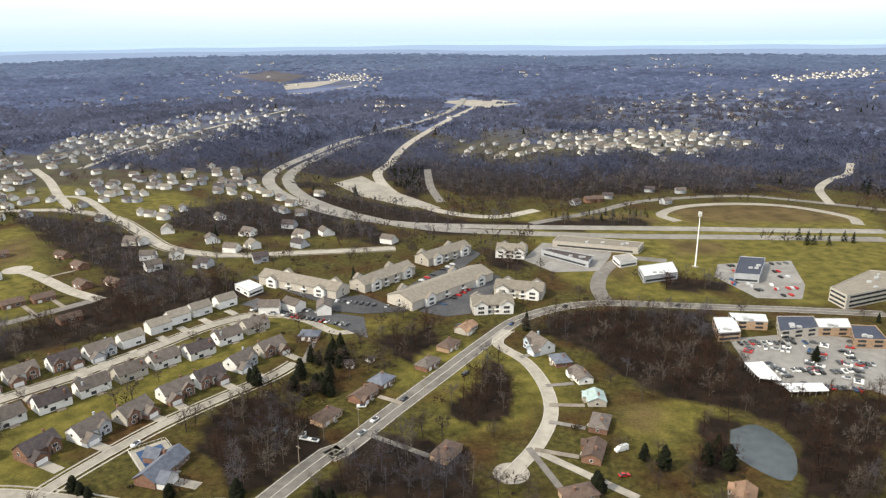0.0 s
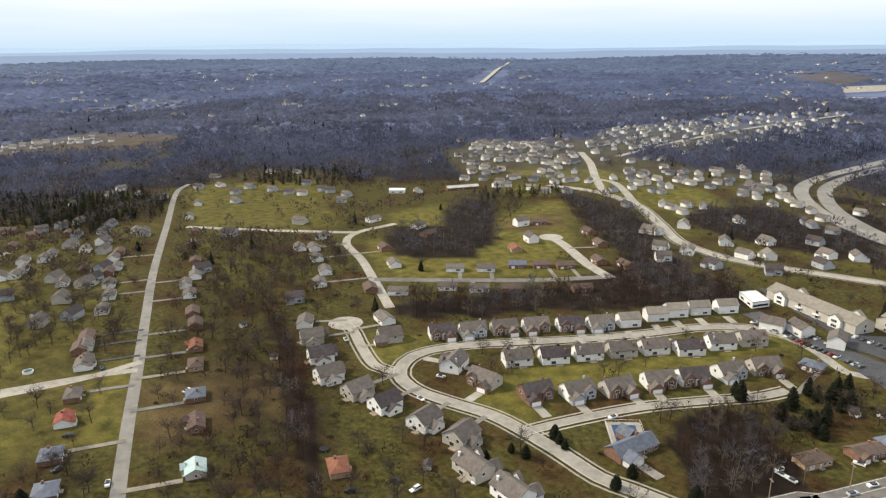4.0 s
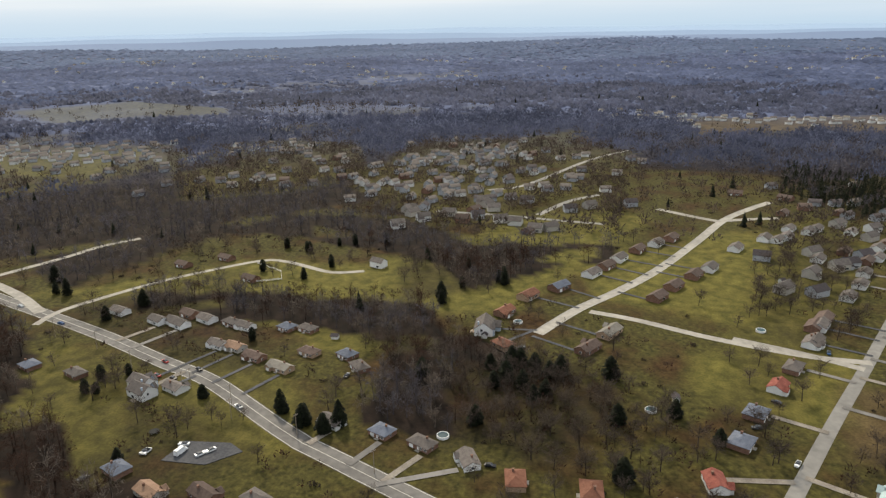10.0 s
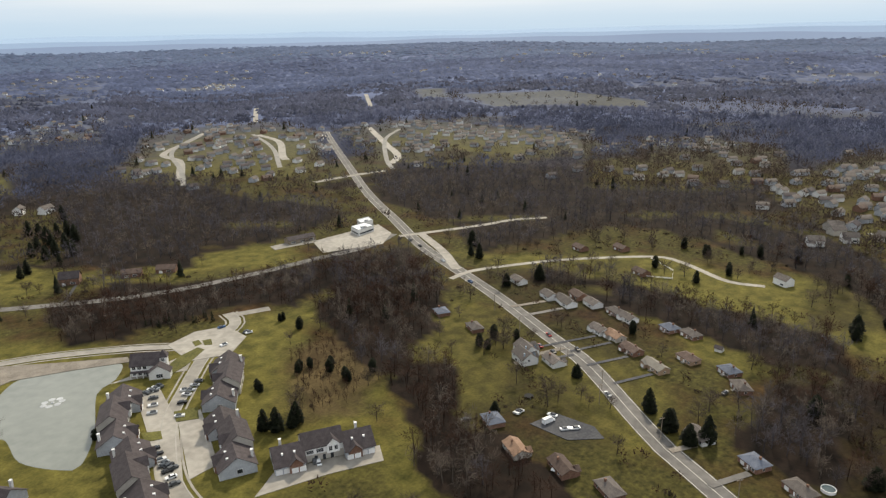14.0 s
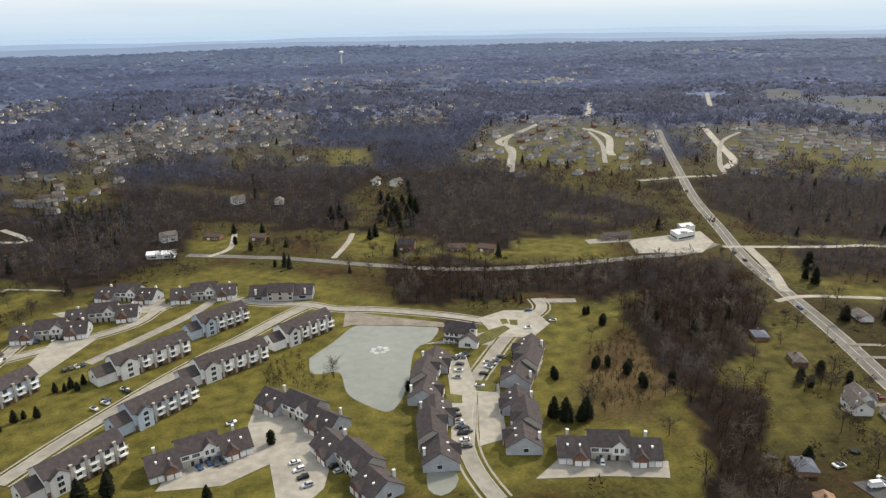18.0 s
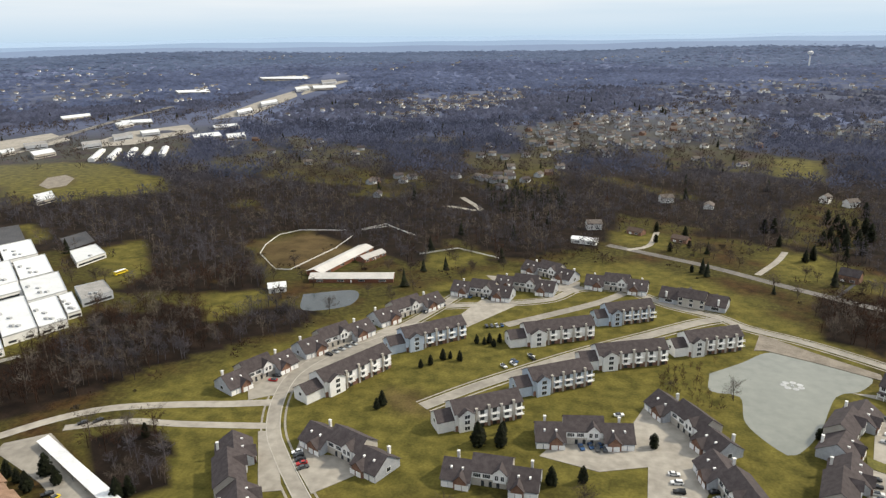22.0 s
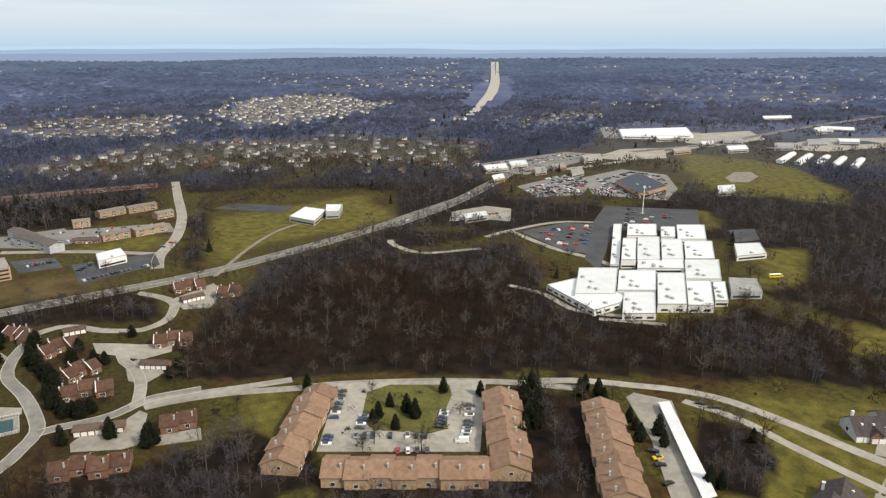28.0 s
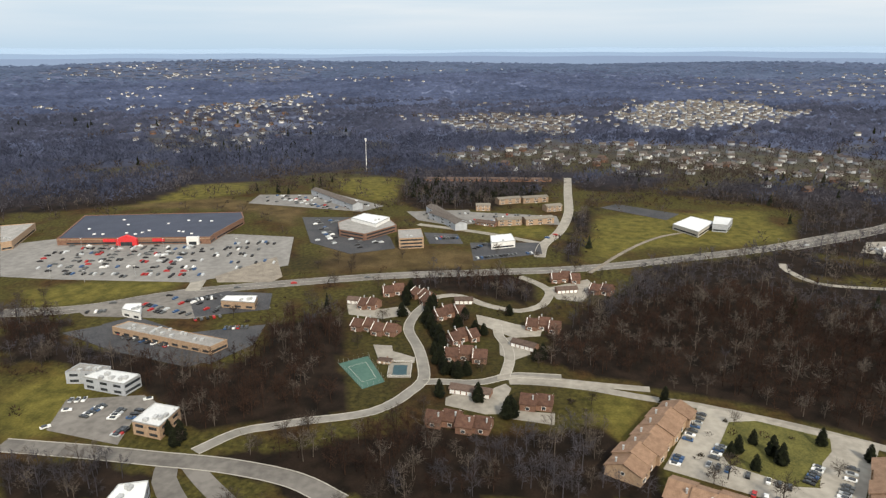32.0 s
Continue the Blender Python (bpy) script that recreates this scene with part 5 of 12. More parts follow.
road([(-487, -662.6), (-540.6, -658.1), (-585.8, -648.6)], 9.6, CONCRETE, "pale suburban street")
road([(-742.8, -1183.2), (-872.4, -1381.2)], 9.6, CONCRETE, "pale suburban street")
road([(-1034.4, -1182), (-1197.6, -1386)], 9.6, CONCRETE, "pale suburban street")
road([(-410.8, -412), (-386, -363.6), (-361.4, -327.4)], 7.2, CONCRETE, "pale frontage lane")
road([(-394.3, -422.3), (-461.5, -391.7), (-496.2, -380.2), (-522.8, -360.6)], 6, CONCRETE, "pale lane in the woods")
road([(4, -575), (-40.7, -549.8), (-74.6, -529.7), (-128.8, -488.8), (-187.1, -453), (-245, -436.3), (-307.4, -427.6), (-358.2, -420.7), (-395.9, -431.4)], 7.8, ASPHALT, "grey lane through the woods")
road([(-11.9, -564.1), (-29, -579.8), (-37.2, -624.5)], 4.8, CONCRETE, "curved pale driveway")
road([(-102.4, -519.1), (-121.7, -554.5), (-133, -582.4)], 4.8, CONCRETE, "pale driveway")
road([(167.6, -685.4), (131.2, -675.2), (160.8, -727.6)], 6, CONCRETE, "pale driveway on the wooded slope")
road([(-96, -202.6), (-95.4, -220.2), (-98.2, -239.4), (-107, -262.3), (-121.3, -288.2), (-139, -308.8), (-160.4, -331.8), (-178.1, -347.3), (-200.6, -363.4), (-205.9, -381.1)], 6.6, CONCRETE, "pale concrete drive of the condominium estate", kerb=True)
road([(-207.1, -375.8), (-227.8, -367.6)], 7.1, CONCRETE, "pale concrete drive of the condominium estate")
road([(-178.1, -347.3), (-163, -357), (-142, -376.6), (-109.1, -400.2), (-79.4, -415.8), (-65.2, -430), (-38.6, -443.3), (-9.7, -466.6), (20.8, -463.2), (38, -439.2), (70.8, -423.8), (102.8, -412.9)], 5.6, CONCRETE, "pale concrete drive of the condominium estate", kerb=True)
road([(82.8, -285.5), (64.3, -307.9), (40.9, -332.8), (13.3, -360.8), (-19.4, -389.4), (-50.2, -416.4), (-66.6, -427.4)], 6.6, CONCRETE, "pale concrete drive of the condominium estate", kerb=True)
road([(60, -390.7), (33.5, -414.4), (6, -441), (-9.6, -462)], 7.1, CONCRETE, "pale concrete drive of the condominium estate")
road([(101, -199.6), (116, -216.5), (129.8, -233), (142.4, -250.6), (152.5, -275.3), (157.1, -303.4), (149.3, -330.2), (136.9, -351.2), (120.5, -375), (106.1, -412.7), (96.6, -443.6)], 6.1, CONCRETE, "pale concrete drive of the condominium estate", kerb=True)
road([(151.9, -274.3), (176.4, -267), (193.6, -263), (226.4, -252.1), (245.5, -237.6), (259.6, -219.4), (273.6, -199.8), (283.2, -179)], 6.1, CONCRETE, "pale concrete drive of the condominium estate")
road([(142.9, -254.2), (166, -249.8), (188.4, -246), (212.2, -242.9), (236.4, -231.5)], 5.1, CONCRETE, "pale concrete drive of the condominium estate")
road([(268.3, -191), (288.1, -163), (307, -123.4), (321.6, -82.3), (326, -60), (334.3, -27.8), (336.5, -1.4), (335.4, 10.1)], 6.1, CONCRETE, "pale drive behind the brown terraces")
road([(391.8, 346.8), (407.6, 297), (446.3, 244.4), (478.2, 171.6), (503, 103.8), (521.3, 27.1), (540.4, -43), (574.7, -118.2), (617.5, -201.6), (654.4, -256.2), (705.8, -335)], 15.6, ASPHALT, "wide grey main road with painted lines", lines=True)
road([(619.3, -215.5), (685.6, -310.8), (768.6, -402.5), (843.6, -485.5), (880.3, -583.1), (903.6, -703.2), (912, -884.4), (955.2, -1059.6), (1006.8, -1268.4), (1046.4, -1508.4)], 16.8, ASPHALT, "wide grey main road past the shops", lines=True)
road([(818.2, -542.6), (841.9, -656.4), (882, -775.2), (902.4, -888)], 12, CONCRETE, "pale frontage road")
road([(565.9, -5.3), (604.1, -9), (658.7, -25.2), (736.4, -35.5), (838.4, -38.5), (940.9, -42)], 9.2, CONCRETE, "pale street up to the apartments", kerb=True)
road([(607.2, -10), (640.2, 48.4), (665.3, 113.2)], 8.4, CONCRETE, "pale street below the apartments")
for far_street in ([(-595.7, -1119.9), (-523.4, -1054.8), (-474.9, -987.5), (-427.4, -868.5), (-380, -770)], [(-853.1, -902.4), (-764.1, -841.8), (-646.1, -711.9), (-600, -650)],
                   [(-657, -1057.8), (-604.2, -922.8), (-516.7, -775.2)], [(-645.5, -125.7), (-635.9, -60), (-624.2, -10.1), (-616.2, 31.7)],
                   [(-741.1, -86.5), (-774.8, -46.7), (-926.8, 21.2), (-1013.4, 77.7)], [(-641.5, -28.5), (-700, 0), (-731, 30)]):
    road(far_street, 6.4, WORN, "pale street between far houses")
road([(512, 10), (497, -4), (482, -12), (468.7, -11.6), (450, -6), (439, 8), (443, 22), (449.2, 33), (460, 45), (464, 56), (458.1, 66.5)], 6.0, CONCRETE, "winding pale drive among the town houses", kerb=True)
road([(462, 66), (439.1, 72.1), (420.4, 75.4), (398.4, 74.8), (373.3, 64.8), (351.1, 58.2), (331.5, 54.9), (317.5, 59.8), (307.2, 64.4), (295.7, 73.8), (288.3, 88.2), (283.4, 102.2), (276, 118), (269.4, 130.3), (252, 142.1)], 6.2, WORN, "winding pale drive past the pool", kerb=True)
road([(329.4, 54.5), (331.2, 46.6), (331.5, 32.5), (334.2, 22.6), (340.4, 13.2), (343.8, 5.3), (344.1, -17.1)], 6.0, WORN, "pale concrete court between town houses", kerb=True)
road([(341.5, 12.7), (362.1, 10.9), (381.7, 13.3), (394.8, 18.5), (412.8, 20.8)], 5.6, CONCRETE, "pale concrete court between town houses", kerb=True)
road([(340.2, 16.6), (340.6, -7.1), (337.8, -36), (336, -61.3)], 6.1, CONCRETE, "pale drive behind the brown terraces")
road([(246, 229.8), (245.9, 189.4), (244.7, 157.4), (243.5, 124.2), (237.5, 92.8), (225.6, 70.6)], 10.2, ASPHALT, "grey estate road", kerb=True)
road([(244.4, 149.6), (230.8, 144.8), (217.4, 133.1)], 9.6, ASPHALT, "grey estate road")
road([(246.5, 143.2), (232.8, 129), (220, 113.6)], 8.4, ASPHALT, "grey estate road")
road([(450.2, 242), (481.7, 250.9), (509, 265.7)], 10.8, CONCRETE, "pale entrance road of the store")
road([(571.7, -198.6), (552.5, -196.9), (522, -211), (515, -260)], 6, CONCRETE, "pale track at the woodland edge")
road([(3436.8, -1794), (2090.4, -1092), (1623.6, -817.2), (1449.6, -700.8)], 20.4, KERB, "distant pale motorway on the hillside")
road([(3422.4, -1812), (2083.2, -1105.2), (1675.2, -865.2)], 14.4, KERB, "distant pale motorway on the hillside")
road([(-2295.6, 3135.6), (-1702.8, 2223.6), (-1485.6, 1880.4)], 15.6, KERB, "distant pale motorway in the valley")
road([(523.1, -433.1), (564.7, -377.4), (557.4, -313.7), (545.6, -281)], 6, CONCRETE, "pale drive round the school car park")
road([(553.8, -311.6), (489.7, -317.3), (451.6, -330.7), (431, -332.3)], 6, CONCRETE, "pale drive round the school car park")
road([(339.6, -273.4), (359.6, -252.5), (396.5, -249.2), (421.8, -236.3)], 4.8, CONCRETE, "pale path round the school")
road([(316.7, -290.2), (341.4, -257.3)], 4.8, CONCRETE, "pale path round the school")
road([(527.8, -43.9), (595, -79.3), (642, -112.2), (667.7, -144.7)], 3.6, GRAVEL, "worn track over the grass")
paved([(166.2, 378.2), (212.6, 385.6), (254.4, 372.6), (216, 309.2), (211.8, 315.1), (172.7, 315.8), (161, 334.7)], STORE_LOT, "pale concrete car park of the office park")
paved([(212.9, 519.7), (273.2, 526.9), (256.2, 470), (240.4, 442), (211.3, 444.8), (199.7, 490.1)], STORE_LOT, "pale worn car park")
paved([(63.4, 535.3), (85.8, 583.7), (142.3, 565), (134.5, 541.1), (117.7, 505.3), (83.3, 503.4)], STORE_LOT, "pale shop yard")
paved([(-134.5, 855.2), (-104.9, 903), (-54.5, 801.6), (-2, 719.3), (-37.8, 725.8), (-91.3, 778.3)], CONCRETE, "pale works yard in the valley")
paved([(-36.7, 453.6), (-6.1, 508.3), (33.4, 521.4), (26.8, 481.4), (1.9, 426.5), (-31.4, 432.2)], DARK_ASPHALT, "dark asphalt car park between apartment houses")
paved([(-145.2, 498.4), (-133.2, 500.6), (-72.4, 460), (-31.4, 432.2), (-53.2, 427.7), (-94.4, 451.6)], DARK_ASPHALT, "dark asphalt apartment drive")
paved([(-337, -467.5), (-408.5, -465.2), (-396.4, -434.6), (-369.7, -416.4), (-322.8, -435.4)], CONCRETE, "pale yard of the roadside business")
paved([(-305.5, -483.1), (-345.1, -478.1), (-339.5, -463.6), (-302.6, -471.6)], CONCRETE, "pale yard of the roadside business")
paved([(-11.6, -285.7), (-18.8, -307.9), (-40.9, -308.3), (-50.2, -269), (-36.5, -234.4), (-26.2, -225.4), (-17.9, -227.4), (-19.1, -258.6), (0, -250.9), (24.6, -256.8), (15.7, -275.8), (-8, -270)], CONCRETE, "pale concrete garage court")
paved([(-123, -213.5), (-128.4, -216.7), (-169.8, -199.3), (-163.4, -189.7), (-142.3, -199.6), (-114.8, -208.9)], CONCRETE, "pale concrete garage court")
paved([(-119.9, -320.3), (-132.5, -324.1), (-121.9, -282.4), (-101.5, -238.6), (-93.8, -244.7), (-108.8, -285.6)], CONCRETE, "pale concrete parking court")
paved([(-121.9, -282.4), (-134.6, -285), (-116.9, -239), (-103.8, -238)], CONCRETE, "pale concrete parking court")
paved([(-116.4, -343), (-143.5, -343.8), (-165.2, -346.3), (-149.9, -327), (-128, -338.4)], CONCRETE, "pale clubhouse terrace")
paved([(141.2, -325.8), (130.1, -372.7), (91.9, -395.6), (81.7, -431.3), (57.6, -425), (87.8, -372.5), (120.7, -348.4), (137.5, -314.9)], CONCRETE, "pale concrete garage court")
paved([(88.4, -478.6), (20.9, -478.2), (20.6, -455.4), (75, -459)], CONCRETE, "pale concrete garage court")
paved([(173.8, -293.6), (173.3, -336.2), (140.8, -361.2), (120.5, -364.2), (137.2, -318), (145.9, -287.2), (157.9, -279.5)], CONCRETE, "pale concrete garage court")
paved([(129.2, -253), (124.1, -260.2), (115.3, -253.1), (118.9, -237.1), (103.7, -238.3), (92.5, -229.6), (106.9, -212), (123.7, -230.8)], CONCRETE, "pale concrete garage court")
paved([(148.6, -248.3), (141.2, -251), (119, -211.4), (127.4, -208.2)], CONCRETE, "pale concrete garage court")
paved([(178, -292.1), (163.3, -302.4), (151.2, -285.2), (167, -273)], CONCRETE, "pale concrete garage court")
paved([(250.7, -208.3), (253, -214.7), (238.7, -226.4), (167.6, -185.8), (163.4, -178), (172.8, -170.4), (215.2, -194.3)], CONCRETE, "pale concrete car park beside the carport")
paved([(321.6, -82.3), (295.7, -153.7), (236.4, -120.7), (264.6, -56.5)], CONCRETE, "pale concrete car park of the brown terraces")
paved([(550.6, -318.8), (560.9, -375), (542, -401), (462.2, -338.3), (478.7, -321.4)], DARK_ASPHALT, "dark asphalt school car park")
paved([(606.6, -454.8), (551.6, -532.7), (482.8, -472.2), (515.5, -397.9), (422.8, -315.6), (451.8, -322.7), (541.7, -391.1)], DARK_ASPHALT, "dark asphalt school car park")
paved([(475.2, -499.2), (470.3, -525.8), (438.7, -499.1), (440.9, -471.5)], DARK_ASPHALT, "dark asphalt yard")
paved([(755, -527.4), (786.5, -614.2), (726.6, -641.6), (646.6, -590), (602, -534.8), (660.4, -478.2)], STORE_LOT, "pale shop car park")
paved([(908.6, -456.7), (950.4, -628.8), (897.6, -678), (802.6, -470.8), (862.7, -442.6)], STORE_LOT, "pale forecourts along the road")
paved([(739.9, -422.5), (781.3, -518.6), (732.7, -529.3), (665.6, -466.3), (673.4, -410.6)], STORE_LOT, "pale yard full of cars")
paved([(1180.8, -859.2), (1032, -984), (943.2, -888), (1048.8, -776.4)], STORE_LOT, "pale store car park")
paved([(542.8, 467.9), (577.7, 421.4), (606.2, 275), (602.9, 219.1), (518, 194.4), (468.2, 251), (461.6, 355.9), (462.5, 403.4)], STORE_LOT, "large grey store car park")
paved([(483.1, 240.2), (539.8, 211.9), (489.6, 188.9), (475.6, 192.5), (470.5, 232.2)], GRAVEL, "pale gravel plot")
paved([(679.8, 236.6), (687.2, 176), (613.9, 131.3), (577.3, 118.7), (555.5, 153.2), (586, 197.5)], DARK_ASPHALT, "dark asphalt office car park")
paved([(634, 102.8), (631.7, 70.4), (599.2, 61.8), (595.4, 91.7)], DARK_ASPHALT, "dark asphalt car park")
paved([(603.7, 56.2), (611.4, -5.4), (575.8, -7.8), (548.9, 48.1)], DARK_ASPHALT, "dark asphalt showroom yard")
paved([(382.1, 268.4), (398.4, 255.1), (375.8, 208.7), (395.2, 165.7), (364.8, 160.9), (335.9, 175.2), (362, 248.4)], DARK_ASPHALT, "dark asphalt yard of the shop terrace")
paved([(449.6, 246.1), (444.4, 193.1), (424.4, 173.2), (397.9, 219.8), (394.2, 288.1), (407.6, 305.3)], ASPHALT, "grey forecourts")
paved([(260, 217.8), (288, 227.2), (297.4, 191.5), (291.5, 181.9), (273.2, 183.2), (252.7, 178.4)], ASPHALT, "grey car park of the office blocks")
paved([(313.8, 40.7), (319.9, 35.8), (317.5, 19.9), (324.5, 20.2), (333, 12), (328.3, 8.7), (308.3, 11.7), (301.3, 13.4), (300.1, 19.9), (306.6, 40)], CONCRETE, "pale garage court of the town houses")
paved([(305.8, 6.8), (304.9, -13), (294.3, -12.5), (297.3, 6.8)], CONCRETE, "pale garage court of the town houses")
paved([(436.5, 124.1), (441.6, 111.4), (430.5, 100), (438.9, 84.5), (424.9, 77), (414.1, 94.6), (419.1, 118.2)], CONCRETE, "pale garage court of the town houses")
paved([(429.1, 35.5), (422.3, 21), (416, 10.4), (409.2, -7.3), (398.5, -6), (393.7, 10.2), (406, 24), (412.7, 32.8)], CONCRETE, "pale garage court of the town houses")
paved([(390.6, 18.4), (395.4, 10.2), (385.8, 0.9), (371, -0.5), (361, 9.9), (368.8, 16.8)], CONCRETE, "pale garage court of the town houses")
paved([(373.2, 91.3), (373.2, 80.1), (365.6, 77.9), (358.6, 63.8), (352, 63.2), (351, 82.7)], CONCRETE, "pale terrace beside the swimming pool")
paved([(488.5, -11.5), (511.8, -41.2), (493, -46.1), (461.8, -34.3), (465.2, -17.2)], CONCRETE, "pale garage court of the town houses")
paved([(738.4, 318.6), (712.6, 182.3), (742.6, 164.3), (796.7, 230.5), (785.3, 323.9)], STORE_LOT, "pale apartment car park")
paved([(718.4, 134.5), (734.5, 69.8), (678.1, 53.2), (663.2, 79.6), (682.2, 116.4)], STORE_LOT, "pale apartment car park")
paved([(725, 75.6), (716.8, -22.7), (680.3, -25.6), (679.3, 67.9)], STORE_LOT, "pale apartment car park")
paved([(307, -92.8), (309.8, -105.8), (297.6, -133.6), (287.2, -130.4), (277, -122.9), (258.8, -115.4), (258.6, -106.4), (271.6, -84.1), (283.2, -82.4)], LAWN, "planted island in the car park", name="lawn_island", category="lawn", up=0.12)
paved([(762.4, -70.1), (783.4, -90.2), (741.8, -149.5), (712.6, -131.6)], DARK_ASPHALT, "dark asphalt yard on the lawn")
paved([(648.8, -294.2), (658.2, -338.4), (635.4, -356.8), (588.4, -329.5), (608.5, -306.8), (612.6, -274.7)], CONCRETE, "pale yard beside the wide main road")
paved([(841.2, -939.6), (876, -1119.6), (818.4, -1226.4), (756, -1150.8), (771.6, -998.4)], CONCRETE, "pale forecourts beside the highway")
paved([(818.4, -1302), (873.6, -1621.2), (891.6, -1861.2), (824.4, -1732.8), (766.8, -1382.4)], CONCRETE, "pale forecourts beside the highway")
paved([(934.8, -1952.4), (954, -2416.8), (824.4, -2137.2), (823.2, -1760.4)], CONCRETE, "pale forecourts beside the highway")
paved([(886.8, -636), (934.8, -726), (914.4, -796.8), (837.6, -736.8), (854.5, -660)], CONCRETE, "pale forecourts beside the highway")
paved([(1026, -940.8), (1008, -1082.4), (912, -1020), (896.4, -894), (942, -867.6)], CONCRETE, "pale store yard beside the highway")
paved([(1231.2, -2293.2), (1112.4, -2422.8), (994.8, -2211.6), (1146, -2174.4)], CONCRETE, "distant pale store yard")
paved([(-18, 1933.2), (121.2, 1972.8), (219.6, 1876.8), (108, 1755.6)], CONCRETE, "pale works yard beside the motorway")
paved([(-582, 2640), (-387.6, 2733.6), (-264, 2377.2), (-363.6, 2090.4), (-436.8, 2046)], CONCRETE, "distant pale quarry yard")
paved([(-225.1, -161.4), (-240.1, -158.2), (-241.6, -138.7), (-236.3, -130.6), (-225.1, -141.8)], DARK_ASPHALT, "dark asphalt yard with parked vans")
paved([(-135.2, 440.2), (-127.6, 451.8), (-86.9, 429.6), (-50.6, 416), (-44.6, 383.2), (-69.4, 404.6), (-99.8, 420.7)], DARK_ASPHALT, "dark asphalt car park before the cream apartments")
paved([(679.8, -696.6), (706.2, -739.8), (697, -760.7), (668.3, -742.4), (644.3, -700.6), (652.9, -681.1)], GRAVEL, "sandy infield of the ball field", name="infield", category="ball field")
paved([(-157.9, -364.8), (-177.7, -370.2), (-194.3, -363.5), (-194.2, -341), (-175.2, -326.8), (-156.1, -336.4)], CONCRETE, "pale concrete plaza before the clubhouse")
paved([(-169.4, -358.2), (-173.2, -357.4), (-171.7, -350.9), (-167.6, -351)], LAWN, "planted lawn island in the plaza", name="lawn_island", category="lawn", up=0.12)
paved([(-174.1, -355.1), (-178.7, -353.2), (-175.2, -345.7), (-171.8, -348.5)], LAWN, "planted lawn island in the plaza", name="lawn_island", category="lawn", up=0.12)
paved([(-155.4, -345.6), (-167.8, -348.6), (-168.8, -343), (-152.4, -332.5), (-137.2, -327), (-134.9, -333.4)], LAWN, "planted lawn island in the plaza", name="lawn_island", category="lawn", up=0.12)
paved([(-85.6, -408.1), (-112, -385.7), (-136.1, -367.1), (-135, -359.9), (-110.3, -373.4), (-84.2, -385.4), (-78.6, -383.8)], GRAVEL, "brown gravel bank of the pond", name="bank", category="bank")
paved([(-124.9, -292.1), (-134.4, -287.4), (-129.6, -277.7), (-121.2, -282.7)], LAWN, "planted lawn island between parking bays", name="lawn_island", category="lawn", up=0.12)
paved([(-106.3, -285.6), (-113, -280.7), (-110.5, -274.1), (-104, -277.4)], LAWN, "planted lawn island between parking bays", name="lawn_island", category="lawn", up=0.12)
paved([(433.2, 235.7), (452.2, 217.3), (451.7, 182.6), (421.2, 173.4), (401.4, 215.9)], DARK_ASPHALT, "dark asphalt car park of a roadside restaurant")
paved([(366.2, 284.4), (382.4, 265), (363.7, 234.8), (339.4, 176.9), (330.8, 185.9), (345.2, 238)], DARK_ASPHALT, "dark asphalt yard behind the shop terrace")
paved([(-85.2, 442.7), (-56.4, 457.4), (-31.4, 432.2), (-19.1, 447.7), (-9.2, 484.8), (21.8, 568.2), (31.4, 551.6), (-4.2, 472.4), (-8.4, 431.8), (-31, 424.2), (-52.6, 421.7), (-83, 430.2)], DARK_ASPHALT, "dark asphalt drive between cream apartments")
paved([(-15.6, 424.8), (-1.1, 456.1), (28.9, 504.7), (42.5, 493.8), (33.2, 455.4), (17, 420.2), (1.8, 415.8)], DARK_ASPHALT, "dark asphalt car park before cream apartments")


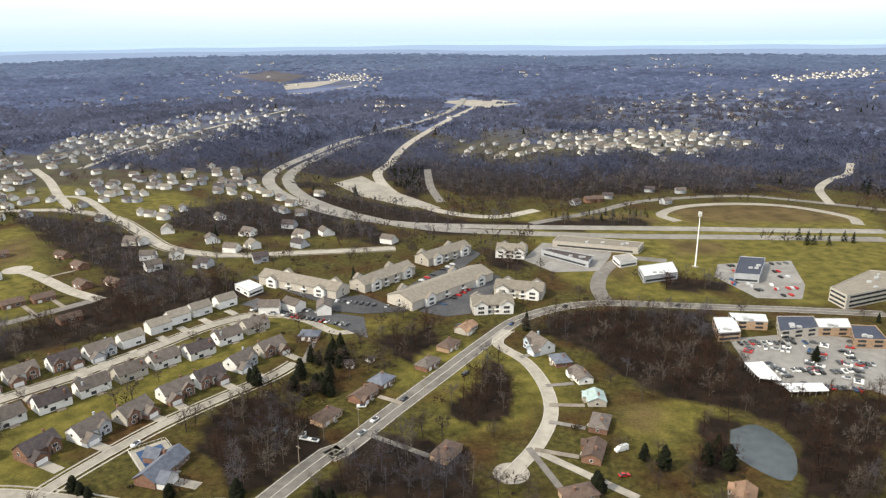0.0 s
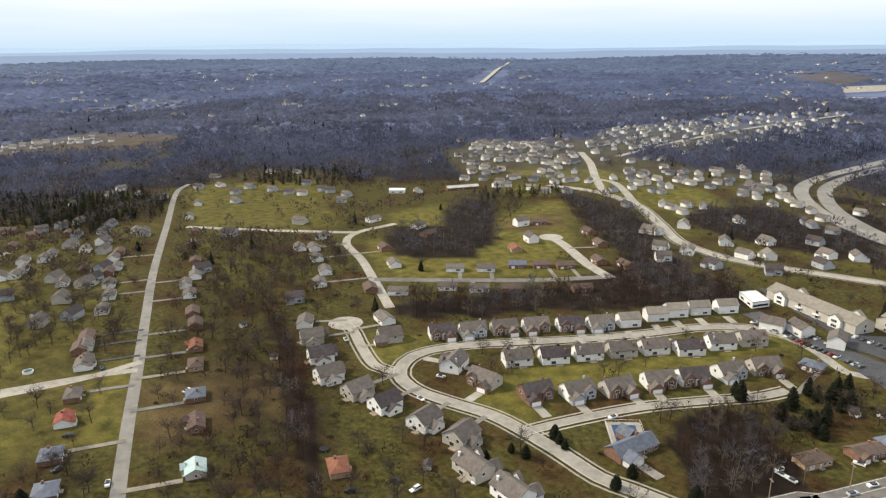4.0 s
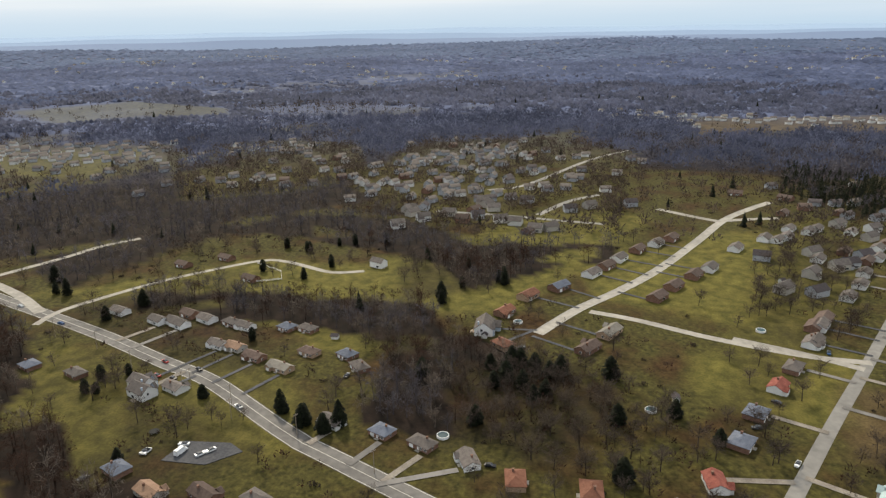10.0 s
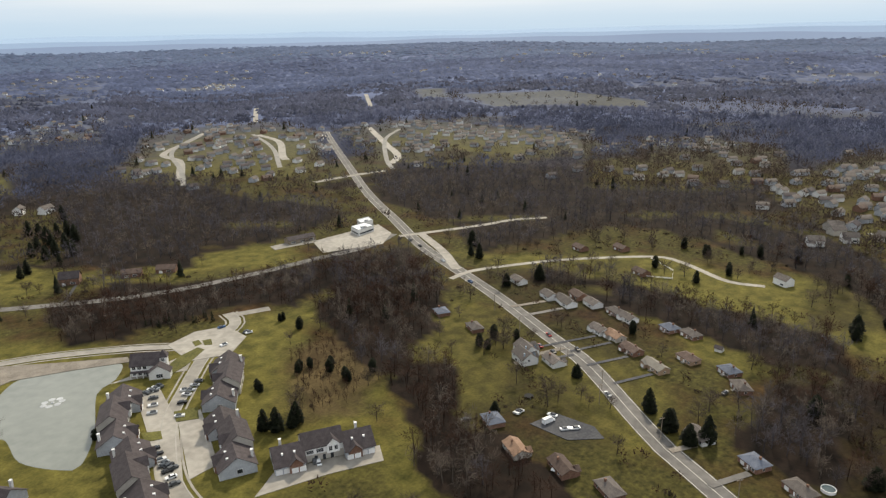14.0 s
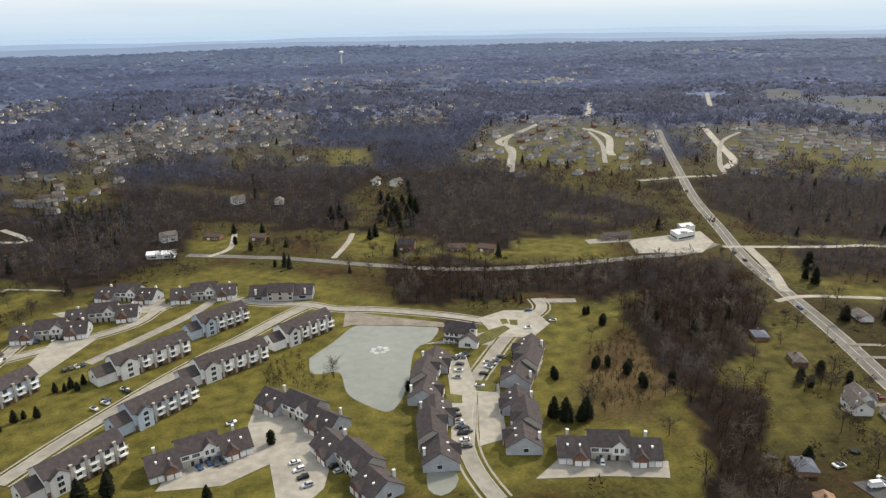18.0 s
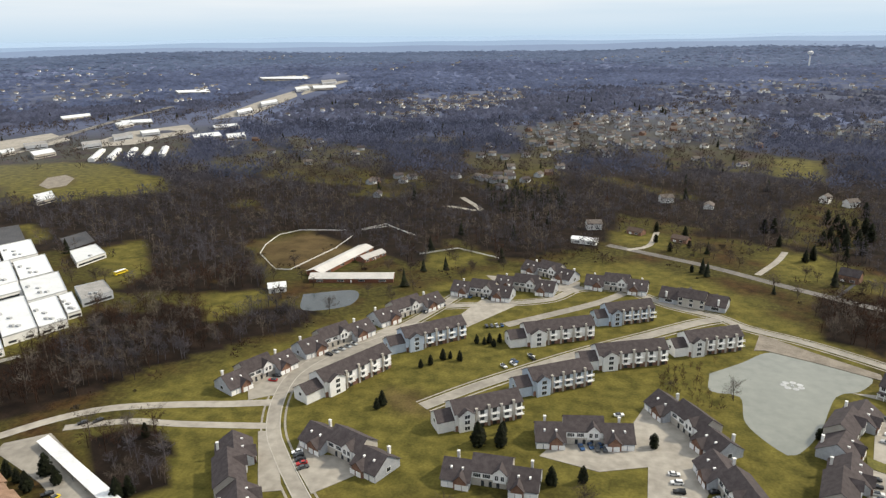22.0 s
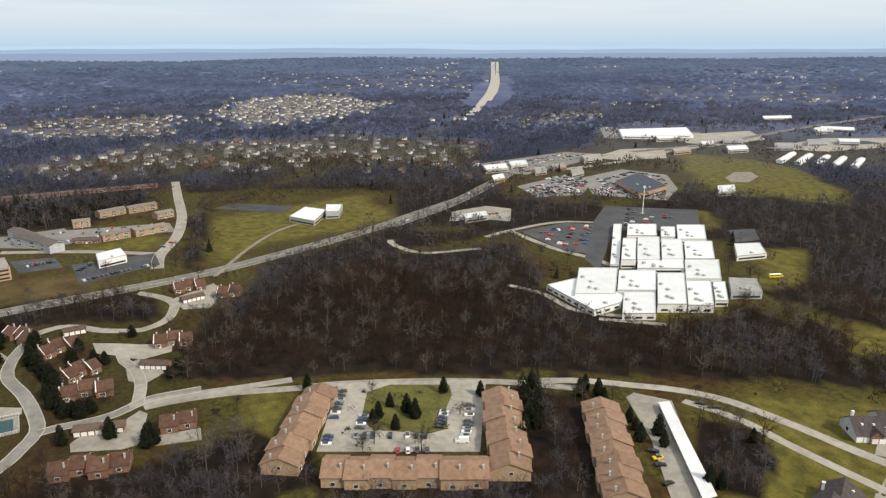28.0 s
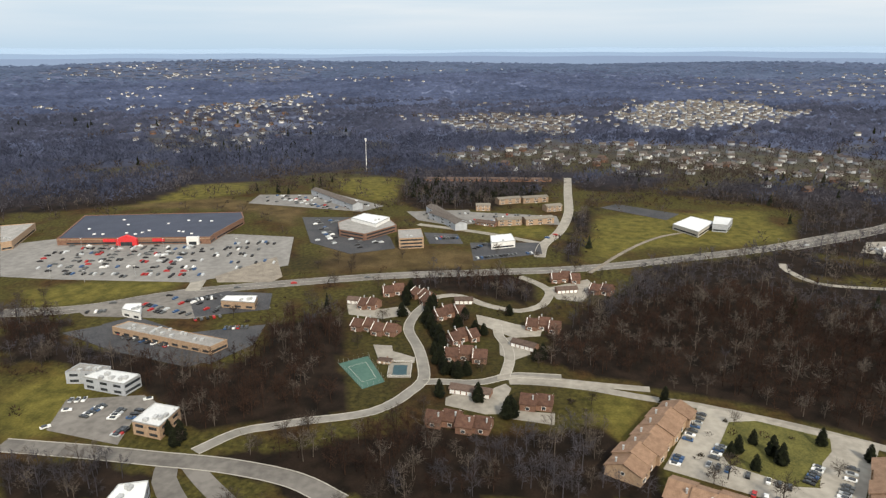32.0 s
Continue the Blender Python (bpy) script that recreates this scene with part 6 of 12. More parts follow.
# ---- woods ----
def bare_tree(rng, twigs, limbs, seg=5, thick=1.0):
    """Corners and triangles of a leafless tree one unit high: tapered trunk, limbs and many fine twigs."""
    v, f = [], []

    def stick(a, b, r0, r1, n):
        a, b = np.array(a), np.array(b)
        d = b - a
        d /= np.linalg.norm(d)
        s = np.cross(d, (0.3, 0.5, 0.81))
        s /= np.linalg.norm(s)
        u = np.cross(d, s)
        k = len(v)
        for i in range(n):
            w = 2 * np.pi * i / n
            v.append(a + (s * np.cos(w) + u * np.sin(w)) * r0)
        if r1 <= 0:
            v.append(b)
            f.extend([(k + i, k + (i + 1) % n, k + n) for i in range(n)])
            return
        for i in range(n):
            w = 2 * np.pi * i / n
            v.append(b + (s * np.cos(w) + u * np.sin(w)) * r1)
        for i in range(n):
            j = (i + 1) % n
            f.extend([(k + i, k + j, k + n + j), (k + i, k + n + j, k + n + i)])

    top = np.array([rng.uniform(-0.05, 0.05), rng.uniform(-0.05, 0.05), 0.55])
    mid = np.array([0.0, 0.0, 0.5])
    stick((0, 0, -0.02), top, 0.017, 0.008, seg)
    stick(top, top + (rng.uniform(-0.08, 0.08), rng.uniform(-0.08, 0.08), 0.3), 0.009, 0, 3)
    tips = [(top * 0.8, top + (0, 0, 0.26))]
    for i in range(limbs):
        z = rng.uniform(0.2, 0.55)
        a = 2.4 * i + rng.uniform(-0.5, 0.5)
        reach = rng.uniform(0.18, 0.36)
        base = top * (z / 0.55)
        tip = base + (np.cos(a) * reach, np.sin(a) * reach, rng.uniform(0.12, 0.34))
        stick(base, tip, 0.0055, 0, 3)
        tips.append((base, tip))
    for i in range(twigs):
        a, b = tips[rng.integers(len(tips))]
        p = a + (b - a) * rng.uniform(0.3, 1.0) + rng.normal(size=3) * 0.03
        d = p - mid
        d = d / (np.linalg.norm(d) + 1e-6) * 0.8 + rng.normal(size=3) * 0.6 + (0, 0, 0.25)
        d = d / np.linalg.norm(d) * rng.uniform(0.06, 0.17) * (0.7 + 0.3 * thick)
        s = np.cross(d, rng.normal(size=3))
        s = s / np.linalg.norm(s) * rng.uniform(0.0035, 0.007) * thick
        k = len(v)
        v.extend([p - s, p + s, p + d])
        f.append((k, k + 1, k + 2))
    return np.array(v, np.float32), np.array(f, np.int32)


def tuft(rng, n=14):
    """A far clump of bare crowns: an uneven mound of upright jagged blades."""
    v, f = [], []
    for i in range(n):
        a, q = rng.uniform(0, 2 * np.pi), rng.uniform(0, 1) ** 0.6
        x, y = np.cos(a) * q, np.sin(a) * q
        h = rng.uniform(0.6, 1.0) * (1.05 - 0.45 * q * q)
        w, t = rng.uniform(0.1, 0.26), rng.uniform(0, np.pi)
        k = len(v)
        v.extend([(x - np.cos(t) * w, y - np.sin(t) * w, h * rng.uniform(0.0, 0.4)), (x + np.cos(t) * w, y + np.sin(t) * w, h * rng.uniform(0.0, 0.4)), (x + rng.uniform(-0.1, 0.1), y + rng.uniform(-0.1, 0.1), h)])
        f.append((k, k + 1, k + 2))
    return np.array(v, np.float32), np.array(f, np.int32)


def fuzz(rng, n=24, wide=1.0):
    """A soft far crown: upright and outward twigs round a dome, no stem to be seen."""
    v, f = [], []
    for i in range(n):
        a, z = rng.uniform(0, 2 * np.pi), rng.uniform(0.1, 0.75)
        q = 0.42 * np.sqrt(1 - (z / 0.95) ** 2) * rng.uniform(0.3, 1.0)
        p = np.array([np.cos(a) * q, np.sin(a) * q, z])
        d = np.array([np.cos(a) * q * 0.7, np.sin(a) * q * 0.7, 0.3]) + rng.normal(size=3) * 0.1
        d *= rng.uniform(0.18, 0.34) / np.linalg.norm(d)
        s = np.cross(d, rng.normal(size=3))
        s *= rng.uniform(0.022, 0.042) * wide / np.linalg.norm(s)
        k = len(v)
        v.extend([p - s, p + s, p + d])
        f.append((k, k + 1, k + 2))
    return np.array(v, np.float32), np.array(f, np.int32)


def mound(rng, lobes=3, sides=6):
    """A far clump of bare crowns: a few uneven, ragged domes run together."""
    v, f = [], []
    for i in range(lobes):
        a, q = rng.uniform(0, 2 * np.pi), rng.uniform(0.1, 0.75)
        cx, cy, rad, h = np.cos(a) * q, np.sin(a) * q, rng.uniform(0.4, 0.65), rng.uniform(0.65, 1.0)
        k = len(v)
        v.append((cx + rng.uniform(-0.08, 0.08), cy + rng.uniform(-0.08, 0.08), h))
        for j in range(sides):
            w = 2 * np.pi * (j + rng.uniform(-0.3, 0.3)) / sides
            g = rad * rng.uniform(0.75, 1.25)
            v.append((cx + np.cos(w) * g, cy + np.sin(w) * g, h * rng.uniform(-0.25, 0.2)))
        f.extend([(k, k + 1 + j, k + 1 + (j + 1) % sides) for j in range(sides)])
    return np.array(v, np.float32), np.array(f, np.int32)


def evergreen(rng):
    """A far conifer: three ragged skirts, one above another."""
    v, f = [], []
    for z0, z1, rad in ((0.05, 0.55, 0.24), (0.3, 0.8, 0.18), (0.55, 1.0, 0.11)):
        k = len(v)
        v.append((0, 0, z1))
        for j in range(6):
            w, g = 2 * np.pi * (j + rng.uniform(-0.3, 0.3)) / 6, rad * rng.uniform(0.7, 1.3)
            v.append((np.cos(w) * g, np.sin(w) * g, z0 + rng.uniform(-0.05, 0.08)))
        f.extend([(k, k + 1 + j, k + 1 + (j + 1) % 6) for j in range(6)])
    return np.array(v, np.float32), np.array(f, np.int32)


def planted(kinds, x, y, size, tall, rng):
    """Sets one of the kinds at each place, turned and sized by chance, as one pair of arrays."""
    vs, fs, k = [], [], 0
    pick = rng.integers(len(kinds), size=len(x))
    z = lift_all(x, y)
    for m, (v, f) in enumerate(kinds):
        i = np.nonzero(pick == m)[0]
        if not len(i):
            continue
        a = rng.uniform(0, 2 * np.pi, len(i))
        c, s = np.cos(a)[:, None], np.sin(a)[:, None]
        w, h = size[i][:, None], tall[i][:, None]
        vx = (v[None, :, 0] * c - v[None, :, 1] * s) * w + x[i][:, None]
        vy = (v[None, :, 0] * s + v[None, :, 1] * c) * w + y[i][:, None]
        vz = v[None, :, 2] * h + z[i][:, None]
        vs.append(np.stack([vx, vy, vz], -1).reshape(-1, 3))
        fs.append((f[None] + (k + np.arange(len(i)) * len(v))[:, None, None]).reshape(-1, 3))
        k += len(i) * len(v)
    return np.concatenate(vs), np.concatenate(fs)


def scatter(r0, r1, gap, rng):
    """Jittered places in a ring."""
    g = np.arange(-r1, r1, gap)
    x, y = np.meshgrid(g, g)
    x, y = x.ravel() + rng.uniform(-0.5, 0.5, x.size) * gap, y.ravel() + rng.uniform(-0.5, 0.5, y.size) * gap
    r = np.hypot(x, y)
    k = (r >= r0) & (r < r1)
    return x[k], y[k]


def near_paving(x, y):
    """Places that lie on a road, a yard or a building plot."""
    hit = np.zeros(x.shape, bool)
    cell = set()
    for px, py, rad in KEEP_CLEAR:
        for i in range(int((px - rad) // 4), int((px + rad) // 4) + 1):
            for j in range(int((py - rad) // 4), int((py + rad) // 4) + 1):
                cell.add((i, j))
    ci, cj = np.floor(x / 4).astype(int), np.floor(y / 4).astype(int)
    for n in range(len(x)):
        hit[n] = (ci[n], cj[n]) in cell
    return hit


def lone_tree(m, mesh, n):
    e = thing("bare_tree", m, ("bare spreading tree with grey-brown twigs", "tall bare tree with fine brown twigs")[n % 2], "tree", "bare garden trees")
    v, f = mesh
    link_tris("trunk", v, f[:12], BARK, e)
    link_tris("crown", v, f[12:], BARK, e)
    return e


LEAFY, BARE_FIELD, THICKETS = [], [], []
THICKETS.append([(-196, -301.2), (-226.8, -307.6), (-210.2, -260.5), (-189, -235), (-160.6, -241.9)])
THICKETS.append([(-66, -330), (-76, -352), (-52, -366), (-30, -345), (-22, -318), (-40, -300)])
LEAFY.append([(-243.7, 98), (-424.4, 191), (-635.2, 319.6), (-468.7, 404), (-361.9, 299.2), (-374, 260.2), (-198.2, 136.2)])
LEAFY.append([(-717.2, 198.2), (-612.1, 285.2), (-394.6, 169.1), (-422, 105.1)])
LEAFY.append([(-354.1, -115.4), (-352.3, 3.5), (-301.9, 51.6), (-224.4, 40), (-255.4, -73.4)])
LEAFY.append([(-331.3, -111.1), (-430, -14), (-271.9, 0.1), (-249.4, -58.1)])
LEAFY.append([(-701.8, -166.1), (-872, 66.6), (-571.3, 44.4), (-544.1, -122.5)])
LEAFY.append([(-247.4, 173.5), (-204.2, 197.4), (-152, 175.9), (-198.2, 136.2)])
LEAFY.append([(-989.9, -356), (-1142.4, -78), (-670.4, -35.8), (-579.5, -178.9)])
LEAFY.append([(-1129.2, -369.6), (-1107.6, 84), (-588.7, 45.7), (-596.8, -193.4)])
LEAFY.append([(-87, 320), (-28.8, 390.2), (-14, 351.2), (-46.4, 313.6), (-57.8, 282)])
LEAFY.append([(-273.8, -204.8), (-247.6, -118.2), (-224.9, -83.5), (-225.2, -174.5)])
LEAFY.append([(-1048.8, -636), (-1024.1, -294.7), (-656.6, -194.6), (-622.6, -390.4)])
LEAFY.append([(-497.9, 129), (-432.8, 184), (-249.7, 91.9), (-284.8, 61.8)])
LEAFY.append([(-105.7, 308.5), (-44.6, 383.2), (-26.6, 283.7), (-78.4, 239.3)])
LEAFY.append([(-16.2, -346.3), (-56.3, -366), (-70.6, -325.9), (-59.9, -303.6), (-26, -324.1)])
BARE_FIELD.append([(-756, 865.2), (-668.4, 1086), (-397.2, 1689.6), (-423.6, 1285.2), (-455, 958.8), (-318, 826.8), (-152.2, 746.3), (-134.9, 602.6), (-227.3, 656), (-417.2, 746.5), (-517.9, 711.8)])
LEAFY.append([(1136.4, 175.2), (1260, -52.8), (1230, -356.4), (1083.6, -555.6), (869.2, -428.3), (1005.1, -67.7)])
BARE_FIELD.append([(764.8, -64.7), (784.2, -238.7), (633.7, -238.3), (553.3, -55.4)])
BARE_FIELD.append([(237, 727), (436.3, 720), (386.5, 632.4), (209.6, 637.8)])
BARE_FIELD.append([(834, -754.8), (558.4, -747.8), (567.4, -649.9), (689.2, -627.6)])
BARE_FIELD.append([(-512.3, 480.7), (-512.4, 586.1), (-424.4, 493.4), (-451.2, 444.1)])
BARE_FIELD.append([(-626.9, 492.7), (-517.9, 711.8), (-486.8, 647), (-544.7, 487)])
BARE_FIELD.append([(704, 597.4), (747.6, 242.9), (455.6, 151.6), (401.4, 354.5)])
BARE_FIELD.append([(692.4, 237.8), (749.6, -8.3), (543.5, -7.7), (520.8, 172)])
BARE_FIELD.append([(66, 687.1), (437.5, 675), (289.4, 430.4), (98.9, 434.5)])
BARE_FIELD.append([(-279.6, -528.6), (-342, -488.9), (-292.8, -410.2), (-245, -461.6)])
BARE_FIELD.append([(-72, -459.7), (-162.8, -392.3), (-155.9, -374.9), (-66.6, -427.4)])
BARE_FIELD.append([(-297.8, 262.1), (-260.9, 282.2), (-244.7, 246.5), (-263.3, 230.6)])


def build_woods():
    rng = np.random.default_rng(5)
    fine = [bare_tree(rng, 180, 8, 4, 1.1) for _ in range(7)]
    bushy = [bare_tree(rng, 470, 20, 4, 0.85) for _ in range(6)]
    brushy = [bare_tree(rng, 66, 3, 3, 1.9) for _ in range(8)]
    far = [mound(rng, 2, 5) for _ in range(10)]
    furry = [fuzz(rng, 24, 1.25) for _ in range(10)]
    grove_x, grove_y = scatter(132, 1080, 9.8, rng)
    out_x, out_y = scatter(1080, 1800, 17.0, rng)
    grove_x, grove_y = np.concatenate([grove_x, out_x]), np.concatenate([grove_y, out_y])
    k = ~covered(grove_x, grove_y) & ~near_paving(grove_x, grove_y)
    grove_x, grove_y = grove_x[k], grove_y[k]
    r = np.hypot(grove_x, grove_y)
    chance = 0.2 + 0.24 * wobble(grove_x, grove_y, 41.0) + 0.14 * (r > 576) + 0.25 * (r > 1080)
    for poly in LUSH + SOIL:
        chance[inside(poly, grove_x, grove_y)] *= 0.2
    for poly in LEAFY:
        chance[inside(poly, grove_x, grove_y)] += 0.38
    for plot in SUBURBS:
        chance[inside(plot[0], grove_x, grove_y)] *= 0.5 if 1 in plot[4] else 1.1
    for poly, rank in ROUGH_SHADED:
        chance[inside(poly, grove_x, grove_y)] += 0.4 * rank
    for poly in BARE_FIELD:
        chance[inside(poly, grove_x, grove_y)] *= 0.1
    k = rng.uniform(size=len(grove_x)) < chance
    grove_x, grove_y, r = grove_x[k], grove_y[k], r[k]
    order = np.argsort(r)
    alone = np.zeros(len(r), bool)
    alone[order[:70]] = True
    kinds = []
    for n in range(5):
        v, f = bare_tree(rng, 900, 26, 6, 0.75)
        kinds.append((v, f))
    for x, y in zip(grove_x[alone], grove_y[alone]):
        n, tall = int(rng.integers(5)), rng.uniform(8, 14)
        m = at(float(x), float(y), rng.uniform(0, 360), s=float(tall))
        placed(("bare_tree", n), lambda mm: lone_tree(mm, kinds[n], n), m)
    for sel, kk, name in ((~alone & (r < 576), bushy, "grove_trees"), (r >= 576, furry, "far_grove_trees")):
        size = rng.uniform(8, 15, sel.sum())
        v, f = planted(kk, grove_x[sel], grove_y[sel], size * 1.15, size, rng)
        tagged(link_tris(name, v, f, BARK), "scattered bare trees among houses and lawns", "trees", kind="stuff")
    x, y = scatter(396, 1800, 18.0, rng)
    spread = 0.012 + 0.34 * np.clip(wobble(x, y, 102.0) - 0.42, 0, 1) + 0.03 * ~covered(x, y)
    for poly in LUSH + BARE_FIELD + SOIL:
        spread[inside(poly, x, y)] = 0
    spread *= np.where(np.hypot(x, y) > 1080, 0.5, 1.0)
    k = (rng.uniform(size=len(x)) < spread) & ~near_paving(x, y)
    x, y = x[k], y[k]
    tall = rng.uniform(7, 15, len(x))
    v, f = planted([evergreen(rng) for _ in range(5)], x, y, tall, tall, rng)
    tagged(link_tris("evergreens", v, f, NEEDLE), "dark evergreen trees scattered through bare woods", "trees", kind="stuff")
    x, y = scatter(132, 912, 5.6, rng)
    k = (~covered(x, y)) & ~near_paving(x, y)
    x, y = x[k], y[k]
    chance = 0.05 + 0.3 * np.clip(wobble(x, y, 24.0) - 0.2, 0, 1)
    for poly in LEAFY:
        chance[inside(poly, x, y)] += 0.16 + 0.4 * np.clip(wobble(x, y, 17.0)[inside(poly, x, y)], 0, 1)
    for poly, rank in ROUGH_SHADED:
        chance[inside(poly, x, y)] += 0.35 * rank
    for poly in LUSH + BARE_FIELD + SOIL:
        chance[inside(poly, x, y)] *= 0.1
    k = rng.uniform(size=len(x)) < chance
    x, y = x[k], y[k]
    tall = rng.uniform(2.5, 6.0, len(x))
    v, f = planted(furry, x, y, tall * 1.6, tall, rng)
    tagged(link_tris("brushwood", v, f, BARK_RED), "dark brown leafless brush and hedges", "brush", kind="stuff")
    x, y = scatter(132, 600, 4.6, rng)
    k = np.zeros(len(x), bool)
    for poly in THICKETS:
        k |= inside(poly, x, y)
    k &= ~near_paving(x, y)
    tall = rng.uniform(4, 8.5, k.sum())
    v, f = planted(fine, x[k], y[k], tall * 0.7, tall, rng)
    tagged(link_tris("thicket", v, f, BARK_RED), "thicket of slender bare russet saplings", "saplings", kind="stuff")
    x, y = scatter(132, 840, 10.0, rng)
    k = (~covered(x, y)) & ~near_paving(x, y) & (rng.uniform(size=len(x)) < 0.13 + 0.12 * wobble(x, y, 30.0))
    for poly in LUSH + BARE_FIELD:
        k &= ~inside(poly, x, y)
    bush = [tuft(rng, 26) for _ in range(5)]
    v, f = planted(bush, x[k], y[k], rng.uniform(0.9, 2.6, k.sum()), rng.uniform(0.9, 2.6, k.sum()), rng)
    tagged(link_tris("shrubs", v, f, SHRUB), "low brown garden shrubs and brush", "shrubs", kind="stuff")
    # each ring outward takes a twig colour with more haze painted in
    for name, r0, r1, gap, kinds, lo, hi, wide, label, bark in (
            ("near_wood", 72, 516, 7.3, fine, 11, 19, 1.0, "dense bare winter trees with brown fine twigs", BARK_RED),
            ("middle_wood", 516, 860, 10.8, brushy, 12, 19, 1.25, "bare brown winter woodland", BARK_RED),
            ("outer_wood", 820, 1480, 12.4, furry, 13, 19, 1.3, "outer bare winter woodland, first haze mixed into its colour", BARK_MID_HAZE),
            ("far_wood", 1330, 2250, 15.5, far, 6, 10, 0.0, "far bare winter woods, haze mixed into their colour", BARK_MID_HAZE),
            ("farther_wood", 1950, 3300, 27.0, far, 6, 9, 0.0, "farther bare winter woods, more haze mixed into their colour", BARK_FAR_HAZE),
            ("distant_wood", 2900, 4370, 40.0, far, 7, 11, 0.0, "distant bare winter woods, blue haze mixed into their colour", BARK_DISTANT_HAZE)):
        x, y = scatter(r0, r1, gap, rng)
        k = covered(x, y) & ~near_paving(x, y)
        r = np.hypot(x, y)
        if r0 > 800:
            blend = np.clip((r - r0) / (0.16 * r0), 0.15, 1)
            if r1 < 4300:
                blend = np.minimum(blend, (r1 - r) / (0.12 * r1))
            k &= rng.uniform(size=len(r)) < blend
        x, y = x[k], y[k]
        tall = rng.uniform(lo, hi, len(x)) * (0.9 + 0.2 * wobble(x, y, 30.0))
        size = tall * wide if wide else gap * rng.uniform(0.7, 1.1, len(x))
        pale = rng.uniform(size=len(x)) < (0.24 if r1 < 600 else 0.2 if r1 < 1000 else 0.0)
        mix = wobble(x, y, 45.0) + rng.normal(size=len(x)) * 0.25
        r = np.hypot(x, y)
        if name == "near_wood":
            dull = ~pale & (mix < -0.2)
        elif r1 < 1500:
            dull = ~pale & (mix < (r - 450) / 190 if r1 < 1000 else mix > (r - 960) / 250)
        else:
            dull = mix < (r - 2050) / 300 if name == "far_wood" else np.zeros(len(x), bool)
        for sel, b in ((~pale & ~dull, bark), (dull, BARK_FAR_HAZE if name == "far_wood" else BARK_DUSK_HAZE), (pale, BARK_PALE)):
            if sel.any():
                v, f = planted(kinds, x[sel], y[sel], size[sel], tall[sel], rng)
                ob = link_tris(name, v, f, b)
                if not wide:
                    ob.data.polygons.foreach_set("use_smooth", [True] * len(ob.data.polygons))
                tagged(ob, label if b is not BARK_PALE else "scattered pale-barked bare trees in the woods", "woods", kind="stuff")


KEEP_CLEAR = []
for ob in list(scene.objects):
    if ob.name.startswith("road") or ob.name.startswith("driveway") or ob.name.startswith("pavement"):
        me = ob.data
        for p in me.polygons:
            c = p.center
            if math.hypot(c.x, c.y) < 3100:
                if len(p.vertices) > 4:
                    xs, ys = [me.vertices[i].co.x for i in p.vertices], [me.vertices[i].co.y for i in p.vertices]
                    gx, gy = np.meshgrid(np.arange(min(xs), max(xs), 4.0), np.arange(min(ys), max(ys), 4.0))
                    sel = inside(list(zip(xs, ys)), gx.ravel(), gy.ravel())
                    KEEP_CLEAR += [(a, b, 3.0) for a, b in zip(gx.ravel()[sel], gy.ravel()[sel])]
                else:
                    KEEP_CLEAR.append((c.x, c.y, 40.0 if math.hypot(c.x, c.y) > 1800 else 7.0 if p.area < 560 else 10.5))


# ---- building materials ----
WHITE_SIDING = mat("white_siding", (0.64, 0.64, 0.64), (0.75, 0.75, 0.74), 0.3, 0.7)
CREAM_SIDING = mat("cream_siding", (0.36, 0.335, 0.3), (0.45, 0.425, 0.385), 0.3, 0.75)
GREY_SIDING = mat("grey_siding", (0.3, 0.32, 0.35), (0.41, 0.43, 0.47), 0.3, 0.75)
BLUE_SIDING = mat("pale_blue_siding", (0.36, 0.43, 0.53), (0.47, 0.54, 0.63), 0.3, 0.75)
BRICK = mat("red_brown_brick", (0.13, 0.07, 0.05), (0.24, 0.14, 0.1), 0.8, 0.9, 8, bump=0.01)
TAN_BRICK = mat("tan_brick", (0.27, 0.18, 0.12), (0.4, 0.29, 0.2), 0.8, 0.9, 8, bump=0.01)
ROOF_GREY = mat("grey_shingles", (0.085, 0.072, 0.066), (0.145, 0.126, 0.114), 0.5, 0.92, 8, bump=0.02, spread=0.2)
ROOF_DARK = mat("charcoal_shingles", (0.042, 0.034, 0.036), (0.076, 0.064, 0.066), 0.5, 0.92, 8, bump=0.02, spread=0.12)
ROOF_BROWN = mat("brown_shingles", (0.17, 0.105, 0.07), (0.27, 0.175, 0.12), 0.4, 0.92, 8, bump=0.02, spread=0.12)
ROOF_DEEP = mat("dark_brown_shingles", (0.07, 0.048, 0.04), (0.12, 0.085, 0.07), 0.5, 0.92, 8, bump=0.02, spread=0.2)
ROOF_RUSSET = mat("russet_shingles", (0.065, 0.033, 0.024), (0.12, 0.066, 0.048), 0.5, 0.92, 8, bump=0.02, spread=0.2)
ROOF_RED = mat("red_shingles", (0.15, 0.04, 0.03), (0.26, 0.085, 0.06), 0.5, 0.9, 8, bump=0.02)
ROOF_RUST = mat("rust_shingles", (0.13, 0.05, 0.03), (0.21, 0.095, 0.06), 0.5, 0.9, 8, bump=0.02)
ROOF_BLUE = mat("slate_blue_shingles", (0.08, 0.092, 0.122), (0.14, 0.155, 0.195), 0.5, 0.9, 8, bump=0.02)
ROOF_TEAL = mat("pale_teal_roof", (0.27, 0.36, 0.36), (0.37, 0.46, 0.46), 0.5, 0.8)
ROOF_TAN = mat("tan_shingles", (0.15, 0.135, 0.115), (0.22, 0.2, 0.17), 0.4, 0.92, 8, bump=0.02)
ROOF_WHITE = mat("white_membrane_roof", (0.58, 0.6, 0.62), (0.7, 0.715, 0.73), 0.12, 0.6, 8)
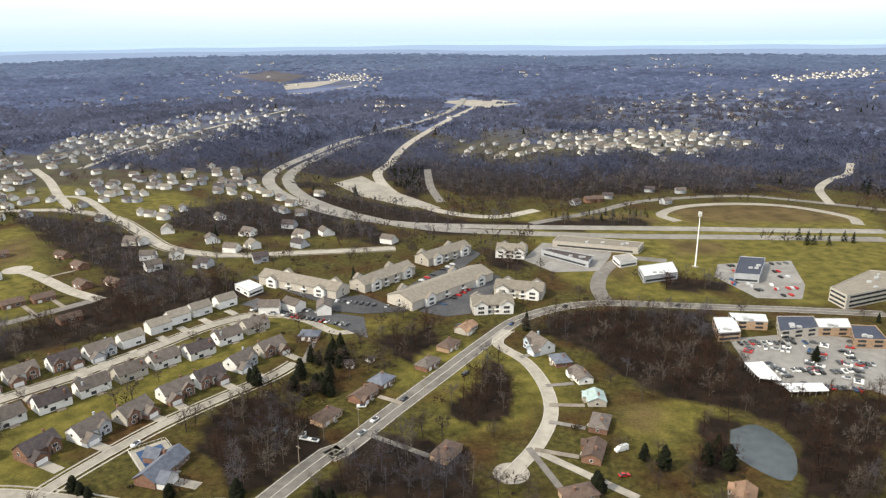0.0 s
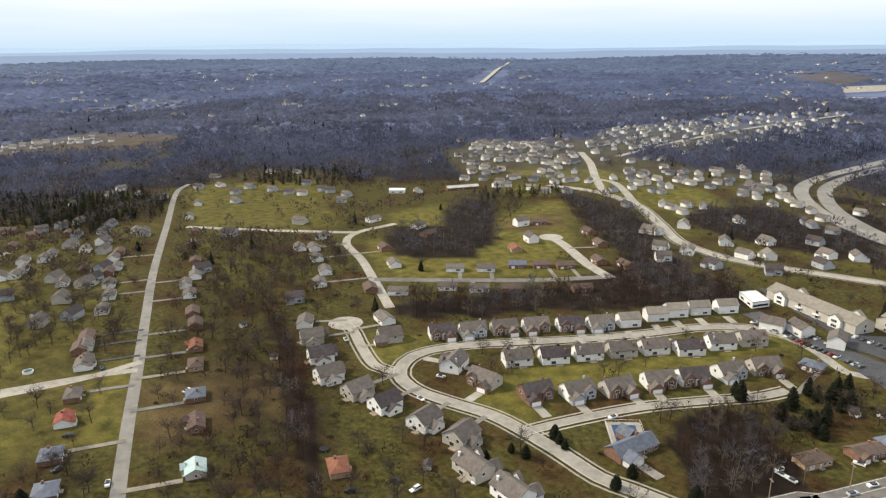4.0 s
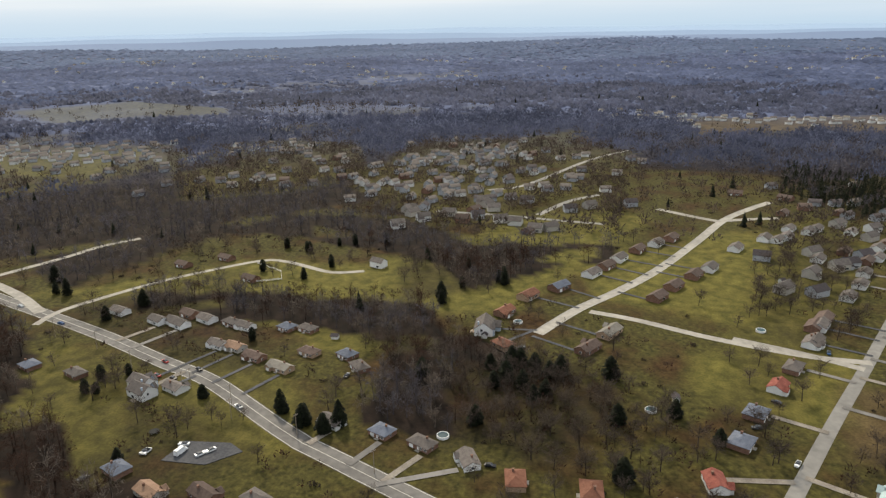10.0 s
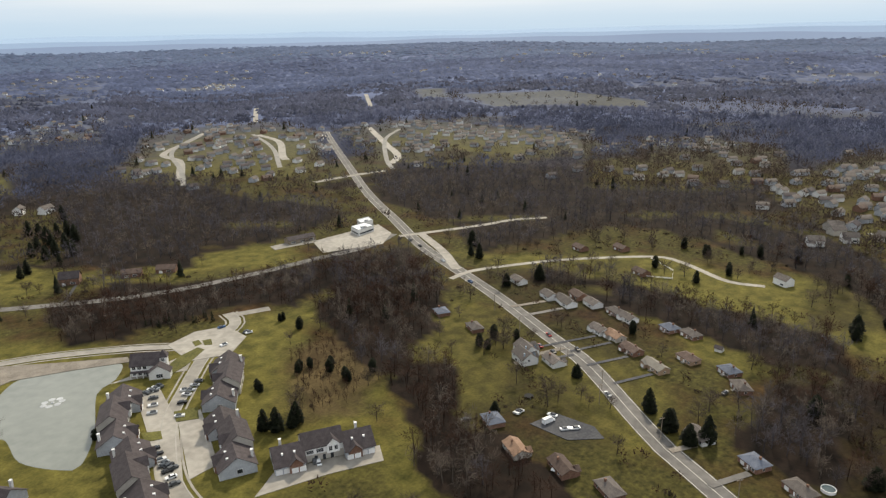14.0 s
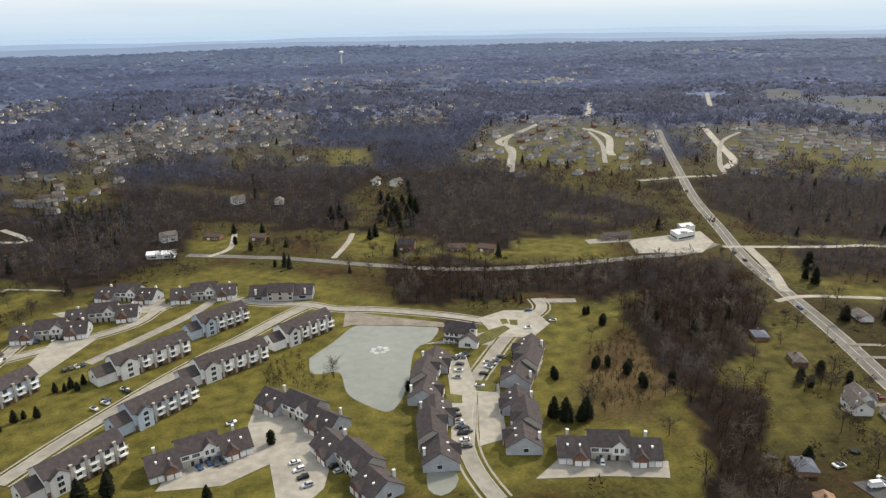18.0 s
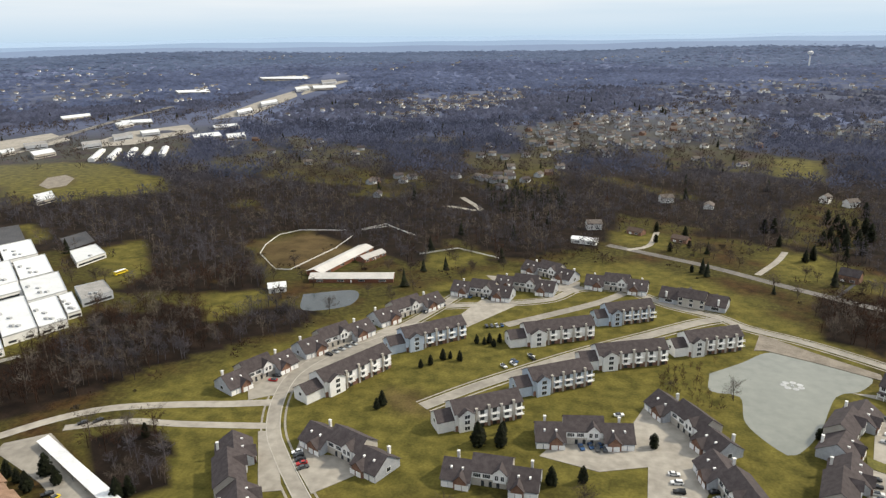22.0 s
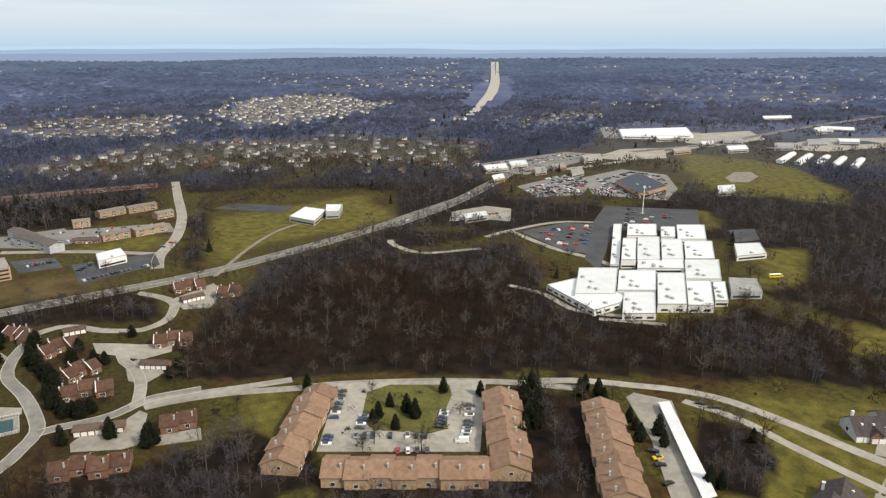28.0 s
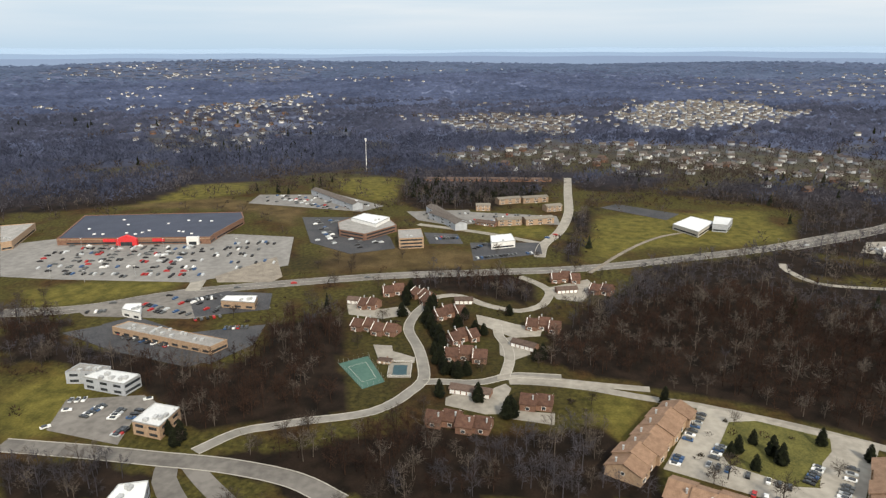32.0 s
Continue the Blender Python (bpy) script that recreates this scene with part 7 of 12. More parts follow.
PALE_TIN = mat("pale_tin_roof", (0.4, 0.39, 0.38), (0.52, 0.5, 0.48), 0.1, 0.6, 8)
ROOF_NAVY = mat("dark_blue_membrane_roof", (0.022, 0.028, 0.05), (0.04, 0.047, 0.075), 0.08, 0.6, 8)
ROOF_STONE = mat("grey_gravel_roof", (0.22, 0.215, 0.21), (0.33, 0.32, 0.31), 0.15, 0.95, 8)
TRIM = mat("white_trim", (0.72, 0.72, 0.72), (0.8, 0.8, 0.8), 0.5, 0.6)
GLASS = mat("window_glass", (0.02, 0.025, 0.03), (0.05, 0.055, 0.065), 0.3, 0.12, spec=0.6)
TIMBER = mat("weathered_timber", (0.2, 0.16, 0.12), (0.32, 0.27, 0.21), 0.4, 0.9)
STEEL = mat("galvanised_steel", (0.42, 0.43, 0.44), (0.55, 0.56, 0.57), 0.5, 0.45, metal=0.6)
UNIT_GREY = mat("grey_rooftop_metal", (0.3, 0.31, 0.32), (0.45, 0.46, 0.47), 0.5, 0.6)
RED_SIGN = mat("red_panel", (0.5, 0.03, 0.04), (0.6, 0.05, 0.05), 0.5, 0.5)
POND = mat("pond_water", (0.16, 0.17, 0.15), (0.2, 0.21, 0.185), 0.03, 0.22, 6, bump=0.004, spec=0.5)
DARK_POND = mat("dark_pond_water", (0.03, 0.04, 0.045), (0.05, 0.062, 0.07), 0.03, 0.2, 6, bump=0.004, spec=0.4)
POOL_BLUE = mat("pool_cover_blue", (0.012, 0.04, 0.11), (0.02, 0.06, 0.15), 0.3, 0.4)
POOL_TEAL = mat("pool_cover_teal", (0.012, 0.045, 0.06), (0.02, 0.065, 0.08), 0.3, 0.4)
COURT = mat("tennis_court_green", (0.045, 0.1, 0.085), (0.068, 0.132, 0.11), 0.1, 0.9)
TYRE = mat("tyre_rubber", (0.015, 0.015, 0.015), (0.025, 0.025, 0.025), 1.0, 0.9)
CAR_COATS = [("white", mat("white_car_paint", (0.68, 0.69, 0.7), (0.74, 0.75, 0.76), 0.2, 0.35)), ("silver", mat("silver_car_paint", (0.36, 0.38, 0.4), (0.42, 0.44, 0.46), 0.2, 0.35)),
             ("black", mat("black_car_paint", (0.012, 0.012, 0.014), (0.02, 0.02, 0.022), 0.2, 0.3)), ("dark grey", mat("dark_grey_car_paint", (0.06, 0.065, 0.07), (0.08, 0.085, 0.09), 0.2, 0.3)),
             ("red", mat("red_car_paint", (0.3, 0.02, 0.02), (0.36, 0.03, 0.03), 0.2, 0.3)), ("blue", mat("blue_car_paint", (0.03, 0.07, 0.16), (0.04, 0.09, 0.2), 0.2, 0.3)),
             ("yellow", mat("yellow_car_paint", (0.6, 0.45, 0.02), (0.66, 0.5, 0.03), 0.2, 0.35))]


# ---- building parts ----
def window(parent, x, y, z, w, h, face="y-", panes=2):
    """A framed window standing a little proud of its wall."""
    s = Shape()
    t = 0.06
    if face == "y-":
        s.box(x - w / 2 - 0.12, x + w / 2 + 0.12, y - t, y + 0.02, z - 0.12, z + h + 0.12)
        k = len(s.f)
        for i in range(panes):
            a, b = x - w / 2 + w * i / panes + 0.04, x - w / 2 + w * (i + 1) / panes - 0.04
            s.box(a, b, y - t - 0.02, y, z, z + h)
    elif face == "y+":
        s.box(x - w / 2 - 0.12, x + w / 2 + 0.12, y - 0.02, y + t, z - 0.12, z + h + 0.12)
        k = len(s.f)
        s.box(x - w / 2, x + w / 2, y, y + t + 0.02, z, z + h)
    else:
        d = -1 if face == "x-" else 1
        s.box(min(x - 0.02 * d, x + t * d), max(x - 0.02 * d, x + t * d), y - w / 2 - 0.12, y + w / 2 + 0.12, z - 0.12, z + h + 0.12)
        k = len(s.f)
        s.box(min(x, x + (t + 0.02) * d), max(x, x + (t + 0.02) * d), y - w / 2, y + w / 2, z, z + h)
    ob = s.make("window", TRIM, parent)
    ob.data.materials.append(GLASS)
    for p in ob.data.polygons[k:]:
        p.material_index = 1
    return ob


def door(parent, x, y, z, w, h, material, name="door"):
    return Shape().box(x - w / 2, x + w / 2, y - 0.07, y + 0.02, z, z + h).make(name, material, parent)


def gable(parent, x0, x1, y0, y1, z0, ze, zr, wall, roof, along="x", name="wall"):
    Shape().gable_body(x0, x1, y0, y1, z0, ze, zr, along).make(name, wall, parent)
    Shape().gable_roof(x0, x1, y0, y1, ze, zr, along).make("roof", roof, parent)


def chimney(parent, x, y, z0, z1, material, w=0.9):
    s = Shape().box(x - w / 2, x + w / 2, y - w / 2, y + w / 2, z0, z1)
    s.box(x - w / 2 - 0.1, x + w / 2 + 0.1, y - w / 2 - 0.1, y + w / 2 + 0.1, z1, z1 + 0.2)
    return s.make("chimney", material, parent)


# ---- houses ----
def two_storey(wall, front, roof, words, mirror=1, hipped=False):
    def build(m):
        e = thing("house", m, words, "house", "estate houses")
        k = mirror
        X = lambda a, b: (min(a * k, b * k), max(a * k, b * k))
        gable(e, -7.6, 7.6, -5.2, 5.2, -0.3, 4.5, 8.2, wall, roof)
        a, b = X(-7.6, -0.6)
        gable(e, a, b, -9.0, -5.25, -0.3, 2.7, 5.4, front, roof, "y", "garage_wing")
        a, b = X(1.0, 6.8)
        gable(e, a, b, -6.2, -5.25, -0.3, 4.8, 7.4, front, roof, "y", "front_bay")
        door(e, -4.1 * k, -9.0, 0, 4.9, 2.2, TRIM, "garage_door")
        door(e, 2.2 * k, -6.2, 0, 1.0, 2.1, GLASS)
        window(e, 5.0 * k, -6.2, 0.8, 1.6, 1.4)
        window(e, 3.9 * k, -6.2, 3.0, 2.4, 1.4)
        window(e, -4.1 * k, -5.2, 3.3, 1.6, 1.0)
        for x in (-4.8, 4.4):
            window(e, x, 5.2, 2.8, 1.6, 1.3, "y+", 1)
        window(e, 1.5, 5.2, 0.4, 2.6, 1.8, "y+", 1)
        window(e, 7.6, 1.0, 2.9, 1.3, 1.4, "x+", 1)
        window(e, -7.6, 1.0, 2.9, 1.3, 1.4, "x-", 1)
        chimney(e, 5.4 * k, 3.0, 4.0, 7.9, front, 0.8)
        Shape().box(-3.4, 0.8, 5.2, 8.0, -0.2, 0.35).make("deck", TIMBER, e)
        return e
    return build


def deep_house(wall, front, roof, words):
    """A two-storey house whose gables face the street and the garden."""
    def build(m):
        e = thing("house", m, words, "house", "estate houses")
        gable(e, -5.8, 5.8, -6.2, 6.8, -0.3, 4.5, 8.4, wall, roof, "y")
        gable(e, 0.8, 8.2, -9.6, -2.4, -0.3, 2.7, 5.5, front, roof, "y", "garage_wing")
        gable(e, -8.8, -5.85, -3.4, 4.4, -0.3, 2.7, 4.9, wall, roof, "x", "side_wing")
        door(e, 4.5, -9.6, 0, 4.9, 2.2, TRIM, "garage_door")
        door(e, -1.2, -6.2, 0, 1.0, 2.1, GLASS)
        window(e, -3.4, -6.2, 0.8, 1.6, 1.4)
        window(e, -2.4, -6.2, 3.0, 2.4, 1.4)
        for x in (-2.8, 2.8):
            window(e, x, 6.8, 3.0, 1.4, 1.4, "y+", 1)
        window(e, 0.5, 6.8, 0.4, 2.4, 1.8, "y+", 1)
        window(e, -8.8, 0.5, 0.9, 1.4, 1.2, "x-", 1)
        window(e, 5.8, 2.5, 2.9, 1.4, 1.3, "x+", 1)
        Shape().box(-3.4, 0.6, 6.8, 9.4, -0.2, 0.35).make("deck", TIMBER, e)
        return e
    return build


def ranch(wall, roof, words, long=15.0, hip=False, carport=False, deep=8.4):
    def build(m):
        e = thing("house", m, words, "house", "single-storey houses")
        a, d = long / 2, deep / 2
        if hip:
            Shape().box(-a, a, -d, d, -0.3, 2.9).make("wall", wall, e)
            Shape().hip_roof(-a, a, -d, d, 2.95, 5.2).make("roof", roof, e)
        else:
            gable(e, -a, a, -d, d, -0.3, 2.9, 5.0, wall, roof)
            gable(e, -a + 0.6, -a + 5.4, -d - 1.8, -d - 0.05, -0.3, 2.75, 4.4, wall, roof, "y", "front_wing")
        yf = -d if hip else -d - 1.8
        door(e, -a + 3.0, yf, 0, 2.6, 2.1, TRIM, "garage_door")
        door(e, 0.6, -d, 0, 1.0, 2.1, TRIM)
        for x in (2.6, a - 1.8):
            window(e, x, -d, 1.0, 1.5, 1.2)
        for x in (-a + 3.5, a - 3.0):
            window(e, x, d, 1.0, 1.4, 1.2, "y+", 1)
        window(e, a, 0, 1.0, 1.2, 1.2, "x+", 1)
        chimney(e, a * 0.35, 1.0, 2.0, 5.9, BRICK)
        Shape().box(-0.6, 2.0, -d - 1.6, -d, -0.2, 0.25).make("porch_step", CONCRETE, e)
        return e
    return build


def villa(words):
    """A broad single-storey house with a long rear wing, two front gables and a hipped crossing."""
    def build(m):
        e = thing("house", m, words, "house", "single-storey houses")
        gable(e, -11, 11, -5, 5, -0.3, 3.2, 6.4, BRICK, ROOF_BLUE)
        gable(e, -10.5, -2.5, -9.5, -5.05, -0.3, 3.1, 5.9, WHITE_SIDING, ROOF_BLUE, "y", "front_wing")
        gable(e, 3.0, 10.0, 5.05, 12.0, -0.3, 3.1, 5.8, BRICK, ROOF_BLUE, "y", "rear_wing")
        door(e, -8.4, -9.5, 0, 2.7, 2.2, TRIM, "garage_door")
        door(e, -4.8, -9.5, 0, 2.7, 2.2, TRIM, "garage_door")
        door(e, 0.5, -5, 0, 1.1, 2.1, TIMBER)
        for x in (3.4, 6.4, 9.2):
            window(e, x, -5, 0.9, 1.6, 1.4)
        for x in (-8.0, -4.5, -1.0):
            window(e, x, 5, 0.9, 1.6, 1.4, "y+", 1)
        window(e, 6.5, 12.0, 0.9, 3.0, 1.5, "y+", 1)
        chimney(e, 4.0, 1.5, 3.0, 7.4, BRICK)
        Shape().box(-1.4, 2.4, -7.0, -5.0, -0.2, 0.25).make("porch_step", CONCRETE, e)
        return e
    return build


KINDS = {
    "villa": [("villa_a", villa("broad brick house with slate-blue gabled roofs beside a pool"))],
    "estate": [("estate_a", two_storey(WHITE_SIDING, BRICK, ROOF_GREY, "two-storey house with white siding, brick front and grey roof")),
               ("estate_b", two_storey(CREAM_SIDING, BRICK, ROOF_GREY, "two-storey house with cream siding, brick front and grey roof", -1)),
               ("estate_c", two_storey(WHITE_SIDING, GREY_SIDING, ROOF_GREY, "two-storey house with white and grey siding, grey roof")),
               ("estate_d", two_storey(WHITE_SIDING, BRICK, ROOF_DARK, "two-storey house with white gable ends and charcoal roof", -1))],
    "white": [("white_a", two_storey(WHITE_SIDING, WHITE_SIDING, ROOF_GREY, "two-storey white-sided house with a grey shingle roof")),
              ("white_b", two_storey(WHITE_SIDING, BLUE_SIDING, ROOF_GREY, "two-storey white and pale blue house, grey roof", -1)),
              ("white_c", two_storey(CREAM_SIDING, WHITE_SIDING, ROOF_GREY, "two-storey cream-sided house with a grey roof"))],
    "deep": [("deep_a", deep_house(WHITE_SIDING, WHITE_SIDING, ROOF_GREY, "two-storey white house with its gable to the street")),
             ("deep_b", deep_house(CREAM_SIDING, BRICK, ROOF_GREY, "two-storey cream house with a brick garage and grey roof")),
             ("deep_c", deep_house(WHITE_SIDING, GREY_SIDING, ROOF_DARK, "two-storey white house with a charcoal roof"))],
    "brick": [("brick_a", two_storey(BRICK, BRICK, ROOF_DARK, "two-storey brick house with a dark shingle roof"))],
    "brown": [("brown_a", ranch(BRICK, ROOF_DEEP, "single-storey brick ranch house with a dark brown roof")),
              ("brown_b", ranch(TAN_BRICK, ROOF_DEEP, "single-storey tan brick ranch house with a brown hipped roof", 14, True)),
              ("brown_c", ranch(CREAM_SIDING, ROOF_BROWN, "single-storey cream ranch house with a brown roof", 14))],
    "grey": [("grey_a", ranch(BRICK, ROOF_GREY, "single-storey brick ranch house with a grey hipped roof", 14, True)),
             ("grey_b", ranch(WHITE_SIDING, ROOF_GREY, "single-storey white ranch house with a grey roof", 14)),
             ("grey_c", ranch(BRICK, ROOF_BLUE, "single-storey brick ranch house with a slate-blue hipped roof", 12, True, deep=9.5))],
    "blue": [("blue_a", ranch(BRICK, ROOF_BLUE, "single-storey brick house with a slate-blue hipped roof", 12, True, deep=10.0))],
    "teal": [("teal_a", ranch(CREAM_SIDING, ROOF_TEAL, "small house with a pale teal roof", 11, False, deep=9.0))],
    "red": [("red_a", ranch(WHITE_SIDING, ROOF_RED, "single-storey white house with a red roof", 12)),
            ("red_b", ranch(TAN_BRICK, ROOF_RUST, "single-storey brick house with a rust-coloured roof", 12, True))],
    "orange": [("orange_a", ranch(BRICK, ROOF_RUST, "single-storey house with a rust-brown roof", 13))],
    "tan": [("tan_a", ranch(TAN_BRICK, ROOF_TAN, "long tan brick ranch house with a tan roof", 17))],
}


def lite(wall, roof, words, wide=6.5, ze=3.2, zr=5.6):
    def build(m):
        e = thing("house", m, words, "house", "single-storey houses")
        gable(e, -wide * 1.1, wide * 1.1, -4.6, 4.6, -0.3, ze, zr, wall, roof)
        window(e, 2.5, -4.6, 0.9, 3.0, 1.3)
        window(e, 0, 4.6, 0.9, 3.0, 1.3, "y+", 1)
        door(e, -3.5, -4.6, 0, 2.6, 2.1, TRIM, "garage_door")
        return e
    return build


LITE = {"grey": ("lite_grey", lite(WHITE_SIDING, ROOF_GREY, "low white house with a grey shingle roof")), "brown": ("lite_brown", lite(BRICK, ROOF_DEEP, "low brick house with a dark brown roof")),
        "white": ("lite_white", lite(WHITE_SIDING, ROOF_GREY, "two-storey white house with a grey roof", 6, 5.4, 8.4)), "estate": ("lite_estate", lite(WHITE_SIDING, ROOF_TAN, "two-storey white house with a tan roof", 6, 5.4, 8.4)),
        "brick": ("lite_brick", lite(BRICK, ROOF_DARK, "two-storey brick house with a steep dark roof", 6, 5.0, 9.0)), "orange": ("lite_orange", lite(TAN_BRICK, ROOF_RUST, "low house with a rust-brown roof")),
        "blue": ("lite_blue", lite(BRICK, ROOF_BLUE, "low brick house with a slate-blue roof"))}


def driveway_m(m):
    s = Shape().box(-6.5, -1.7, -20, -9.1, -0.1, 0.06)
    e = s.make("driveway", CONCRETE)
    e.matrix_basis = m
    return tagged(e, "short pale concrete driveway before a garage", "driveway", kind="structure")


def houses(kind, spots, drive=False, size=1.0):
    """Houses at (x, y, turn), taking the variants of the kind in turn."""
    for i, (x, y, deg) in enumerate(spots):
        key, builder = KINDS[kind][(i * 7 + len(spots)) % len(KINDS[kind])]
        if math.hypot(x, y) > 414:
            key, builder = LITE.get(kind, LITE["grey"])
        placed(key, builder, at(x, y, deg, s=size))
        if drive:
            flip = -1 if key in ("estate_b", "estate_d", "white_b") else 1
            placed("driveway", driveway_m, at(x, y, deg, s=size) @ Matrix.Translation((0 if flip > 0 else 8.2, 0, 0)))


# ---- condominium blocks ----
def garage_block(long, wall, roof, words):
    """Two garage wings with front gables and a taller middle with dormer windows."""
    def build(m):
        e = thing("condominium_block", m, words, "apartment building", "condominium blocks")
        a = long / 2
        w = long * 0.3
        gable(e, -a + w, a - w, -3.5, 7.0, -0.3, 5.6, 9.2, wall, roof)
        for s in (-1, 1):
            x0, x1 = (-a, -a + w - 0.05) if s < 0 else (a - w + 0.05, a)
            gable(e, x0, x1, -7.0, 6.0, -0.3, 3.2, 7.6, GREY_SIDING, roof, "x", "garage_wing")
            xm = (x0 + x1) / 2 - s * w * 0.18
            gable(e, xm - w * 0.22, xm + w * 0.22, -7.8, -3.0, -0.3, 3.3, 5.6, BRICK, roof, "y", "front_gable")
            for i in range(4):
                xx = x0 + w * (i + 0.5) / 4
                door(e, xx, -7.8 if abs(xx - xm) < w * 0.22 else -7.0, 0, 2.3, 2.1, TRIM, "garage_door")
            for i in (0.3, 0.7):
                Shape().box(x0 + w * i - 0.35, x0 + w * i + 0.35, -3.9, -3.0, 5.2, 6.2).make("roof_vent", TRIM, e)
            chimney(e, (x0 + x1) / 2 + s * 1.5, 5.2, 2.5, 6.7, WHITE_SIDING, 0.9)
            window(e, (x0 if s < 0 else x1), 0, 1.2, 1.8, 1.5, "x-" if s < 0 else "x+", 1)
            window(e, (x0 + x1) / 2, 6.0, 1.0, 4.0, 1.6, "y+", 1)
        Shape().gable_body(1.0, 5.6, -4.4, -3.4, 2.6, 6.0, 8.2, "y").make("dormer", WHITE_SIDING, e)
        Shape().gable_roof(1.0, 5.6, -4.4, 0.5, 6.0, 8.2, "y", 0.3).make("dormer_roof", roof, e)
        Shape().box(-a + w, a - w, -3.7, -3.5, 3.0, 5.5).make("upper_front", WHITE_SIDING, e)
        for x in (-0.28, -0.08):
            window(e, x * long * 0.5, -3.7, 3.5, 2.6, 1.4, panes=4)
        for x in (2.3, 4.3):
            window(e, x, -4.4, 3.6, 1.2, 1.7)
        for x in (-0.16, 0.0, 0.16):
            door(e, x * long * 0.5, -3.5, 0, 1.1, 2.2, GLASS)
            window(e, x * long, 7.0, 1.0, 1.8, 1.6, "y+", 1)
            window(e, x * long, 7.0, 3.7, 1.8, 1.4, "y+", 1)
        return e
    return build


def terrace_block(long, wall, roof, words):
    """Three storeys with stacked balconies between chimney bays."""
    def build(m):
        e = thing("terrace_block", m, words, "apartment building", "terrace blocks")
        a = long / 2
        gable(e, -a * 0.62, a, -5.5, 5.5, -0.3, 7.8, 11.2, wall, roof)
        gable(e, -a, -a * 0.62 - 0.05, -4.5, 4.5, -0.3, 5.0, 8.0, wall, roof, "x", "end_wing")
        gable(e, -a * 0.55, -a * 0.2, -7.0, -5.55, -0.3, 7.4, 9.6, wall, roof, "y", "front_bay")
        Shape().box(-a * 0.62, a, -5.56, -5.5, -0.3, 2.4).make("brick_base", BRICK, e)
        n = 4
        for i in range(n):
            x = -a * 0.12 + i * a * 0.3
            chimney(e, x, -5.6, 0, 9.0 if i % 2 else 8.4, CREAM_SIDING, 0.9)
            for z in (2.7, 5.3):
                s = Shape().box(x + 0.9, x + 4.2, -7.0, -5.5, z - 0.2, z)
                s.box(x + 0.9, x + 4.2, -7.05, -6.95, z + 0.95, z + 1.05)
                for q in range(7):
                    s.box(x + 0.95 + q * 0.52, x + 1.02 + q * 0.52, -7.03, -6.97, z, z + 0.95)
                s.make("balcony", TRIM, e)
                door(e, x + 2.5, -5.5, z, 1.8, 2.1, GLASS, "patio_door")
            door(e, x + 2.5, -5.56, 0, 1.8, 2.1, GLASS, "patio_door")
            window(e, x, 5.5, 1.2, 1.5, 1.4, "y+", 1)
            window(e, x, 5.5, 4.6, 1.5, 1.4, "y+", 1)
        for z in (0.8, 3.4, 5.8):
            window(e, -a * 0.37, -7.0, z, 2.2, 1.5)
            window(e, a, 0.5, z, 1.3, 1.4, "x+", 1)
        window(e, -a, 0, 3.0, 1.6, 1.4, "x-", 1)
        return e
    return build


def cream_block(long, words, deep=14.0):
    """Cream apartment house with tan roof, end gables and recessed balconies."""
    def build(m):
        e = thing("apartment_house", m, words, "apartment building", "cream apartment houses")
        a, d = long / 2, deep / 2
        gable(e, -a, a, -d, d, -0.3, 5.4, 8.9, CREAM_SIDING, ROOF_TAN)
        for x in (-0.62, 0.62):
            gable(e, x * a - 4, x * a + 4, -d - 2.0, -d - 0.05, -0.3, 5.6, 8.2, WHITE_SIDING, ROOF_TAN, "y", "front_bay")
            gable(e, x * a - 4, x * a + 4, d + 0.05, d + 2.0, -0.3, 5.6, 8.2, WHITE_SIDING, ROOF_TAN, "y", "rear_bay")
        for z in (0.8, 3.5):
            for x in (-0.62, 0.62):
                window(e, x * a, -d - 2.0, z, 3.6, 1.5, panes=3)
                window(e, x * a, d + 2.0, z, 3.6, 1.5, "y+", 1)
            for x in (-0.2, 0.2):
                s = Shape().box(x * a - 2, x * a + 2, -d - 1.5, -d, z - 0.9, z - 0.7).box(x * a - 2, x * a + 2, -d - 1.5, -d - 1.4, z + 0.2, z + 0.3)
                for q in range(6):
                    s.box(x * a - 2 + q * 0.78, x * a - 1.92 + q * 0.78, -d - 1.48, -d - 1.42, z - 0.7, z + 0.2)
                s.make("balcony", TRIM, e)
                door(e, x * a, -d, z - 0.6, 1.8, 1.9, GLASS, "patio_door")
                window(e, x * a, d, z, 1.6, 1.5, "y+", 1)
            for s_ in (-1, 1):
                window(e, s_ * a, 0, z, 1.4, 1.5, "x-" if s_ < 0 else "x+", 1)
        return e
    return build


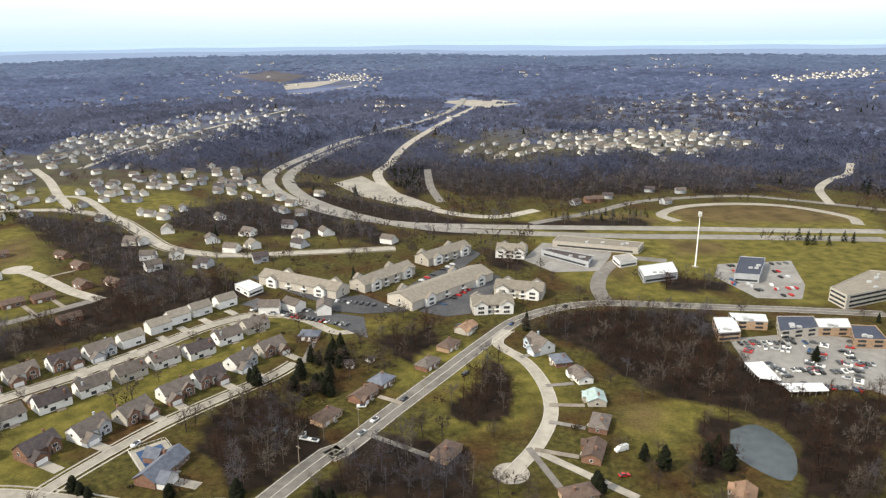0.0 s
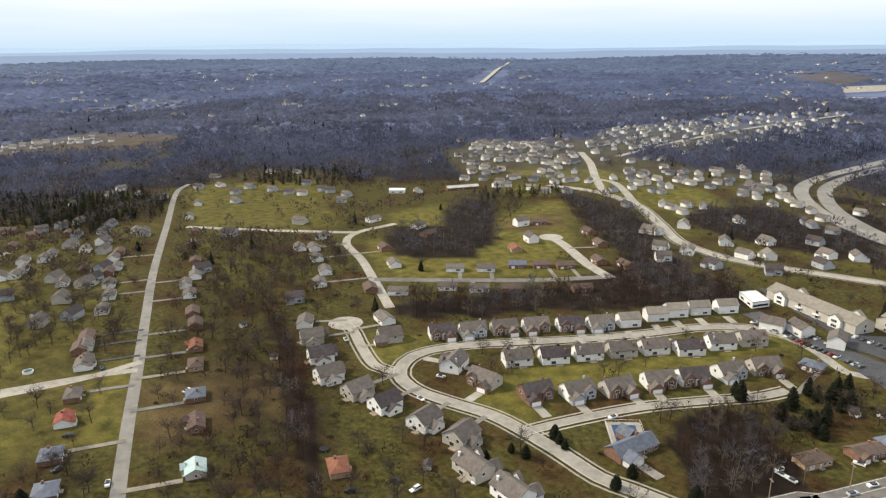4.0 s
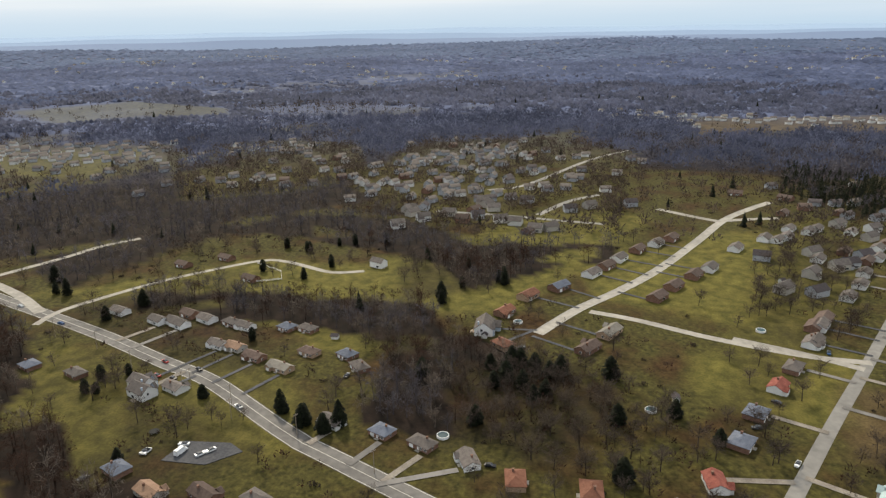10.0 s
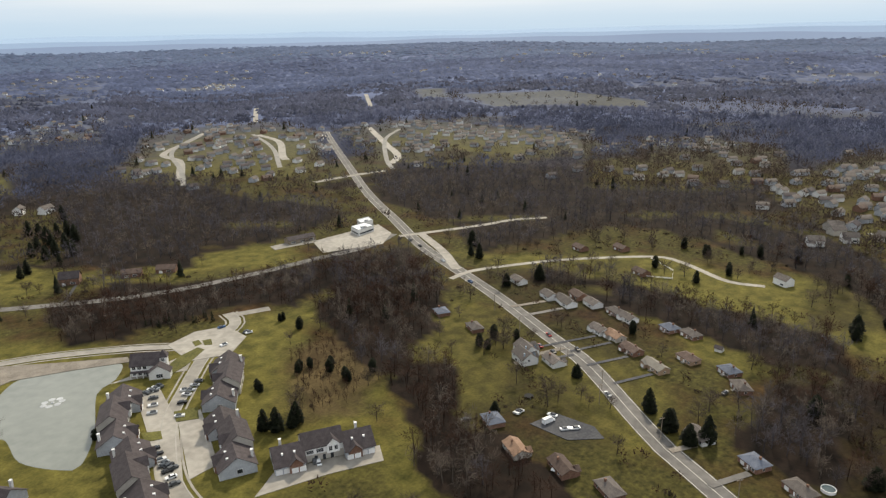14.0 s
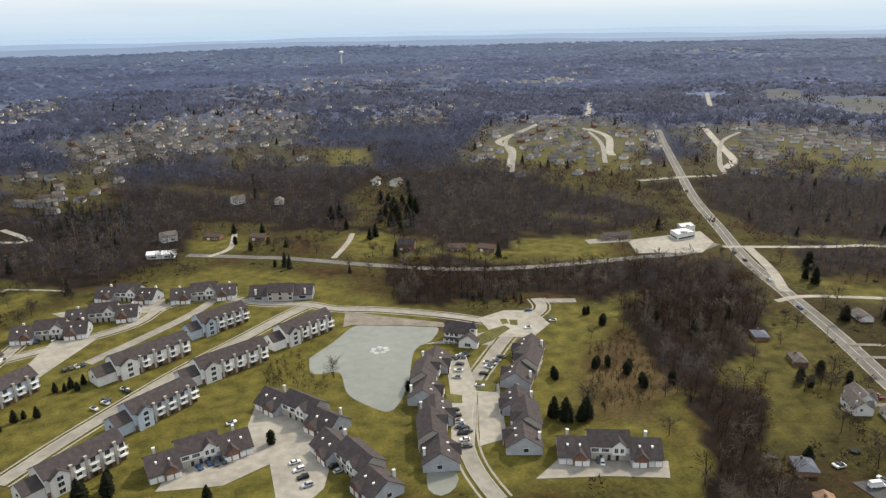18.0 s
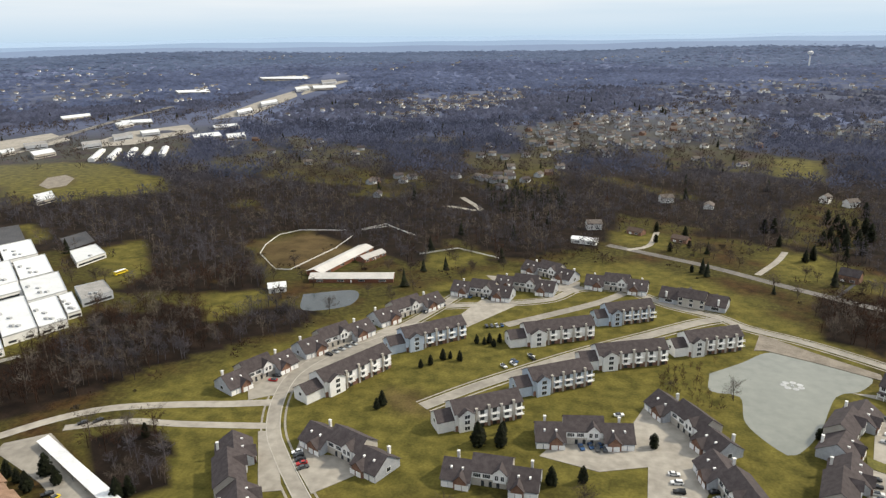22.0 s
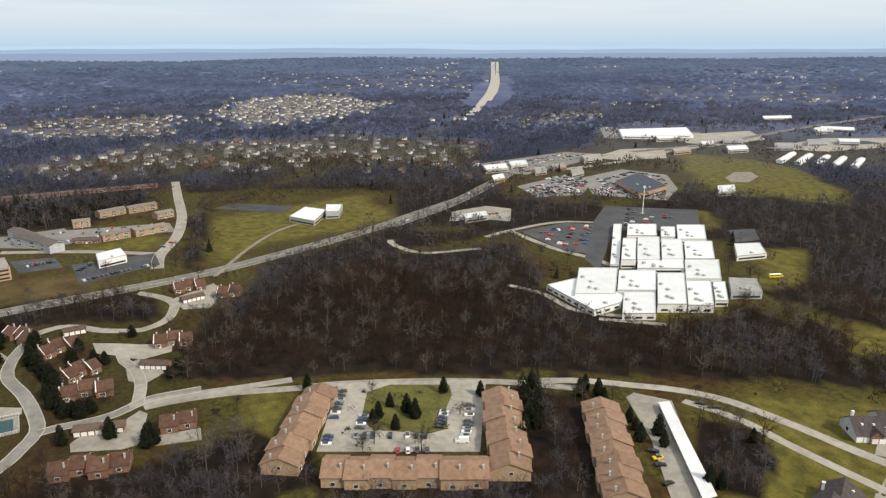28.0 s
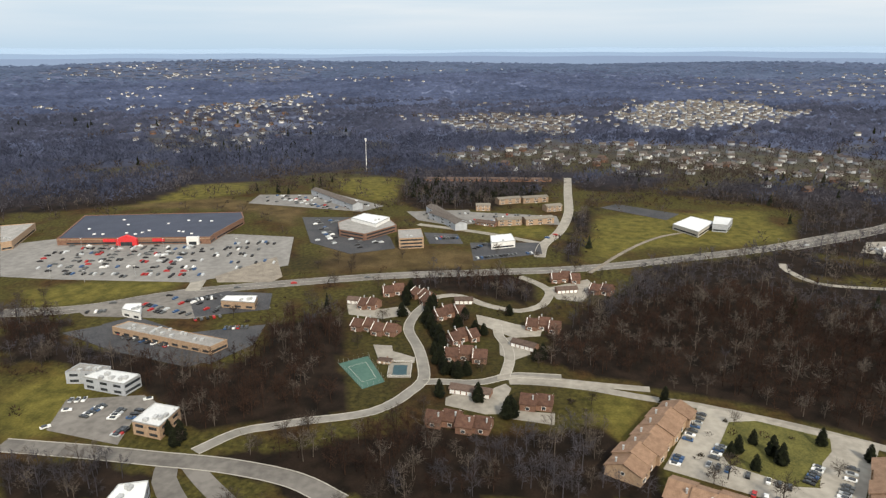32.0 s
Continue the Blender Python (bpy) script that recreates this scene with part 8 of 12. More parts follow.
def stepped_row(long, deep, units, roof, wall, words, eave=4.7, stagger=1.0):
    """A long row of brown-roofed houses whose roofs step at each party wall."""
    def build(m):
        e = thing("row_houses", m, words, "row houses", "brown-roofed rows")
        u = long / units
        for i in range(units):
            x0, x1 = -long / 2 + i * u, -long / 2 + (i + 1) * u - 0.06
            o = (0.0, 0.9, -0.5, 0.5)[i % 4] * stagger
            up = (0.0, 0.5, 0.2)[i % 3]
            Shape().gable_body(x0, x1, -deep / 2 + o, deep / 2 + o, -0.3, eave + up, eave + 3.2 + up).make("wall", wall, e)
            Shape().gable_roof(x0, x1, -deep / 2 + o, deep / 2 + o, eave + up, eave + 3.2 + up, "x", 0.5).make("roof", roof, e)
            if stagger > 2:
                for x in (x0 + 0.1,)[:1 + (i + 1) % 2]:
                    Shape().add([(x + q, y + o, z + up) for q in (0, 0.34) for y, z in ((-deep / 2 - 0.5, eave - 0.2), (0, eave + 3.3), (0, eave + 3.6), (-deep / 2 - 0.5, eave + 0.15))],
                                [(0, 1, 2, 3), (7, 6, 5, 4), (3, 2, 6, 7), (0, 3, 7, 4), (1, 5, 6, 2)]).make("parapet_cap", TRIM, e)
            chimney(e, x0 + u * 0.2, deep / 4 + o, eave + 0.6, eave + 3.6 + up, UNIT_GREY, 0.65)
            for z in (0.9, 3.4)[:2 if eave > 5 else 1]:
                window(e, x0 + u * 0.35, -deep / 2 + o, z, 2.6, 1.4, panes=3)
                window(e, x0 + u * 0.5, deep / 2 + o, z, 1.8, 1.5, "y+", 1)
            door(e, x0 + u * 0.5, -deep / 2 + o, 0, 1.0, 2.1, TRIM)
        for s_ in (-1, 1):
            window(e, s_ * long / 2 - (0.06 if s_ > 0 else 0), 0, eave - 2.0, 1.4, 1.4, "x-" if s_ < 0 else "x+", 1)
        return e
    return build


def plain_block(long, deep, high, wall, roof, words, floors=2, category="apartment building", ridge=2.6, bays=6):
    """A long gabled building with rows of windows."""
    def build(m):
        e = thing("building", m, words, category)
        a, d = long / 2, deep / 2
        gable(e, -a, a, -d, d, -0.3, high, high + ridge, wall, roof)
        for f in range(floors):
            z = 0.9 + f * (high / floors)
            for i in range(bays // 2):
                x = -a + long * (i + 0.5) / (bays // 2)
                window(e, x, -d, z, min(4.5, long / bays), 1.3, panes=4)
                window(e, x, d, z, min(4.5, long / bays), 1.3, "y+", 1)
        door(e, 0, -d, 0, 1.2, 2.1, TRIM)
        return e
    return build


def garage_row(long, words):
    def build(m):
        e = thing("garage_row", m, words, "garage")
        a = long / 2
        gable(e, -a, a, -3.2, 3.2, -0.2, 2.7, 4.2, BRICK, ROOF_DEEP)
        n = max(2, int(long / 3.0))
        for i in range(n):
            door(e, -a + long * (i + 0.5) / n, -3.2, 0, 2.4, 2.1, TRIM, "garage_door")
        return e
    return build


def clubhouse(m):
    """A white clubhouse: tall main gable, lower wing, corner tower with a steep cap and a porch."""
    e = thing("clubhouse", m, "white clubhouse with steep charcoal roofs and a corner tower", "clubhouse")
    gable(e, -8, 4, -4.5, 4.5, -0.3, 5.4, 9.4, WHITE_SIDING, ROOF_DARK)
    gable(e, 0.5, 9.5, -9, -4.55, -0.3, 3.4, 6.6, WHITE_SIDING, ROOF_DARK, "y", "front_wing")
    Shape().box(4.05, 7.2, -1.6, 1.6, -0.3, 7.4).make("tower", WHITE_SIDING, e)
    Shape().hip_roof(4.05, 7.2, -1.6, 1.6, 7.4, 10.6, 0.5).make("tower_roof", ROOF_DARK, e)
    for z in (0.9, 3.6):
        for x in (-6.5, -4.2, -1.9):
            window(e, x, -4.5, z, 1.5, 1.5)
            window(e, x, 4.5, z, 1.5, 1.5, "y+", 1)
        window(e, -8, 0, z, 1.8, 1.5, "x-", 1)
    window(e, 5.0, -9, 0.9, 2.8, 1.6, panes=3)
    window(e, 5.6, -1.6, 5.4, 1.4, 1.3)
    door(e, -0.8, -4.5, 0, 1.6, 2.2, GLASS)
    Shape().box(-8, 0.4, -6.6, -4.55, 2.7, 2.9).make("porch_roof", ROOF_DARK, e)
    for x in (-7.8, -5.2, -2.6, 0.1):
        Shape().box(x - 0.12, x + 0.12, -6.5, -6.26, -0.1, 2.7).make("porch_post", TRIM, e)
    return e


def block(kind, x, y, deg, long, deep=0.0):
    """One block of a kind, at its place, turn and length."""
    size = {"garage": 1.14, "terrace": 1.12, "terrace_blue": 1.12, "cream": 1.1, "club": 1.15}.get(kind, 1.0)
    L = round(long / size / 3) * 3
    if kind == "garage":
        b = garage_block(L, CREAM_SIDING, ROOF_DARK, "two-storey condominium block with garages and charcoal roof")
    elif kind == "terrace":
        b = terrace_block(L, WHITE_SIDING, ROOF_DARK, "white three-storey terrace block with balconies and grey roof")
    elif kind == "terrace_blue":
        b = terrace_block(L, BLUE_SIDING, ROOF_DARK, "pale blue three-storey terrace block with white balconies")
    elif kind == "cream":
        b = cream_block(L, "cream three-storey apartment house with a tan roof", deep or 14.0)
    elif kind == "row":
        b = stepped_row(L, deep or 12, max(3, round(L / 9)), ROOF_BROWN, TAN_BRICK, "long row houses with stepped brown shingle roofs")
    elif kind == "town":
        b = stepped_row(L, deep or 10, max(2, round(L / 7)), ROOF_RUSSET, BRICK, "low brick town houses with steep russet-brown roofs", 3.5, 2.6)
    elif kind == "garages":
        b = garage_row(L, "low garage row with white doors and brown roof")
    elif kind == "brown_flats":
        b = plain_block(L, deep or 11, 6.0, TAN_BRICK, ROOF_TAN, "two-storey tan brick flats with a low tan roof", 2, ridge=1.4)
    elif kind == "grey_flats":
        b = plain_block(L, deep or 12, 6.5, GREY_SIDING, ROOF_GREY, "two-storey grey flats with a grey roof", 2, ridge=2.2)
    elif kind == "shed":
        b = plain_block(L, deep or 10, 3.6, WHITE_SIDING, ROOF_WHITE, "long white metal storage shed", 1, "shed", 1.6, 5)
    elif kind == "barn":
        b = plain_block(L, deep or 9, 3.0, ROOF_RUST, PALE_TIN, "long stable barn with a pale tin roof", 1, "barn", 2.0, 8)
    elif kind == "long_brown":
        b = plain_block(L, deep or 9, 3.2, BRICK, ROOF_DEEP, "long low dark brown building", 1, "building", 1.6, 8)
    elif kind == "dark":
        b = plain_block(L, deep or 10, 3.4, TIMBER, ROOF_DARK, "long low dark-roofed business building", 1, "building", 2.0, 6)
    elif kind == "club":
        b = clubhouse
    placed((kind, L, deep), b, at(x, y, deg, s=size))
    ca, sb = math.cos(radians(deg)), math.sin(radians(deg))
    KEEP_CLEAR.extend((x + ca * q - sb * w, y + sb * q + ca * w, 4.0) for q in np.arange(-long / 2, long / 2 + 1, 5.0) for w in (-8, 0, 8))


# ---- flat-roofed buildings ----
def carport(outline):
    """A long open carport: white sheet roof on steel posts."""
    cx, cy = sum(p[0] for p in outline) / 4, sum(p[1] for p in outline) / 4
    e = thing("carport", Matrix.Translation((cx, cy, 0)), "long open carport with a white metal roof", "carport")
    o = [Vector((x - cx, y - cy)) for x, y in outline]
    Shape().prism([tuple(p) for p in o], 2.62, 2.76).make("roof", ROOF_WHITE, e)
    if (o[1] - o[0]).length > (o[2] - o[1]).length:
        o = o[1:] + o[:1]
    for a, b in ((o[1], o[2]), (o[0], o[3])):
        for i in range(7):
            p = (a + (b - a) * (0.03 + 0.94 * i / 6)) * 0.97
            Shape().box(p.x - 0.1, p.x + 0.1, p.y - 0.1, p.y + 0.1, 0, 2.62).make("post", STEEL, e)


def flat(outline, high, wall, roof, words, units=3, name="building", category="building", floors=1, seed=1):
    """A flat-roofed building on its outline: walls, parapet, roof, window bands and rooftop units."""
    cx, cy = sum(p[0] for p in outline) / len(outline), sum(p[1] for p in outline) / len(outline)
    base = lift(cx, cy)
    area = sum(a[0] * b[1] - b[0] * a[1] for a, b in zip(outline, outline[1:] + outline[:1]))
    if area < 0:
        outline = outline[::-1]
    e = thing(name, Matrix.Translation((cx, cy, base)), words, category)
    o = [(x - cx, y - cy) for x, y in outline]
    Shape().prism(o, -0.5, high).make("wall", wall, e)
    n = len(o)
    edge = STEEL if roof is ROOF_WHITE else wall
    s = Shape()
    q = [(x * 0.985, y * 0.985) for x, y in o]
    for i in range(n):
        j = (i + 1) % n
        s.add([(*o[i], high - 0.1), (*o[j], high - 0.1), (*q[j], high - 0.1), (*q[i], high - 0.1), (*o[i], high + 0.6), (*o[j], high + 0.6), (*q[j], high + 0.6), (*q[i], high + 0.6)],
              [(4, 5, 6, 7), (0, 1, 5, 4), (2, 3, 7, 6)])
    s.make("parapet", edge, e)
    Shape().prism(q, high, high + 0.12).make("roof", roof, e)
    rng = random.Random(seed)
    for i in range(units if math.hypot(cx, cy) < 1200 else 0):
        a, b, c = rng.random(), rng.random(), rng.random()
        t = a + b + c
        p = rng.sample(o, 3)
        x, y = sum(w * r[0] for w, r in zip((a, b, c), p)) / t * 0.8, sum(w * r[1] for w, r in zip((a, b, c), p)) / t * 0.8
        w, d = rng.uniform(0.8, 1.5), rng.uniform(0.7, 1.2)
        Shape().box(x - w, x + w, y - d, y + d, high, high + rng.uniform(1.0, 1.8)).make("rooftop_unit", UNIT_GREY, e)
    for i in range(n):
        j = (i + 1) % n
        a, b = Vector(o[i]), Vector(o[j])
        d = b - a
        if d.length < 6:
            continue
        u = d.normalized()
        out = Vector((u.y, -u.x))
        k = max(1, int(d.length / 7)) if math.hypot(cx, cy) < 500 else 1
        for f in range(floors):
            z = 1.0 + f * high / floors
            for g in range(k):
                m = a + d * ((g + 0.5) / k)
                h = u * (min(2.2, d.length / k * 0.33) if k > 1 else d.length * 0.44)
                p0, p1 = m - h + out * 0.06, m + h + out * 0.06
                p2, p3 = m + h - out * 0.05, m - h - out * 0.05
                Shape().prism([tuple(p) for p in (p0, p1, p2, p3)], z, z + 1.4).make("window", GLASS, e)
    xs, ys = [p[0] for p in outline], [p[1] for p in outline]
    gx, gy = np.meshgrid(np.arange(min(xs), max(xs), 5.0), np.arange(min(ys), max(ys), 5.0))
    sel = inside(outline, gx.ravel(), gy.ravel())
    KEEP_CLEAR.extend((p, q, 5.0) for p, q in zip(gx.ravel()[sel], gy.ravel()[sel]))
    return e


def store_front(e, cx, cy, a, b):
    """Entrances, sign panels and roof domes of the superstore along its front from a to b."""
    a, b = Vector((a[0] - cx, a[1] - cy)), Vector((b[0] - cx, b[1] - cy))
    u = (b - a).normalized()
    out = Vector((u.y, -u.x))
    if out.dot(a + b) < 0:
        out = -out
    L = (b - a).length

    def slab(s0, s1, d0, d1, z0, z1, name, material):
        q = [a + u * s0 + out * d0, a + u * s1 + out * d0, a + u * s1 + out * d1, a + u * s0 + out * d1]
        return Shape().prism([tuple(p) for p in q], z0, z1).make(name, material, e)

    m = L * 0.46
    v = []
    for d in (0.2, 3.6):
        for s_, z in ((m - 9, 0), (m + 9, 0), (m + 9, 6.2), (m, 9.6), (m - 9, 6.2)):
            p = a + u * s_ + out * d
            v.append((p.x, p.y, z))
    link("entrance_gable", v, [(4, 3, 2, 1, 0), (5, 6, 7, 8, 9)] + [(i, (i + 1) % 5, 5 + (i + 1) % 5, 5 + i) for i in range(5)], RED_SIGN, e, "red gabled entrance canopy")
    slab(m - 5, m + 5, 3.62, 3.9, 0, 3.6, "entrance_glass", GLASS)
    for s0, s1, mm in ((L * 0.3, L * 0.38, RED_SIGN), (L * 0.39, L * 0.42, TRIM), (L * 0.62, L * 0.7, RED_SIGN)):
        slab(s0, s1, 0.1, 0.7, 2.9, 5.6, "sign_panel", mm)
    slab(L * 0.85, L * 0.93, 0.1, 3.4, 0, 7.2, "second_entrance", TRIM)
    slab(L * 0.865, L * 0.915, 3.42, 3.6, 0, 3.2, "entrance_glass", GLASS)
    slab(0, L, 0.06, 0.3, 5.0, 5.5, "wall_band", TAN_BRICK)
    rng = random.Random(4)
    for i in range(16):
        s_, d = L * rng.uniform(0.04, 0.96), -rng.uniform(7, 74)
        slab(s_ - 1.1, s_ + 1.1, d - 1.1, d + 1.1, 6.0, 6.8, "roof_dome", TRIM)


houses("estate", [(-257.9, 290, 53), (-246.2, 304.4, 53), (-233.9, 319.4, 53), (-221.4, 334.7, 50), (-206.6, 349.4, 50), (-193.4, 363, 50), (-182, 377.4, 50), (-173.5, 397, 47), (-166.8, 411.7, 47), (-157.4, 424.8, 47), (-145.3, 439, 47)], True)
houses("estate", [(-202.7, 289.3, -127), (-189.1, 304.6, -130), (-177.2, 320.4, -130), (-164.9, 335.9, -130), (-152.9, 351, -130), (-137.2, 362.4, -133), (-127, 381.4, -133), (-115.2, 397.6, -133)], True)
houses("estate", [(-158.6, 278.6, 62), (-145.6, 294.5, 62), (-133.3, 314.6, 50), (-121.8, 329.4, 50), (-110, 348, 60), (-98, 365.3, 49)], True)
houses("brick", [(-173.6, 264.2, 62)], True)
houses("estate", [(-224.8, 263, -72), (-201, 258.7, 2)], True)
houses("deep", [(-334.7, 248.6, 136), (-311.6, 235.7, 149), (-287.8, 222.8, 154), (-266.4, 210.7, 163), (-278.3, 266, -31), (-301.1, 284.4, -22)])
houses("deep", [(-242.2, 209, 173), (-222.1, 208.6, 173), (-196.8, 209.2, -178), (-175.4, 210.1, -178)])
houses("white", [(-156.5, 194.5, 168), (-134.5, 191.4, 168)])
houses("white", [(-112.4, 426.7, 4), (-97.6, 430.1, -37), (-77, 425.6, -82)])
houses("blue", [(-79, 385.1, -4)], size=0.96)
houses("villa", [(-115, 250, 73)], True)
houses("brown", [(-39.6, 311.3, 58), (-54.6, 290.6, 59), (13.6, 393.7, 55)], size=0.96)
houses("grey", [(-31.9, 325.8, 58), (-8.6, 345.4, 58)], size=0.96)
houses("brown", [(2.8, 368.9, 59)], size=0.96)
houses("brown", [(0.8, 260.5, -121)], size=0.96)
houses("white", [(54.1, 366.4, -61)])
houses("grey", [(63, 348.2, -77), (70.4, 282.7, -111)], size=0.96)
houses("grey", [(70.6, 329.8, -77)], size=0.96)
houses("teal", [(73.2, 305.5, -93)], size=0.96)
houses("brown", [(62.9, 259.7, -111), (51.1, 231, -162), (112.9, 228.1, -118)], size=0.96)
houses("teal", [(-242.5, 120.6, -29)], size=0.9)
houses("brown", [(-275.5, 139.9, -29), (-332.5, 172.6, -30), (-384.8, 202.7, -29)], size=0.9)
houses("blue", [(-300.8, 154.3, -30)], size=0.9)
houses("orange", [(-354.6, 185.3, -29)], size=0.9)
houses("blue", [(-273.1, 74.3, 151), (-298.1, 85.7, 151)], size=0.9)
houses("red", [(-325.1, 101.6, 150), (-404.3, 144.2, 151)], size=0.9)
houses("grey", [(-347.4, 114.6, 150), (-454.4, 175.9, 150), (-478.7, 191.3, 150)], size=0.9)
houses("grey", [(-382.1, 135, 151)], size=0.9)
houses("red", [(-242.6, 58.6, -174), (-232.6, -16.4, -173)], size=0.9)
houses("blue", [(-222.6, 41.2, -154)], size=0.9)
houses("red", [(-229.6, 12.2, 2)], size=0.96)
houses("grey", [(-460.1, 238.4, -30), (-438.7, 229.4, -30), (-472.9, 253.4, -30), (-540.5, 224.6, 148), (-503.3, 202.3, 150), (-565.4, 233.8, 148)], size=0.9)
houses("brown", [(-506.4, 272.8, -32), (-554.9, 298.1, -32), (-588.7, 320.3, -32), (-531, 213.8, 148), (-578.3, 244.4, 148), (-404, 211.8, -29)], size=0.9)
houses("grey", [(-614.3, 182.9, 148), (-617.3, 205.4, 148), (-532.2, 181.4, 150), (-609.4, 229.7, 148), (-637.8, 287.9, 148), (-578.8, 164.9, 148)], size=0.9)
houses("brown", [(-690.1, 218.2, 148), (-674.4, 241.6, 148), (-551.9, 205.7, 148), (-668.2, 192.2, 148)], size=0.9)
houses("red", [(-199.2, 159.5, 148)], size=0.96)
houses("tan", [(-387.4, 302.6, 148)], size=0.96)
houses("brown", [(-349.9, 317.9, 147), (-416.8, 396.4, -28)], size=0.96)
houses("grey", [(-378.2, 369.6, -32), (-406.3, 323.5, 148), (-437.4, 340.3, 152), (-463, 358, 152), (-472.3, 350.3, 152), (-486.6, 386.4, 122)], size=0.96)
houses("grey", [(-330.5, 326.4, -141), (-310.4, 355.7, -141), (-291, 367.3, -140), (-334, 391.3, 40), (-315.7, 406.6, 40)], size=0.96)
houses("blue", [(-302.5, 428.9, 40)], size=0.96)
houses("brown", [(-273.7, 381.8, -140), (-288.1, 440.9, 48), (-273.2, 451.4, 48), (-235.9, 413.5, -132)], size=0.96)
houses("grey", [(-496.8, 458.5, 86), (-445.4, 468.6, -83)], size=0.96)
houses("brown", [(-418.2, 453.2, -94)], size=0.96)
houses("orange", [(-329.6, 464.2, 141)], size=0.96)
houses("white", [(-335.8, 496.3, 148), (-375.6, 537.5, 68)])
houses("brown", [(-364.4, 552.5, 46), (-310.9, 552.2, -30), (-283.2, 523.2, -39), (-238, 482.8, -32), (-259.2, 478.7, -39)], size=0.96)
block("barn", -529.8, 634.6, 60, 39.6)
block("shed", -575.5, 571.2, 39, 16.8)
houses("grey", [(-558.2, 588.5, -32), (-830.6, 488.2, 33), (-772.2, 460.3, -4), (-801, 555.8, 9), (-773.8, 577.6, -1), (-698.6, 387, -32), (-649.2, 348.8, -32)], size=0.9)
houses("grey", [(-263, -100.4, 62), (-258.5, -76.2, 62), (-252.1, -57.1, 61), (-243.1, -36.2, 25)], size=0.82)
houses("white", [(-273.8, -200.6, -115)], size=0.82)
houses("grey", [(-215.3, -174.6, -118), (-205.9, -110.4, -118)], size=0.82)
houses("brown", [(-203.9, -153.1, -118), (-205.9, -131.6, -118)], size=0.82)
houses("grey", [(-357.5, -243.1, 64), (-354.2, -226.9, 64), (-361.3, -197, 64), (-357.4, -186.2, 65), (-359.2, -160.9, 65), (-359, -148.1, 65), (-331.4, -190.3, 65)], size=0.82)
houses("brown", [(-369.6, -228.8, 64), (-329.4, -178.9, 65), (-319.7, -163.4, 65), (-329.4, -136.1, 65)], size=0.82)
houses("tan", [(-309.8, -144.5, 65)], size=0.82)
houses("grey", [(-329.2, -114.5, 58), (-316.4, -103.8, 42)], size=0.82)
houses("white", [(-281.3, -205.3, -115)], size=0.82)
houses("grey", [(-281.2, -187.6, -115)], size=0.82)
houses("grey", [(-292.3, -277.8, -116), (-287.8, -247.1, -116), (-367.6, -275.4, 67), (-357.2, -231.5, 64), (-363.8, -214.3, 64)], size=0.82)
houses("brown", [(-436, -219.5, 66), (-478, -258.7, 67), (-458.4, -283.6, 67)], size=0.82)
houses("white", [(-477.4, -137.4, 64)], size=0.82)
houses("white", [(-373, -45.6, -179)])
houses("red", [(-353.5, -33, -132)], size=0.96)
houses("orange", [(-400.2, -36.7, 150), (-429, -24.2, 150)], size=0.96)
houses("blue", [(-448, -4.8, 143)], size=0.96)
houses("grey", [(-478.1, 17.3, 148), (-515.2, 38, 153), (-557.4, 68.9, 153)], size=0.96)
houses("brown", [(-496, 28, 148), (-538.7, 53.2, 153), (-574.1, 82.7, 153), (-355.1, 12.8, -34), (-437.8, 57.6, -32), (-459.8, 70.4, -32)], size=0.96)
houses("tan", [(-378.2, 25.2, -30)], size=0.96)
houses("grey", [(-500.8, 100.1, -27), (-552.2, 127.9, -27), (-582.1, 156, -26), (-588.8, 174.6, -26), (-607, 196.1, -26)], size=0.96)
houses("brown", [(-484, 86.9, -28), (-745.2, 166.3, 73), (-729, 210.2, 50), (-651.2, -89.8, 153), (-583.3, -32.5, 153)], size=0.96)
houses("brown", [(-402.2, 140.4, 151), (-415.3, 149.8, 151)], size=0.9)
houses("grey", [(-379.7, 132.4, 151)], size=0.9)
houses("brick", [(-162.4, -518.4, 148)])
houses("brown", [(-220.3, -489.8, 138), (-198.7, -500.4, 148), (-19.3, -615.2, 150), (-55.1, -597.5, 150)], size=0.96)
houses("white", [(17.6, -625.4, -165)])
block("dark", -331.2, -477.1, 169, 25.2)
flat([(-376.1, -464), (-391.9, -464.6), (-391.8, -451.8), (-372.2, -449.3)], 5, WHITE_SIDING, ROOF_WHITE, "white flat-roofed roadside business", units=2)
flat([(-394.2, -477.6), (-408.1, -477.2), (-402.6, -465.1), (-389.6, -466.9)], 5, WHITE_SIDING, ROOF_WHITE, "small white flat-roofed office", units=1)
block("shed", 23, -578.2, 169, 21.6)
block("garage", -149.8, -212.6, 155, 40.8)
block("garage", -103.1, -299.8, -118, 46.8)
block("garage", -88.7, -250.3, -107, 48)
block("garage", -154.3, -295.8, 53, 49.2)
block("garage", -127, -245.5, 68, 44.4)
block("garage", -38.4, -290.9, 123, 49.2)
block("garage", -51, -241, 107, 46.8)
block("garage", 7.7, -273.5, -170, 42)
block("garage", 40.6, -235.6, 179, 36)
block("club", -137.6, -340.3, 143, 14.4)
block("terrace", 32.3, -375, -152, 49.2)
block("terrace_blue", -7.7, -412.9, -152, 38.4)
block("terrace", -51.6, -379.8, -153, 39.6)
block("terrace", -7.6, -352.9, -156, 46.8)
block("terrace_blue", 26.2, -318.8, -146, 40.8)
block("terrace", 55.8, -279.4, -146, 40.8)
block("terrace_blue", 100.9, -355.6, -138, 46.8)
block("terrace", 128.5, -301, -119, 52.8)
block("garage", 82.7, -438.2, 172, 42)
block("garage", 55.8, -454.8, 171, 39.6)
